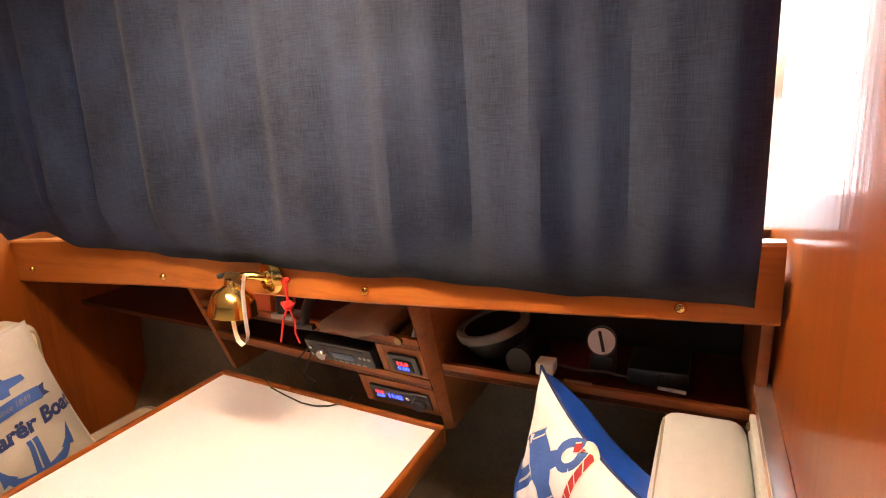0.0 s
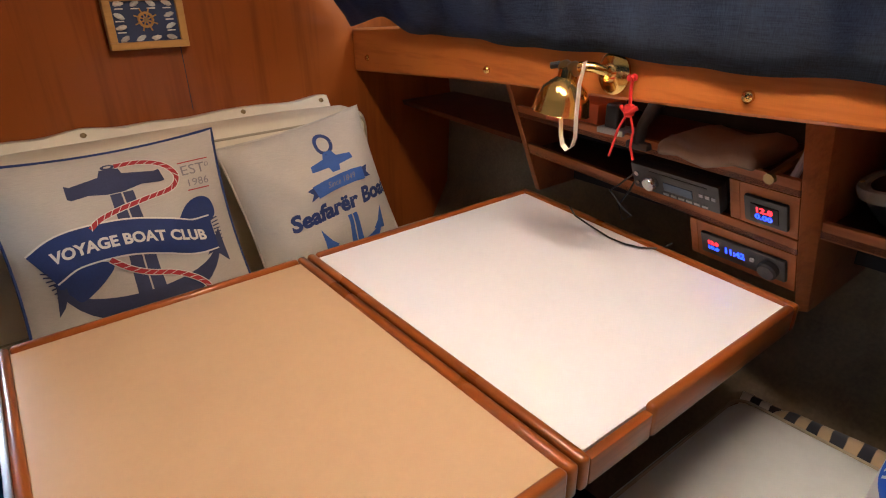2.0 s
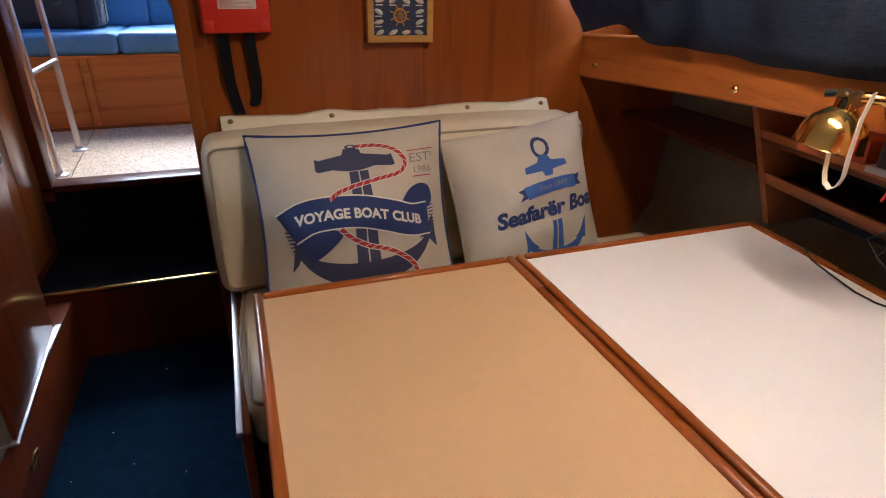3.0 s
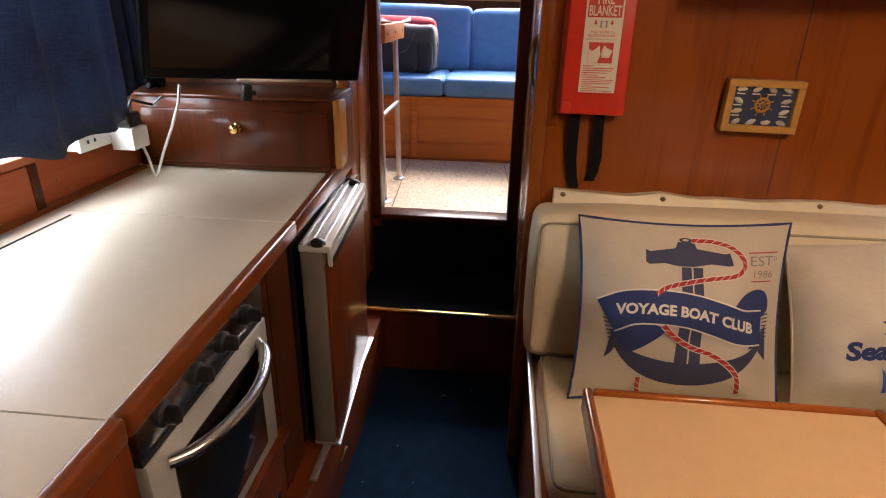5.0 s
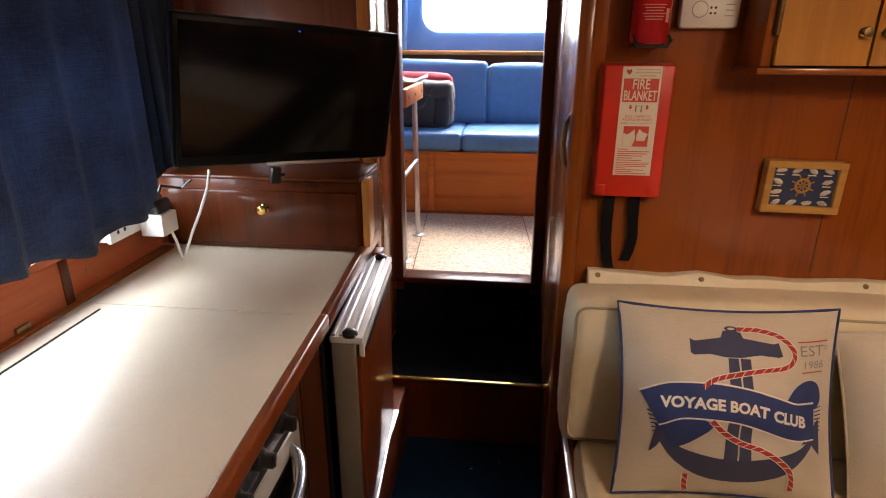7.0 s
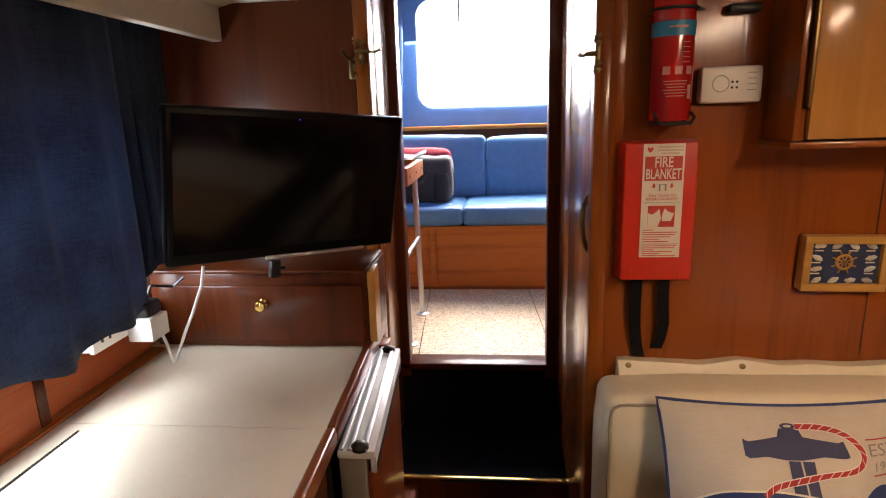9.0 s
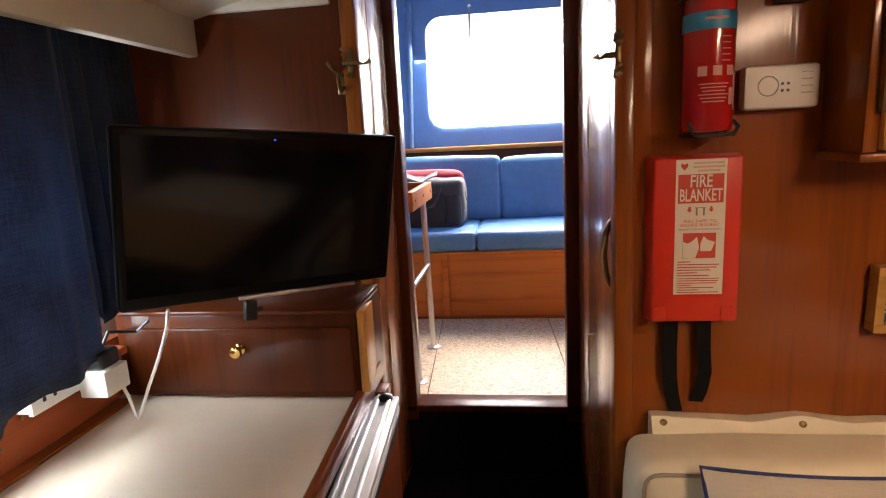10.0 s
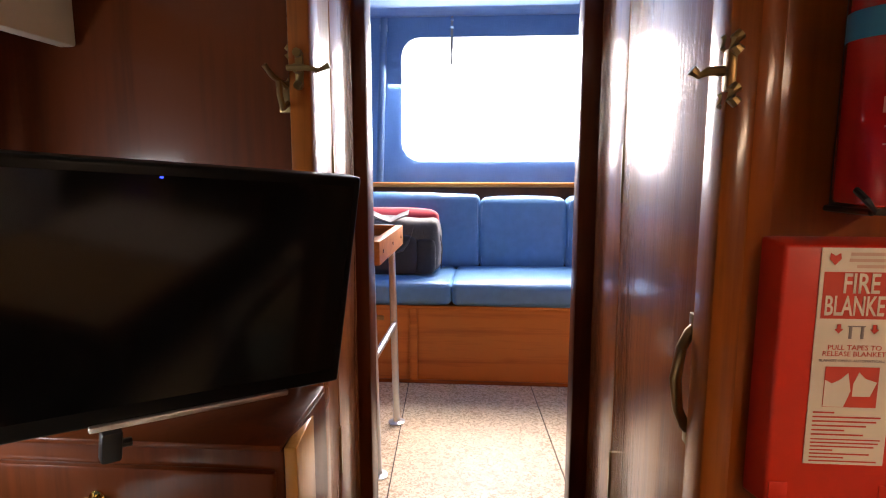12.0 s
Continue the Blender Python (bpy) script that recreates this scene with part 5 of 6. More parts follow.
def smooth_line(pts, n=8):
    """A Catmull-Rom line through points."""
    p = [Vector(q) for q in pts]
    p = [p[0] * 2 - p[1]] + p + [p[-1] * 2 - p[-2]]
    out = []
    for i in range(1, len(p) - 2):
        for k in range(n):
            t = k / n
            out.append(0.5 * ((2 * p[i]) + (p[i + 1] - p[i - 1]) * t + (2 * p[i - 1] - 5 * p[i] + 4 * p[i + 1] - p[i + 2]) * t * t + (3 * p[i] - p[i - 1] - 3 * p[i + 1] + p[i + 2]) * t ** 3))
    out.append(p[-2])
    return [(q.x, q.y) for q in out]


def crescent(cx, cy, ro, ri, a0, a1, drop, squash=1.0):
    """An anchor's arms: two arcs that meet in points."""
    o = [(cx + ro * math.cos(radians(lerp(a0, a1, k / 16))), cy + squash * ro * math.sin(radians(lerp(a0, a1, k / 16)))) for k in range(17)]
    i = [(cx + ri * math.cos(radians(lerp(a1, a0, k / 16))), cy + drop * math.sin(math.pi * k / 16) + squash * ri * math.sin(radians(lerp(a1, a0, k / 16)))) for k in range(17)]
    return o + i


STOCK = [(-0.20, 0.355), (-0.18, 0.345), (-0.06, 0.37), (-0.045, 0.405), (0.03, 0.405), (0.04, 0.37), (0.17, 0.345), (0.195, 0.35), (0.205, 0.285), (0.185, 0.28), (0.10, 0.29), (0.02, 0.272), (-0.05, 0.272), (-0.12, 0.285), (-0.19, 0.275), (-0.205, 0.285)]


def cushion_anchor_banner():
    p = Pillow((0.334, 1.566, 0.715), (1, 0.0, 0.012), (0.0, 0.36, 0.93), 0.465, 0.425, 0.085, 0.04, 0.07, fall=(2.4, 0.8))
    t = thing("scatter_cushion", p.at(0, -0.5), "linen cushion with navy anchor and boat club banner print", "cushion", "printed cushions on the bench")
    f = part("front", p.half(1), mat_linen, t)
    part("back", p.half(-1), mat_linen, t)
    part("piping", p.welt(0.0035), mat_navy, t, "navy piping")
    part("anchor_shank", p.shape([(-0.038, 0.268), (0.008, 0.268), (0.008, -0.33), (-0.055, -0.33)], 0.0012), mat_slate, f)
    part("anchor_shank", p.shape([(0.016, 0.268), (0.060, 0.268), (0.075, -0.33), (0.016, -0.33)], 0.0012), mat_slate, f)
    part("anchor_stock", p.shape(STOCK), mat_slate, f)
    part("anchor_eye", p.shape([(-0.008 + 0.03 * math.cos(k * 0.524), 0.415 + 0.014 * math.sin(k * 0.524)) for k in range(12)], 0.002), mat_slate, f)
    part("anchor_eye_hole", p.shape([(-0.008 + 0.016 * math.cos(k * 0.524), 0.416 + 0.006 * math.sin(k * 0.524)) for k in range(12)], 0.0028), mat_linen, f)
    part("anchor_crescent", p.shape(crescent(0.01, -0.02, 0.385, 0.36, 200, 344, 0.115, 0.98), 0.0012), mat_slate, f)
    part("anchor_fluke", p.shape([(-0.375, -0.255), (-0.355, -0.10), (-0.285, -0.155), (-0.32, -0.16), (-0.345, -0.22)], 0.002), mat_slate, f)
    part("anchor_fluke", p.shape([(0.40, -0.03), (0.30, -0.16), (0.345, -0.15), (0.41, -0.22)], 0.002), mat_slate, f)
    part("banner_fold", p.shape(smooth_line([(0.205, 0.05), (0.27, 0.13), (0.345, 0.158), (0.40, 0.13), (0.405, 0.05), (0.35, 0.005), (0.28, 0.01), (0.205, 0.05)], 5)[:-1], 0.0020), mat_navy, f)
    part("banner_fold", p.shape(smooth_line([(-0.365, -0.10), (-0.30, -0.055), (-0.20, -0.04), (-0.115, -0.075), (-0.17, -0.15), (-0.27, -0.215), (-0.31, -0.17), (-0.365, -0.10)], 5)[:-1], 0.0020), mat_navy, f)
    line = smooth_line([(-0.39, -0.02), (-0.28, 0.035), (-0.14, 0.048), (0.0, 0.035), (0.14, -0.005), (0.26, -0.045), (0.37, -0.045)])
    part("banner_outline", p.band(line, 0.192, 0.0024), mat_cream_print, f)
    part("banner", p.band(line, 0.175, 0.0030), mat_navy, f)

    def bend(x):
        x -= 0.005
        return 0.045 * math.cos((x + 0.14) * 4.6) - 0.04 - 0.11 * max(x - 0.05, 0) * 0.6
    part("lettering", p.text("VOYAGE BOAT CLUB", 0.076, -0.01, 0.030, 0.67, 0, 0.0040, bend, 0.003), mat_cream_print, f, "cream lettering on the banner")
    p.rope(f, smooth_line([(0.02, 0.415), (0.12, 0.41), (0.21, 0.375), (0.262, 0.30), (0.225, 0.235), (0.10, 0.21), (-0.02, 0.185), (-0.11, 0.155), (-0.16, 0.118)]), 0.022)
    p.rope(f, smooth_line([(-0.125, -0.05), (-0.06, -0.115), (0.02, -0.165), (0.12, -0.20), (0.20, -0.25), (0.26, -0.32), (0.275, -0.42)]), 0.024, 0.0034)
    p.rope(f, smooth_line([(-0.20, -0.36), (-0.195, -0.42), (-0.18, -0.47)]), 0.022)
    for k in range(7):
        part("fringe", p.band([(-0.40 + 0.006 * k, -0.03 - 0.022 * k), (-0.37 + 0.006 * k, -0.04 - 0.018 * k)], 0.007, 0.0034), mat_slate, f)
        part("fringe", p.band([(0.372, 0.02 - 0.018 * k), (0.41, 0.03 - 0.02 * k)], 0.006, 0.0034), mat_slate, f)
    part("lettering", p.text("EST", 0.075, 0.352, 0.305, 0.125, 0), mat_grey_print, f)
    part("lettering", p.text("D", 0.032, 0.432, 0.318, 0.022, 0), mat_grey_print, f)
    part("lettering", p.text("1986", 0.055, 0.362, 0.236, 0.112, 0), mat_grey_print, f)
    part("rule", p.band([(0.285, 0.352), (0.445, 0.352)], 0.006), mat_red_print, f)
    part("rule", p.band([(0.30, 0.200), (0.42, 0.200)], 0.006), mat_red_print, f)


def cushion_seafarer():
    p = Pillow((0.778, 1.566, 0.702), (0.99, 0.0, 0.13), (-0.10, 0.34, 0.92), 0.392, 0.405, 0.10, 0.04, 0.05, fall=(2.6, 0.75))
    t = thing("scatter_cushion", p.at(0, -0.5), "white cushion with blue anchor and script lettering", "cushion", "printed cushions on the bench")
    f = part("front", p.half(1), mat_linen, t)
    part("back", p.half(-1), mat_linen, t)
    part("piping", p.welt(0.003), mat_linen, t)
    cx = 0.10
    part("anchor_ring", p.band([(cx + 0.052 * math.cos(k * 0.393), 0.345 + 0.06 * math.sin(k * 0.393)) for k in range(17)], 0.024), mat_navy, f)
    part("anchor_stock", p.shape([(cx - 0.15, 0.235), (cx - 0.05, 0.255), (cx - 0.03, 0.295), (cx + 0.03, 0.295), (cx + 0.05, 0.255), (cx + 0.15, 0.24), (cx + 0.155, 0.205), (cx + 0.04, 0.195), (cx + 0.03, 0.16), (cx - 0.03, 0.16), (cx - 0.04, 0.195), (cx - 0.155, 0.195)]), mat_midblue, f)
    part("ribbon_tail", p.shape([(cx - 0.24, 0.03), (cx - 0.15, 0.06), (cx - 0.15, 0.12), (cx - 0.24, 0.10), (cx - 0.21, 0.07)], 0.0012), mat_navy, f)
    part("ribbon_tail", p.shape([(cx + 0.25, 0.055), (cx + 0.15, 0.06), (cx + 0.15, 0.12), (cx + 0.25, 0.13), (cx + 0.22, 0.09)], 0.0012), mat_navy, f)
    part("ribbon", p.band([(cx - 0.19, 0.075), (cx - 0.1, 0.09), (cx, 0.096), (cx + 0.1, 0.098), (cx + 0.19, 0.09)], 0.082, 0.0022), mat_midblue, f)
    part("lettering", p.text("Since 1849", 0.05, cx, 0.094, 0.22, 2, 0.003, None, 0.0, 0.3), mat_grey_print, f)
    part("lettering", p.text("Seafarër Boat", 0.135, 0.085, -0.055, 0.80, 2, 0.0024, None, 0.006, 0.12), mat_navy, f, "navy script lettering")
    part("anchor_shank", p.shape([(cx - 0.035, -0.13), (cx - 0.005, -0.13), (cx - 0.005, -0.40), (cx - 0.045, -0.40)], 0.0012), mat_midblue, f)
    part("anchor_shank", p.shape([(cx + 0.005, -0.13), (cx + 0.04, -0.13), (cx + 0.05, -0.40), (cx + 0.005, -0.40)], 0.0012), mat_midblue, f)
    part("anchor_crescent", p.shape(crescent(cx, -0.20, 0.225, 0.20, 190, 350, 0.06, 0.95), 0.0012), mat_midblue, f)
    part("anchor_fluke", p.shape([(cx - 0.245, -0.15), (cx - 0.235, -0.30), (cx - 0.14, -0.285), (cx - 0.19, -0.24)]), mat_midblue, f)
    part("anchor_fluke", p.shape([(cx + 0.245, -0.15), (cx + 0.235, -0.30), (cx + 0.14, -0.285), (cx + 0.19, -0.24)]), mat_midblue, f)


def cushion_two_tone():
    p = Pillow(PIL_C, PIL_U, PIL_V, 0.41, 0.41, 0.055, 0.13, 0.19, (1, 0, 0), 0.45)
    t = thing("scatter_cushion", p.at(0, -0.5), "white cushion with bright blue back, anchor and rope print", "cushion", "printed cushions on the bench")
    f = part("front", p.half(1), mat_whitevinyl, t)
    part("back", p.half(-1), mat_brightblue, t, "bright blue back panel")
    part("piping", p.welt(0.003), mat_navy, t)

    def flat(A, B):
        """Shares that land on the cloth at A, B once the corners are drawn in."""
        a = A / ((1 - 0.19 * (1 - 4 * B * B)) * (1 + 0.9 * B if A < 0 and B < 0 else 1))
        return (max(min(a, 0.49), -0.49), B / (1 - 0.19 * (1 - min(4 * a * a, 1))))

    def anchor(pts, k=0.68, wide=1.25):
        """Sets the printed anchor askew; its own origin is the middle of the stock."""
        ca, sa = math.cos(radians(-34)), math.sin(radians(-34))
        return [flat(-0.175 + k * (x * ca - wide * y * sa), 0.255 + k * (x * sa + wide * y * ca)) for x, y in pts]
    stock = [(x, 1.6 * (y - 0.335)) for x, y in STOCK]
    part("stock_edge", p.shape(anchor([(x * 1.06, y * 1.16) for x, y in stock]), 0.0012), mat_cream_print, f)
    part("anchor_stock", p.shape(anchor(stock), 0.0018), mat_midblue, f)
    for x in (-0.168, 0.168):
        part("stock_line", p.band(anchor([(x, -0.052), (x, 0.0), (x, 0.016)]), 0.006, 0.0026), mat_cream_print, f)
    part("anchor_shank", p.shape(anchor([(-0.045, -0.07), (-0.008, -0.07), (-0.004, -0.36), (-0.06, -0.36)]), 0.0012), mat_midblue, f)
    part("anchor_shank", p.shape(anchor([(0.008, -0.07), (0.045, -0.07), (0.065, -0.36), (0.012, -0.36)]), 0.0012), mat_midblue, f)
    part("anchor_ring", p.band(anchor([(0.062 * math.cos(k * 0.393), 0.150 + 0.05 * math.sin(k * 0.393)) for k in range(17)]), 0.034, 0.0024), mat_midblue, f)
    p.rope(f, smooth_line([flat(q[0] + 0.175, q[1] + 0.12) for q in ((-0.285, 0.265), (-0.235, 0.300), (-0.200, 0.24), (-0.185, 0.10), (-0.215, -0.03), (-0.275, -0.12), (-0.345, -0.13), (-0.41, -0.095))]), 0.030)
    part("lettering", p.text("ESTD", 0.13, 0.22, 0.22, 0.32, 14, 0.0024, None, 0.0015), mat_grey_print, f)
    part("lettering", p.text("1986", 0.10, 0.20, 0.10, 0.25, 14), mat_grey_print, f)
    part("rule", p.band([(0.05, 0.275), (0.2, 0.315), (0.38, 0.36)], 0.010), mat_red_print, f)
    line = smooth_line([flat(*q) for q in ((-0.38, 0.10), (-0.345, 0.0), (-0.28, -0.10), (-0.18, -0.20), (-0.06, -0.28))])
    part("banner", p.band(line, 0.11, 0.0030), mat_brightblue, f, "bright blue banner")
    part("lettering", p.text("ER BOAT", 0.080, line[len(line) // 2][0], line[len(line) // 2][1], 0.30, -50, 0.0040, None, 0.002), mat_whitevinyl, f)


PIL_C, PIL_U, PIL_V = (0.913, 0.221, 0.694), (-0.681, -0.703, -0.205), (-0.01, -0.271, 0.963)
cushion_anchor_banner()
cushion_seafarer()
cushion_two_tone()
t = thing("rope_coil", (1.23, 0.42, 0.45), "black and cream striped rope beside the seat cushion", "rope")
for k in range(12):
    a0, a1 = (1.205, 0.62 - 0.018 * k, 0.43), (1.209, 0.602 - 0.018 * k, 0.43)
    part("strand", tube([a0, a1], 0.028, 12), mat_black_soft if k % 2 else mat_cream_print, t)


# ---- things on the aft bulkhead ----
YB = 1.82


def wall_pose(x, z, y=YB):
    """On the aft bulkhead: x to starboard, y up, z out into the cabin."""
    return Matrix(((1, 0, 0, x), (0, 0, -1, y), (0, 1, 0, z), (0, 0, 0, 1)))


def build_fire_blanket():
    t = thing("fire_blanket", (0.125, YB - 0.02, 1.11), "red plastic fire blanket case with label and black tapes", "fire blanket")
    x0, x1, z0, z1 = 0.041, 0.201, 1.112, 1.414
    part("case", hexa([(x0, YB, z0), (x1, YB, z0), (x1, YB, z1), (x0, YB, z1), (x0 + 0.008, YB - 0.042, z0 + 0.004), (x1 - 0.005, YB - 0.042, z0 + 0.004), (x1 - 0.005, YB - 0.042, z1 - 0.005), (x0 + 0.008, YB - 0.042, z1 - 0.005)], 0.004, 3), mat_red, t)
    for x in (0.062, 0.178):
        part("clip", box(x - 0.010, x + 0.010, YB - 0.0436, YB - 0.040, z0 + 0.006, z0 + 0.032, 0.001), mat_red, t)
    f = wall_pose(0.127, 1.287, YB - 0.0425)
    lab = part("label", cuboid(0.083, 0.239, 0.0008, f, 0.0), mat_label, t, "cream instruction label", smooth=False)
    o = f @ pose(0, 0, 0.0012)
    part("red_field", cuboid(0.075, 0.050, 0.0006, o @ pose(0, 0.069, -0.0004), 0.0), mat_label_red, lab, smooth=False)
    part("lettering", words("FIRE", 0.030, o @ pose(0, 0.081, 0.0008), 0.036, 0.0002, bold=0.0004), mat_label, lab)
    part("lettering", words("BLANKET", 0.030, o @ pose(0, 0.057, 0.0008), 0.070, 0.0002, bold=0.0004), mat_label, lab)
    part("lettering", words("PULL TAPES TO", 0.0075, o @ pose(0, 0.0125, 0), 0.054, 0.0002), mat_label_red, lab)
    part("lettering", words("RELEASE BLANKET", 0.0075, o @ pose(0, 0.0055, 0), 0.064, 0.0002), mat_label_red, lab)
    part("lettering", words("BLANKET OPENS AUTOMATICALLY", 0.004, o @ pose(0, -0.002, 0), 0.070, 0.0002), mat_grey_print, lab)
    for s in (-1, 1):
        part("arrow", outline([(-0.002, 0.005), (0.002, 0.005), (0.002, 0), (0.0045, 0), (0, -0.005), (-0.0045, 0), (-0.002, 0)], o @ pose(0.018 * s, 0.033, 0), 0.0004), mat_label_red, lab, smooth=False)
        part("tape_symbol", cuboid(0.003, 0.013, 0.0004, o @ pose(0.006 * s, 0.029, 0), 0.0), mat_grey_print, lab, smooth=False)
    part("tape_symbol", cuboid(0.018, 0.0012, 0.0004, o @ pose(0, 0.036, 0), 0.0), mat_grey_print, lab, smooth=False)
    part("picture", cuboid(0.055, 0.045, 0.0004, o @ pose(0, -0.031, 0), 0.0), mat_label_red, lab, smooth=False)
    part("picture_shape", outline([(-0.027, -0.022), (-0.006, -0.022), (0.0, -0.004), (-0.004, 0.016), (-0.012, 0.008), (-0.020, 0.004), (-0.027, 0.008)], o @ pose(0, -0.031, 0.0005), 0.0003), mat_label, lab, smooth=False)
    part("picture_shape", outline([(0.002, -0.010), (0.020, -0.010), (0.026, 0.006), (0.014, 0.010), (0.007, 0.017), (0.002, 0.004)], o @ pose(0, -0.031, 0.0005), 0.0003), mat_label, lab, smooth=False)
    for k, w in enumerate((0.022, 0.070, 0.066, 0.056, 0.034, 0.054)):
        part("small_print", cuboid(w, 0.0018, 0.0003, o @ pose(-0.036 + w / 2, -0.060 - 0.005 * k, 0), 0.0), mat_label_red, lab, smooth=False)
    part("rule", cuboid(0.072, 0.0014, 0.0003, o @ pose(0, -0.0905, 0), 0.0), mat_label_red, lab, smooth=False)
    for k, w in enumerate((0.070, 0.066, 0.024, 0.062, 0.036, 0.070)):
        part("small_print", cuboid(w, 0.0016, 0.0003, o @ pose(-0.036 + w / 2, -0.0945 - 0.0042 * k, 0), 0.0), mat_label_red, lab, smooth=False)
    part("approval_mark", outline([(0, -0.007), (0.006, 0), (0.005, 0.006), (0, 0.003), (-0.005, 0.006), (-0.006, 0)], o @ pose(-0.028, 0.108, 0), 0.0003), mat_label_red, lab, smooth=False)
    for k in range(3):
        part("small_print", cuboid((0.050, 0.052, 0.036)[k], 0.0034, 0.0003, o @ pose(0.012, 0.113 - 0.0065 * k, 0), 0.0), plain("pale_red_print", (0.66, 0.45, 0.36), 0.6), lab, smooth=False)
    part("tape", strip([(0.088, YB - 0.022, 1.12), (0.088, YB - 0.018, 1.05), (0.090, YB - 0.016, 1.00), (0.096, YB - 0.010, 0.96), (0.104, YB - 0.008, 0.925)], 0.026, 0.002, (1, 0, 0)), mat_tape, t, "black webbing tape")
    part("tape", strip([(0.146, YB - 0.022, 1.12), (0.148, YB - 0.02, 1.06), (0.151, YB - 0.022, 1.01), (0.148, YB - 0.012, 0.97), (0.141, YB - 0.008, 0.945)], 0.024, 0.002, (1, -0.15, 0)), mat_tape, t, "black webbing tape")


build_fire_blanket()


def build_extinguisher():
    t = thing("fire_extinguisher", (0.145, YB - 0.06, 1.46), "red fire extinguisher in a black wall bracket", "fire extinguisher")
    c = (0.140, YB - 0.055, 0)
    r = 0.040
    part("cylinder", lathe([(0.030, 1.458), (r - 0.002, 1.462), (r, 1.470), (r, 1.745), (0.034, 1.765), (0.018, 1.782), (0.014, 1.80)], pose(*c), 36), mat_red_gloss, t)
    part("blue_band", lathe([(r + 0.0006, 1.618), (r + 0.0006, 1.645)], pose(*c), 36), mat_label_blue, t, "blue label band")
    part("valve", lathe([(0.013, 1.795), (0.013, 1.815), (0.008, 1.82), (0.008, 1.83)], pose(*c), 16), mat_black, t)
    part("bracket_back", box(0.122, 0.158, YB - 0.016, YB - 0.001, 1.452, 1.72, 0.002), mat_black, t)
    part("bracket_strap", join(tube([(c[0] + (r + 0.004) * math.cos(a), c[1] + (r + 0.004) * math.sin(a), 1.668) for a in (radians(-200 + 220 * k / 20) for k in range(21))], 0.0028, 8), tube([(0.183, YB - 0.05, 1.668), (0.196, YB - 0.052, 1.669)], 0.003, 8)), mat_black, t)
    part("bracket_foot", tube([(0.106, YB - 0.075, 1.475), (0.105, YB - 0.094, 1.466), (0.11, YB - 0.099, 1.456), (0.14, YB - 0.101, 1.455), (0.17, YB - 0.099, 1.456), (0.178, YB - 0.092, 1.467), (0.176, YB - 0.075, 1.476)], 0.0035, 8), mat_black, t)
    part("bracket_foot", tube([(0.110, YB - 0.02, 1.454), (0.110, YB - 0.094, 1.455)], 0.0035, 8), mat_black, t)
    part("bracket_foot", tube([(0.170, YB - 0.02, 1.454), (0.170, YB - 0.094, 1.455)], 0.0035, 8), mat_black, t)

    def wrap(bm, z, a_mid):
        for v in bm.verts:
            a = a_mid + v.co.x / r
            v.co = Vector((c[0] + (r + 0.0007) * math.cos(a), c[1] + (r + 0.0007) * math.sin(a), z + v.co.y))
        return bm

    def patch(w, h, a_deg, z, mat, name):
        bm = bmesh.new()
        n = 6
        lo = [bm.verts.new((lerp(-w / 2, w / 2, k / n), -h / 2, 0)) for k in range(n + 1)]
        hi = [bm.verts.new((lerp(-w / 2, w / 2, k / n), h / 2, 0)) for k in range(n + 1)]
        for k in range(n):
            bm.faces.new((lo[k], lo[k + 1], hi[k + 1], hi[k]))
        part(name, wrap(bm, z, radians(a_deg)), mat, t)
    for a in (-118, -86, -54):
        patch(0.014, 0.015, a, 1.555, mat_pink_print, "pictogram")
    for k in range(6):
        patch(0.046 - 0.006 * (k % 3), 0.0015, -92, 1.535 - 0.0055 * k, mat_pink_print, "small_print")
    for k in range(5):
        patch(0.016, 0.0016, -66, 1.606 - 0.009 * k, mat_pink_print, "small_print")
    patch(0.009, 0.026, -50, 1.515, mat_pink_print, "sticker")
    patch(0.036, 0.004, -90, 1.634, mat_pink_print, "band_lettering")
    t.location += Vector((-0.012, 0, -0.008))


build_extinguisher()


def build_alarm():
    m = wall_pose(0.2535, 1.519)
    t = thing("gas_alarm", m.translation, "white plastic gas alarm with a round sounder grille", "alarm")
    part("case", cuboid(0.120, 0.072, 0.032, m, 0.008), mat_white_pl, t)
    part("sounder_ring", tube([m @ Vector((-0.022 + 0.016 * math.cos(a), 0.002 + 0.016 * math.sin(a), 0.0322)) for a in (k * 0.3927 for k in range(16))], 0.0009, 6, True), mat_grey_pl, t)
    for x, y in ((0.0, 0.005), (0.009, 0.005), (0.0, -0.006), (0.009, -0.006)):
        part("indicator", lathe([(0.0025, 0), (0.0025, 0.0008), (0, 0.0008)], m @ pose(x, y, 0.0318), 10), mat_black, t)
    for k in range(4):
        part("small_print", cuboid(0.018, 0.0018, 0.0003, m @ pose(0.038, 0.022 - 0.011 * k, 0.032), 0.0), mat_grey_pl, t, smooth=False)
    part("sensor", local(box(0.24, 0.30, YB - 0.03, YB - 0.001, 1.655, 1.672, 0.004), Matrix()), mat_black, t)


build_alarm()


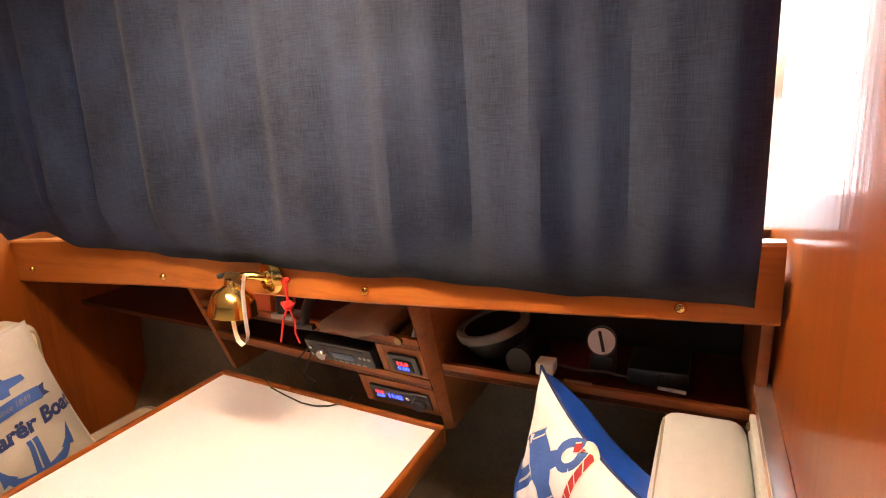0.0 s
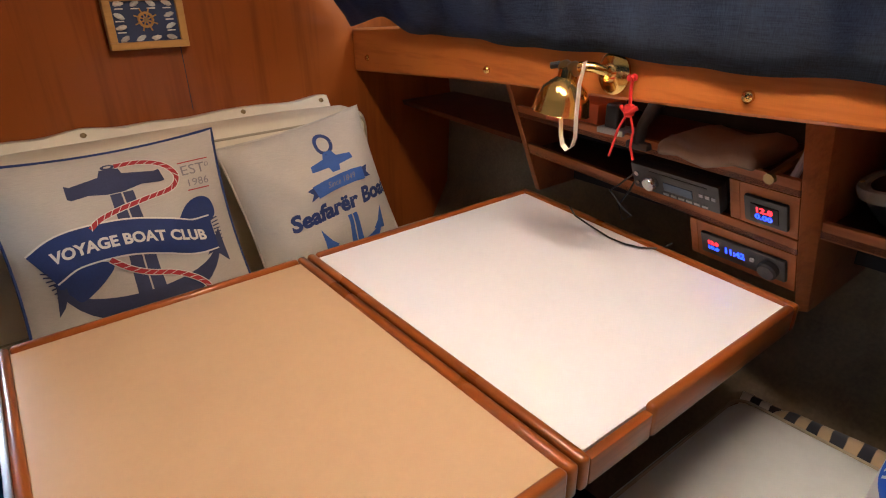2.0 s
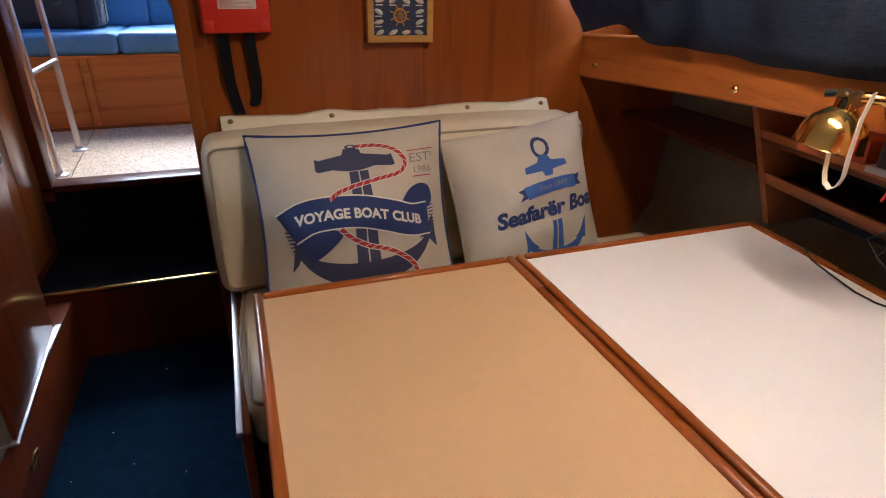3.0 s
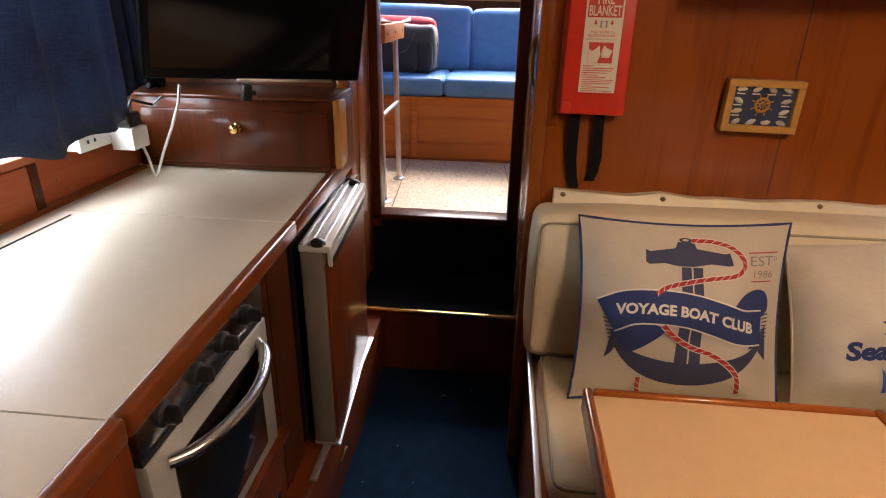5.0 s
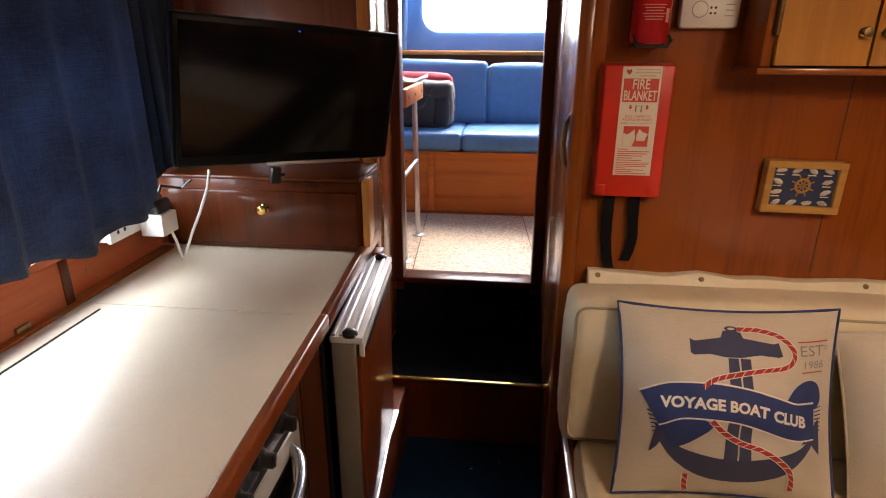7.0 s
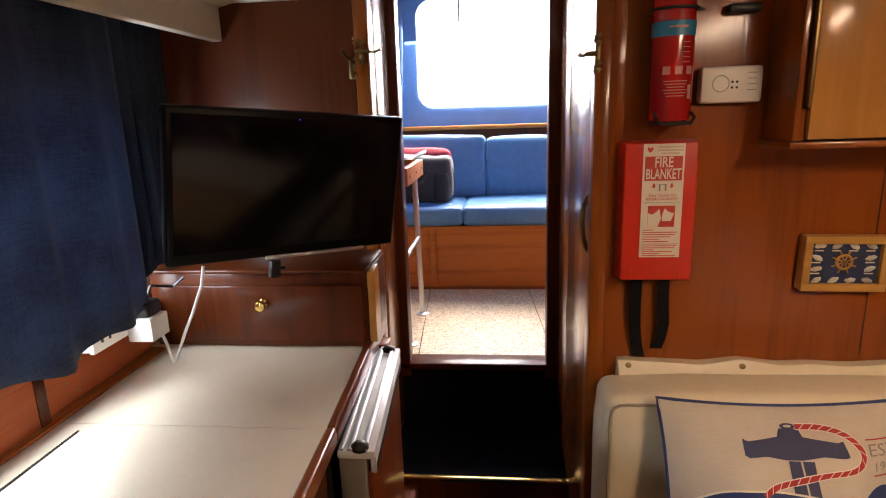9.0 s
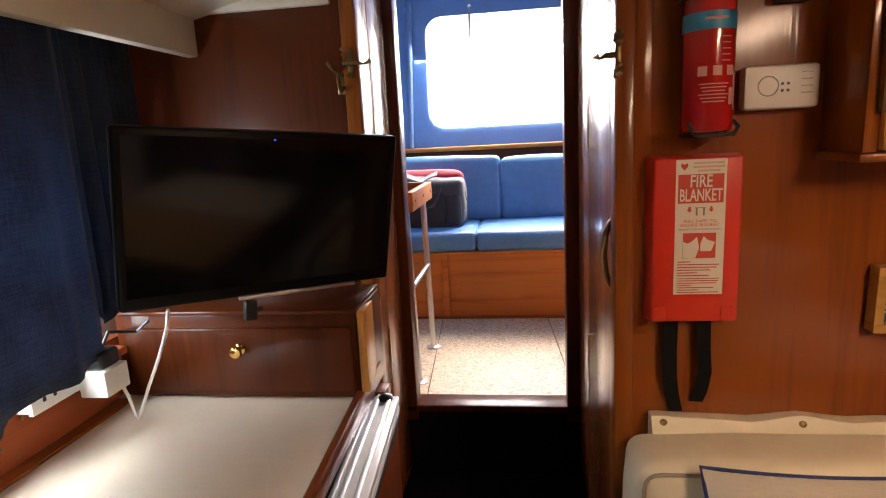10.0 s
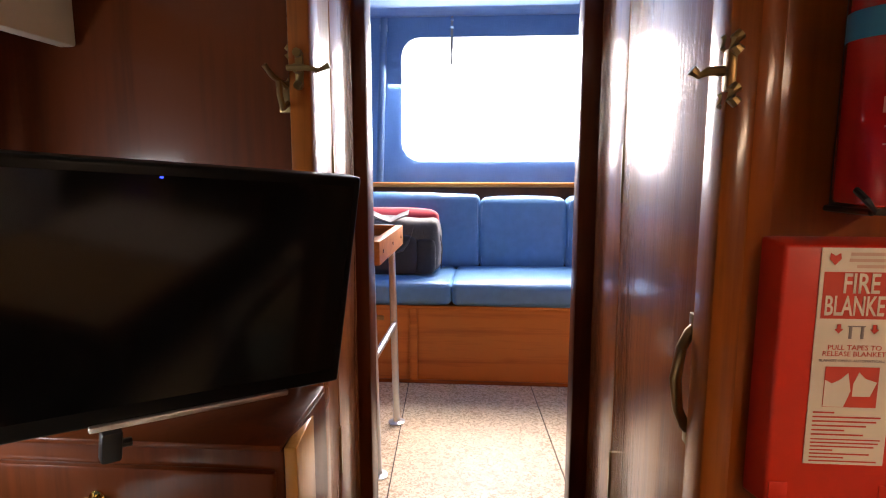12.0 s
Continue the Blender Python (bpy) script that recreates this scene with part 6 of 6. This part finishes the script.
def build_wall_cabinet():
    t = thing("wall_cabinet", (0.7, 1.72, 1.40), "light oak wall cabinet with two doors and brass catches", "cabinet")
    x0, x1, yf = 0.331, 1.06, 1.690
    part("side_panel", box(x0, x0 + 0.016, yf + 0.004, YB - 0.001, 1.408, 1.80, 0.002), mat_bulk, t)
    part("side_panel", box(x1 - 0.016, x1, yf + 0.004, YB - 0.001, 1.408, 1.80, 0.002), mat_bulk, t)
    part("base", box(x0 - 0.006, x1 + 0.006, yf - 0.008, YB - 0.001, 1.396, 1.409, 0.003), mat_wood_x, t)
    part("back_panel", box(x0 + 0.016, x1 - 0.016, YB - 0.012, YB - 0.002, 1.409, 1.80), mat_bulk, t)
    part("stile", box(x0, x0 + 0.022, yf - 0.002, yf + 0.006, 1.41, 1.80, 0.002), mat_wood_z, t)
    for a, b, kx in ((0.352, 0.522, 0.504), (0.526, 0.77, 0.544), (0.774, 1.04, 0.79)):
        d = part("door", box(a, b, yf - 0.014, yf + 0.002, 1.413, 1.80, 0.003), mat_cab, t, "pale oak door")
        part("knob", lathe([(0.009, 0), (0.004, 0.003), (0.004, 0.009), (0.010, 0.014), (0.009, 0.018), (0, 0.019)], axis_pose((kx, yf - 0.014, 1.475), (0, -1, 0)), 14), mat_brass_old, d, "aged brass knob")
    part("hinge", box(0.345, 0.353, yf - 0.017, yf - 0.003, 1.47, 1.74, 0.002), mat_brass_old, t, "long brass hinge")


build_wall_cabinet()


def build_picture():
    m = wall_pose(0.5125, 1.146, YB - 0.014) @ pose(0, 0, 0.001, 0, 0, -0.8)
    t = thing("shell_picture", m.translation, "small pine framed box picture of shells and ship's wheel", "picture")
    w, h = 0.170, 0.119
    for x0, x1, y0, y1 in ((-w / 2, w / 2, h / 2 - 0.016, h / 2), (-w / 2, w / 2, -h / 2, -h / 2 + 0.016), (-w / 2, -w / 2 + 0.016, -h / 2 + 0.016, h / 2 - 0.016), (w / 2 - 0.016, w / 2, -h / 2 + 0.016, h / 2 - 0.016)):
        part("frame_bar", local(box(x0, x1, y0, y1, -0.013, 0.017, 0.0015), m), mat_frame, t)
    part("backing", local(box(-w / 2 + 0.012, w / 2 - 0.012, -h / 2 + 0.012, h / 2 - 0.012, 0.001, 0.006), m), mat_picture, t, smooth=False)
    c = m @ pose(0, 0.003, 0.008)
    wheel = part("wheel", tube([c @ Vector((0.015 * math.cos(a), 0.015 * math.sin(a), 0)) for a in (k * 0.3927 for k in range(16))], 0.003, 6, True), mat_frame, t, "tiny wooden ship's wheel")
    part("hub", lathe([(0.006, -0.002), (0.006, 0.004), (0, 0.005)], c, 12), mat_brass_old, wheel)
    for k in range(8):
        a = k * math.pi / 4 + 0.4
        part("spoke", tube([c @ Vector((0.004 * math.cos(a), 0.004 * math.sin(a), 0)), c @ Vector((0.026 * math.cos(a), 0.026 * math.sin(a), 0))], 0.0016, 6), mat_frame, wheel)
    rnd = random.Random(4)
    spots = [(-0.052 + 0.034 * k, 0.038) for k in range(4)] + [(-0.052 + 0.034 * k, -0.036) for k in range(4)] + [(-0.055, 0.012), (-0.055, -0.012), (0.052, 0.013), (0.052, -0.011)]
    for k, (x, y) in enumerate(spots):
        bm = bmesh.new()
        bmesh.ops.create_icosphere(bm, subdivisions=2, radius=0.0085)
        for v in bm.verts:
            v.co.x *= 1.25 + 0.3 * rnd.random()
            v.co.y *= 0.6 + 0.15 * math.sin(v.co.x * 700 + k)
            v.co.z *= 0.5
            v.co += noise.noise_vector(v.co * 200 + Vector((k, 0, 0))) * 0.0012
        bm.transform(m @ pose(x, y, 0.009, 0, 0, rnd.uniform(-30, 30)))
        part("shell", bm, plain("shell_%s" % "abc"[k % 3], [(0.62, 0.56, 0.46), (0.50, 0.47, 0.40), (0.58, 0.60, 0.54)][k % 3], 0.5, vary=0.3, scale=300) if k < 3 else bpy.data.materials["shell_%s" % "abc"[k % 3]], t)
        part("caption", local(box(x - 0.009, x + 0.009, y - 0.012, y - 0.0095, 0.0062, 0.0068), m), mat_label, t, smooth=False)


build_picture()
structure("trim_joint", box(0.581, 0.5825, 1.8185, 1.8198, 0.93, 1.40), mat_black_soft, "dark joint line in the bulkhead ply")
structure("trim_batten", box(0.022, 0.050, 1.815, 1.8195, 1.08, 2.0, 0.001), mat_bulk, "thin varnished batten on the bulkhead")


# ---- companionway doors, latches, handles ----
def build_leaf(name, x, xo, y0, y1, handle_y, latch, side):
    t = thing(name, (x, (y0 + y1) / 2, 0.32), "glossy varnished companionway door folded open", "door")
    xa, xb = min(x, x + xo), max(x, x + xo)
    part("panel", box(xa, xb, y0, y1, 0.34, 2.0, 0.003), mat_leaf, t)
    part("narrow_panel", box(xa, xb, y1 + 0.004, 2.555, 0.34, 2.0, 0.003), mat_leaf, t)
    part("hinge", box(xa - 0.003, xb + 0.003, y1 - 0.002, y1 + 0.006, 1.42, 1.53, 0.001), mat_brass_old, t, "brass hinge")
    part("hinge", box(xa - 0.003, xb + 0.003, y1 - 0.002, y1 + 0.006, 0.80, 0.91, 0.001), mat_brass_old, t, "brass hinge")
    xs = x
    pts = [(xs, handle_y, 1.29), (xs + side * 0.006, handle_y, 1.285), (xs + side * 0.015, handle_y, 1.265), (xs + side * 0.020, handle_y, 1.225), (xs + side * 0.015, handle_y, 1.185), (xs + side * 0.006, handle_y, 1.165), (xs, handle_y, 1.16)]
    h = part("handle", tube(pts, [0.008, 0.007, 0.0065, 0.0075, 0.0065, 0.007, 0.008], 10), mat_brass_old, t, "curved bronze pull handle")
    for z in (1.297, 1.153):
        part("foot", box(min(xs, xs + side * 0.005), max(xs, xs + side * 0.005), handle_y - 0.009, handle_y + 0.009, z - 0.013, z + 0.013, 0.002), mat_brass_old, h)
    ly, lz = latch
    k = part("latch", box(min(xs, xs + side * 0.010), max(xs, xs + side * 0.010), ly - 0.003, ly + 0.014, lz - 0.022, lz + 0.022, 0.003), mat_brass_old, t, "bronze latch")
    for dy, dz in ((-0.006, 0.026), (0.018, 0.030), (-0.006, -0.026), (0.018, -0.030)):
        part("knuckle", tube([(xs, ly + dy, lz + dz - 0.009), (xs + side * 0.006, ly + dy, lz + dz - 0.004), (xs + side * 0.006, ly + dy, lz + dz + 0.004), (xs, ly + dy, lz + dz + 0.009)], 0.006, 8), mat_brass_old, k)
    part("lever", tube([(xs + side * 0.008, ly + 0.008, lz), (xs + side * 0.026, ly + 0.010, lz), (xs + side * 0.034, ly + 0.012, lz - 0.004), (xs + side * 0.042, ly + 0.012, lz + 0.002)], [0.006, 0.005, 0.004, 0.006], 8), mat_brass_old, k)
    return t


build_leaf("companionway_door", -0.004, 0.008, 1.864, 2.29, 1.872, (1.80, 1.59), -1)
build_leaf("companionway_door", -0.586, -0.010, 2.146, 2.36, 2.20, (2.105, 1.645), 1)
t = thing("coat_hook", (-0.62, 2.09, 1.60), "small bronze hook on the dark bulkhead", "hook")
part("plate", box(-0.636, -0.606, 2.091, 2.0995, 1.575, 1.625, 0.003), mat_brass_old, t)
part("prong", tube([(-0.621, 2.09, 1.59), (-0.622, 2.07, 1.58), (-0.622, 2.058, 1.60), (-0.622, 2.056, 1.62)], 0.005, 8), mat_brass_old, t)
part("prong", tube([(-0.621, 2.09, 1.615), (-0.636, 2.066, 1.63), (-0.644, 2.055, 1.645)], 0.0045, 8), mat_brass_old, t)
t.location += Vector((0.036, 0, 0))
t = thing("door_latch", (-0.545, 2.08, 1.64), "bronze turn latch on the varnished corner post", "latch")
part("plate", box(-0.568, -0.555, 2.080, 2.0858, 1.614, 1.668, 0.002), mat_brass_old, t)
part("spindle", tube([(-0.562, 2.082, 1.641), (-0.562, 2.062, 1.641)], 0.007, 10), mat_brass_old, t)
part("lever", tube([(-0.575, 2.064, 1.641), (-0.548, 2.062, 1.641), (-0.524, 2.063, 1.637), (-0.508, 2.064, 1.644)], [0.005, 0.005, 0.0032, 0.0048], 8), mat_brass_old, t)
for z in (1.616, 1.666):
    part("knuckle", tube([(-0.562, 2.082, z), (-0.562, 2.071, z)], 0.007, 8), mat_brass_old, t)


# ---- galley side details ----
def build_lockers():
    t = thing("sliding_locker", (-1.08, 1.2, 0.90), "reddish plywood sliding lockers along the back of the worktop", "locker")
    part("panel", box(-1.092, -1.080, 0.3, 1.455, 0.917, 1.02, 0.002), mat_red_wood, t)
    part("panel", box(-1.108, -1.096, 1.48, 1.845, 0.917, 1.03, 0.002), mat_red_wood, t)
    part("upright", box(-1.110, -1.078, 1.455, 1.48, 0.914, 1.03, 0.002), mat_bulk_shade, t)
    part("top_ledge", box(-1.118, -1.065, 0.3, 1.86, 1.026, 1.045, 0.004), mat_red_wood, t)
    part("bottom_track", box(-1.10, -1.066, 0.3, 1.85, 0.9132, 0.921, 0.002), mat_wood_y, t)
    part("finger_catch", box(-1.080, -1.072, 1.315, 1.35, 0.924, 0.936, 0.002), mat_brass_old, t, "small brass catch")
    for y, z in ((1.55, 0.965), (1.60, 1.0), (1.70, 1.0), (1.58, 0.935)):
        part("screw", lathe([(0.004, 0), (0.004, 0.0015), (0, 0.002)], axis_pose((-1.096, y, z), (1, 0, 0)), 8), mat_brass_old, t)


build_lockers()
t = thing("wall_socket", (-1.06, 1.66, 1.03), "white double wall socket with a plug-in adapter", "socket")
part("mounting_board", box(-1.112, -1.0945, 1.50, 1.80, 1.0455, 1.12, 0.002), mat_red_wood, t, "small reddish wooden mounting board")
part("back_box", box(-1.094, -1.040, 1.562, 1.69, 1.026, 1.100, 0.004), mat_white_pl, t)
part("face_plate", box(-1.040, -1.030, 1.560, 1.692, 1.024, 1.102, 0.002), mat_white_pl, t)
for y, z in ((1.60, 1.065), (1.588, 1.045), (1.612, 1.045)):
    part("pin_hole", box(-1.0304, -1.0285, y - 0.003, y + 0.003, z - 0.004, z + 0.004), mat_black, t, smooth=False)
part("adapter", box(-1.030, -0.972, 1.668, 1.735, 1.008, 1.060, 0.003), mat_white_pl, t)
part("plug", box(-1.025, -0.978, 1.674, 1.728, 1.0605, 1.095, 0.008, 3), mat_black, t, "black mains plug")
part("lead", tube([(-1.0, 1.70, 1.09), (-1.0, 1.73, 1.12), (-0.985, 1.79, 1.10), (-0.96, 1.80, 1.12)], 0.0035, 8), mat_black, t)
t = thing("white_cable", (-1.0, 1.75, 0.91), "white cable looping from the television to the worktop", "cable")
part("lead", tube([(-0.888, 1.765, 1.155), (-0.900, 1.768, 1.11), (-0.930, 1.77, 1.045), (-0.960, 1.768, 0.985), (-0.984, 1.765, 0.928), (-0.991, 1.763, 0.917), (-0.995, 1.762, 0.928), (-0.998, 1.755, 0.97), (-1.0, 1.735, 1.02)], 0.0036, 8), mat_white_pl, t)
t = thing("ceiling_lamp", (0.62, 0.66, 1.775), "slim cabin strip lamp under the ceiling", "lamp")
part("housing", box(0.55, 0.69, 0.35, 0.97, 1.778, 1.85, 0.006), mat_offwhite, t)
part("diffuser", box(0.57, 0.67, 0.37, 0.95, 1.754, 1.777, 0.006), mat_diffuser, t, "warm lit diffuser")


# ---- cockpit furniture ----
def build_bench():
    t = thing("cockpit_bench", (-0.3, 3.9, DECK), "teak cockpit bench with orange-brown panels", "bench")
    part("front_panel", box(-0.572, 0.95, 3.672, 3.69, DECK, 0.855, 0.002), mat_teak, t)
    part("front_panel", box(-1.9, -0.602, 3.672, 3.69, DECK, 0.855, 0.002), mat_teak, t)
    part("post", box(-0.604, -0.569, 3.662, 3.69, DECK, 0.858, 0.003), mat_teak, t)
    part("toe_rail", box(-1.9, 0.95, 3.660, 3.671, DECK, 0.525, 0.002), mat_wood_x, t)
    part("seat_board", box(-1.9, 0.95, 3.665, 4.27, 0.855, 0.87, 0.002), mat_teak, t)
    part("catch", box(-0.76, -0.72, 3.664, 3.672, 0.80, 0.82, 0.002), mat_brass_old, t)


build_bench()


def cockpit_cushion(name, x0, x1, y0, y1, z0, z1, tilt, group, label):
    t = thing(name, ((x0 + x1) / 2, (y0 + y1) / 2, z0), label, "cushion", group)
    bm = soft_slab(x0, x1, y0, y1, z0, z1, 0.025, 0.014)
    c = part("cover", bm, mat_bluevinyl, t)
    if tilt:
        part("piping", loop_piping([(x0 + 0.008, y0 + 0.008, z0 + 0.01), (x1 - 0.008, y0 + 0.008, z0 + 0.01), (x1 - 0.008, y0 + 0.008, z1 - 0.008), (x0 + 0.008, y0 + 0.008, z1 - 0.008)], 0.004), mat_bluepipe, t)
    else:
        part("piping", loop_piping([(x0 + 0.008, y0 + 0.008, z1 - 0.008), (x1 - 0.008, y0 + 0.008, z1 - 0.008), (x1 - 0.008, y1 - 0.008, z1 - 0.008), (x0 + 0.008, y1 - 0.008, z1 - 0.008)], 0.004), mat_bluepipe, t)


SEAT, BACK = "cockpit seat cushions", "cockpit back cushions"
for x0, x1 in ((-1.75, -0.421), (-0.413, 0.95)):
    cockpit_cushion("seat_cushion_loose", x0, x1, 3.655, 4.13, 0.872, 0.975, 0, SEAT, "worn blue vinyl seat cushion on the cockpit bench")
for x0, x1, z1 in ((-1.75, -0.303, 1.34), (-0.293, 0.134, 1.322), (0.146, 0.95, 1.33)):
    cockpit_cushion("backrest_cushion", x0, x1, 4.10, 4.22, 0.965, z1, 1, BACK, "blue vinyl back cushion with pale top edge")


def build_bag():
    t = thing("travel_bag", (-0.66, 3.9, 0.985), "grey and crimson travel bag standing on the blue seat", "bag")
    x0, x1, y0, y1, z0, z1 = -0.95, -0.49, 3.80, 4.02, 0.985, 1.235
    bm = soft_slab(x0, x1, y0, y1, z0, z1 + 0.002, 0.026, 0.008)
    for v in bm.verts:
        v.co += noise.noise_vector(v.co * 7) * 0.012
    part("body", bm, mat_bag, t)
    bm = soft_slab(x0 + 0.01, x1 - 0.02, y0 + 0.155, y1 + 0.01, z1 - 0.045, z1 + 0.038, 0.03, 0.012)
    for v in bm.verts:
        v.co += noise.noise_vector(v.co * 9) * 0.008
    part("top_flap", bm, mat_bag_red, t, "crimson top flap")
    part("front_pocket", soft_slab(x0 + 0.05, x1 - 0.10, y0 - 0.026, y0 + 0.02, z0 + 0.01, z1 - 0.07, 0.02, 0.012), mat_bag_dark, t)
    part("side_pocket", soft_slab(x1 - 0.095, x1 - 0.015, y0 - 0.016, y0 + 0.02, z0 + 0.012, z1 - 0.085, 0.015, 0.008), mat_bag_dark, t)
    part("zip", tube([(x0 + 0.03, y0 + 0.045, z1 - 0.03), (-0.72, y0 + 0.02, z1 - 0.02), (x1 - 0.02, y0 + 0.045, z1 - 0.032), (x1 - 0.004, y0 + 0.12, z1 - 0.045)], 0.005, 6), mat_black, t)
    part("strap", strip([(-0.60, y0 - 0.006, z1 - 0.03), (-0.612, y0 - 0.03, z1 - 0.08), (-0.64, y0 - 0.036, z1 - 0.12), (-0.69, y0 - 0.032, z1 - 0.135), (-0.74, y0 - 0.03, z1 - 0.115), (-0.76, y0 - 0.02, z1 - 0.06), (-0.765, y0 - 0.005, z1 - 0.03)], 0.03, 0.004, (0.25, 0.3, 1)), mat_bag, t, "grey webbing handle")
    part("strap", strip([(-0.80, y0 + 0.06, z1 + 0.03), (-0.76, y0 + 0.04, z1 + 0.015), (-0.71, y0 + 0.03, z1 + 0.0), (-0.67, y0 + 0.04, z1 + 0.02), (-0.63, y0 + 0.06, z1 + 0.035)], 0.035, 0.006, (0, 1, 0.6)), mat_grey_pl, t, "pale grey handle grip")
    part("tag", box(-0.735, -0.69, y0 - 0.034, y0 - 0.030, z1 - 0.10, z1 - 0.05, 0.001), mat_white_pl, t, "white luggage tag")
    part("side_strap", strip([(x1 + 0.005, 3.88, z1 - 0.05), (x1 + 0.018, 3.88, 1.10), (x1 + 0.012, 3.88, 1.0)], 0.025, 0.003, (0, 1, 0)), mat_black, t)


build_bag()


def build_cockpit_table():
    t = thing("cockpit_table", (-0.95, 3.05, DECK), "teak tray table on galvanised pipe legs in the cockpit", "table")
    part("tabletop", box(-1.35, -0.585, 2.80, 3.27, 1.205, 1.232, 0.003), mat_teak, t)
    part("rim", box(-0.60, -0.572, 2.80, 3.27, 1.20, 1.272, 0.003), mat_teak, t)
    part("rim", box(-1.35, -0.601, 2.785, 2.80, 1.20, 1.272, 0.003), mat_wood_x, t)
    part("rim", box(-1.35, -0.601, 3.27, 3.285, 1.20, 1.272, 0.003), mat_wood_x, t)
    for y in (2.86, 3.04, 3.22):
        part("plug", lathe([(0.006, 0), (0.006, 0.0015), (0, 0.002)], axis_pose((-0.572, y, 1.235), (1, 0, 0)), 10), mat_bulk_shade, t)
    for y in (2.86, 3.25):
        l = part("leg", tube([(-0.612, y, 1.205), (-0.600, y, 0.52)], 0.013, 12), mat_steel_pipe, t)
        part("foot", lathe([(0.032, 0), (0.032, 0.005), (0.016, 0.010), (0.014, 0.02)], pose(-0.60, y, DECK), 16), mat_steel_pipe, l)
    part("crossbar", tube([(-0.604, 2.86, 0.90), (-0.604, 3.25, 0.90)], 0.011, 12), mat_steel_pipe, t)


build_cockpit_table()
t = thing("canopy_strap", (-0.43, 4.34, 2.1), "grey webbing strap hanging over the clear window", "strap")
part("webbing", strip([(-0.455, 4.340, 2.31), (-0.456, 4.338, 2.20), (-0.457, 4.337, 2.10)], 0.014, 0.002, (1, 0, 0)), mat_grey_pl, t)
part("tip", strip([(-0.457, 4.337, 2.10), (-0.458, 4.337, 2.02)], 0.008, 0.002, (1, 0, 0)), mat_grey_pl, t)
for z in (2.25, 2.21):
    part("eyelet", lathe([(0.009, 0), (0.009, 0.002), (0.004, 0.003)], axis_pose((-0.455, 4.337, z), (0, -1, 0)), 12), mat_chrome, t)
tagged(part("canopy_pole", tube([(-0.852, 4.325, 1.40), (-0.815, 4.325, 2.26)], 0.020, 12), mat_canopy), "canvas sleeved canopy pole", "pole")
tagged(part("dome_light", box(-0.838, -0.798, 4.31, 4.34, 2.19, 2.226, 0.004), mat_bluepipe), "dark blue clip on the canopy pole", "clip")
w = structure("window_aft", box(-0.80, 0.45, 4.352, 4.354, 1.51, 2.22), mat_clear, "clear vinyl cockpit window")
w.visible_shadow = False

# floor tiles of the cockpit
floor = bpy.data.objects["cockpit_floor"]
for i, (x0, x1) in enumerate(((-1.138, -0.588), (-0.584, -0.036), (-0.032, 0.516), (0.520, 1.068), (-1.690, -1.142))):
    for y0, y1 in ((2.662, 3.66),):
        part("floor_tile", hexa([(x - 0.064 * (y - 3.3), y, z) for z in (DECK - 0.01, DECK) for x, y in ((x0, y0), (x1, y0), (x1, y1), (x0, y1))], 0.001, 1), mat_tile, floor)
rnd = random.Random(9)
bm = bmesh.new()
for k in range(36):
    x, y = rnd.uniform(-0.48, 0.0), rnd.uniform(0.7, 2.2)
    r = rnd.uniform(0.0012, 0.003)
    bmesh.ops.create_icosphere(bm, subdivisions=1, radius=r, matrix=pose(x, y, FLOOR + r * 0.8))
tagged(part("carpet_lint", bm, mat_label), "pale lint specks scattered on the navy carpet", "lint", "", "stuff")

structure("trim_fore", box(0.45, 1.055, -0.0495, -0.030, 0.905, 0.945, 0.003), mat_wood_x, "varnished rail over the forward seat back")
structure("trim_fore_strip", box(0.45, 1.055, -0.0495, -0.026, 0.9455, 0.951, 0.001), mat_alu, "metal strip on the seat back rail")

# a folded printed blanket tucked behind the forward seat
bm = soft_slab(1.135, 1.20, 0.22, 0.545, 0.40, 0.492, 0.028, 0.010)
for v in bm.verts:
    v.co += noise.noise_vector(v.co * 9) * 0.008
tagged(part("folded_blanket", bm, mat_stripe), "folded tan and black striped blanket tucked behind the seat", "blanket")
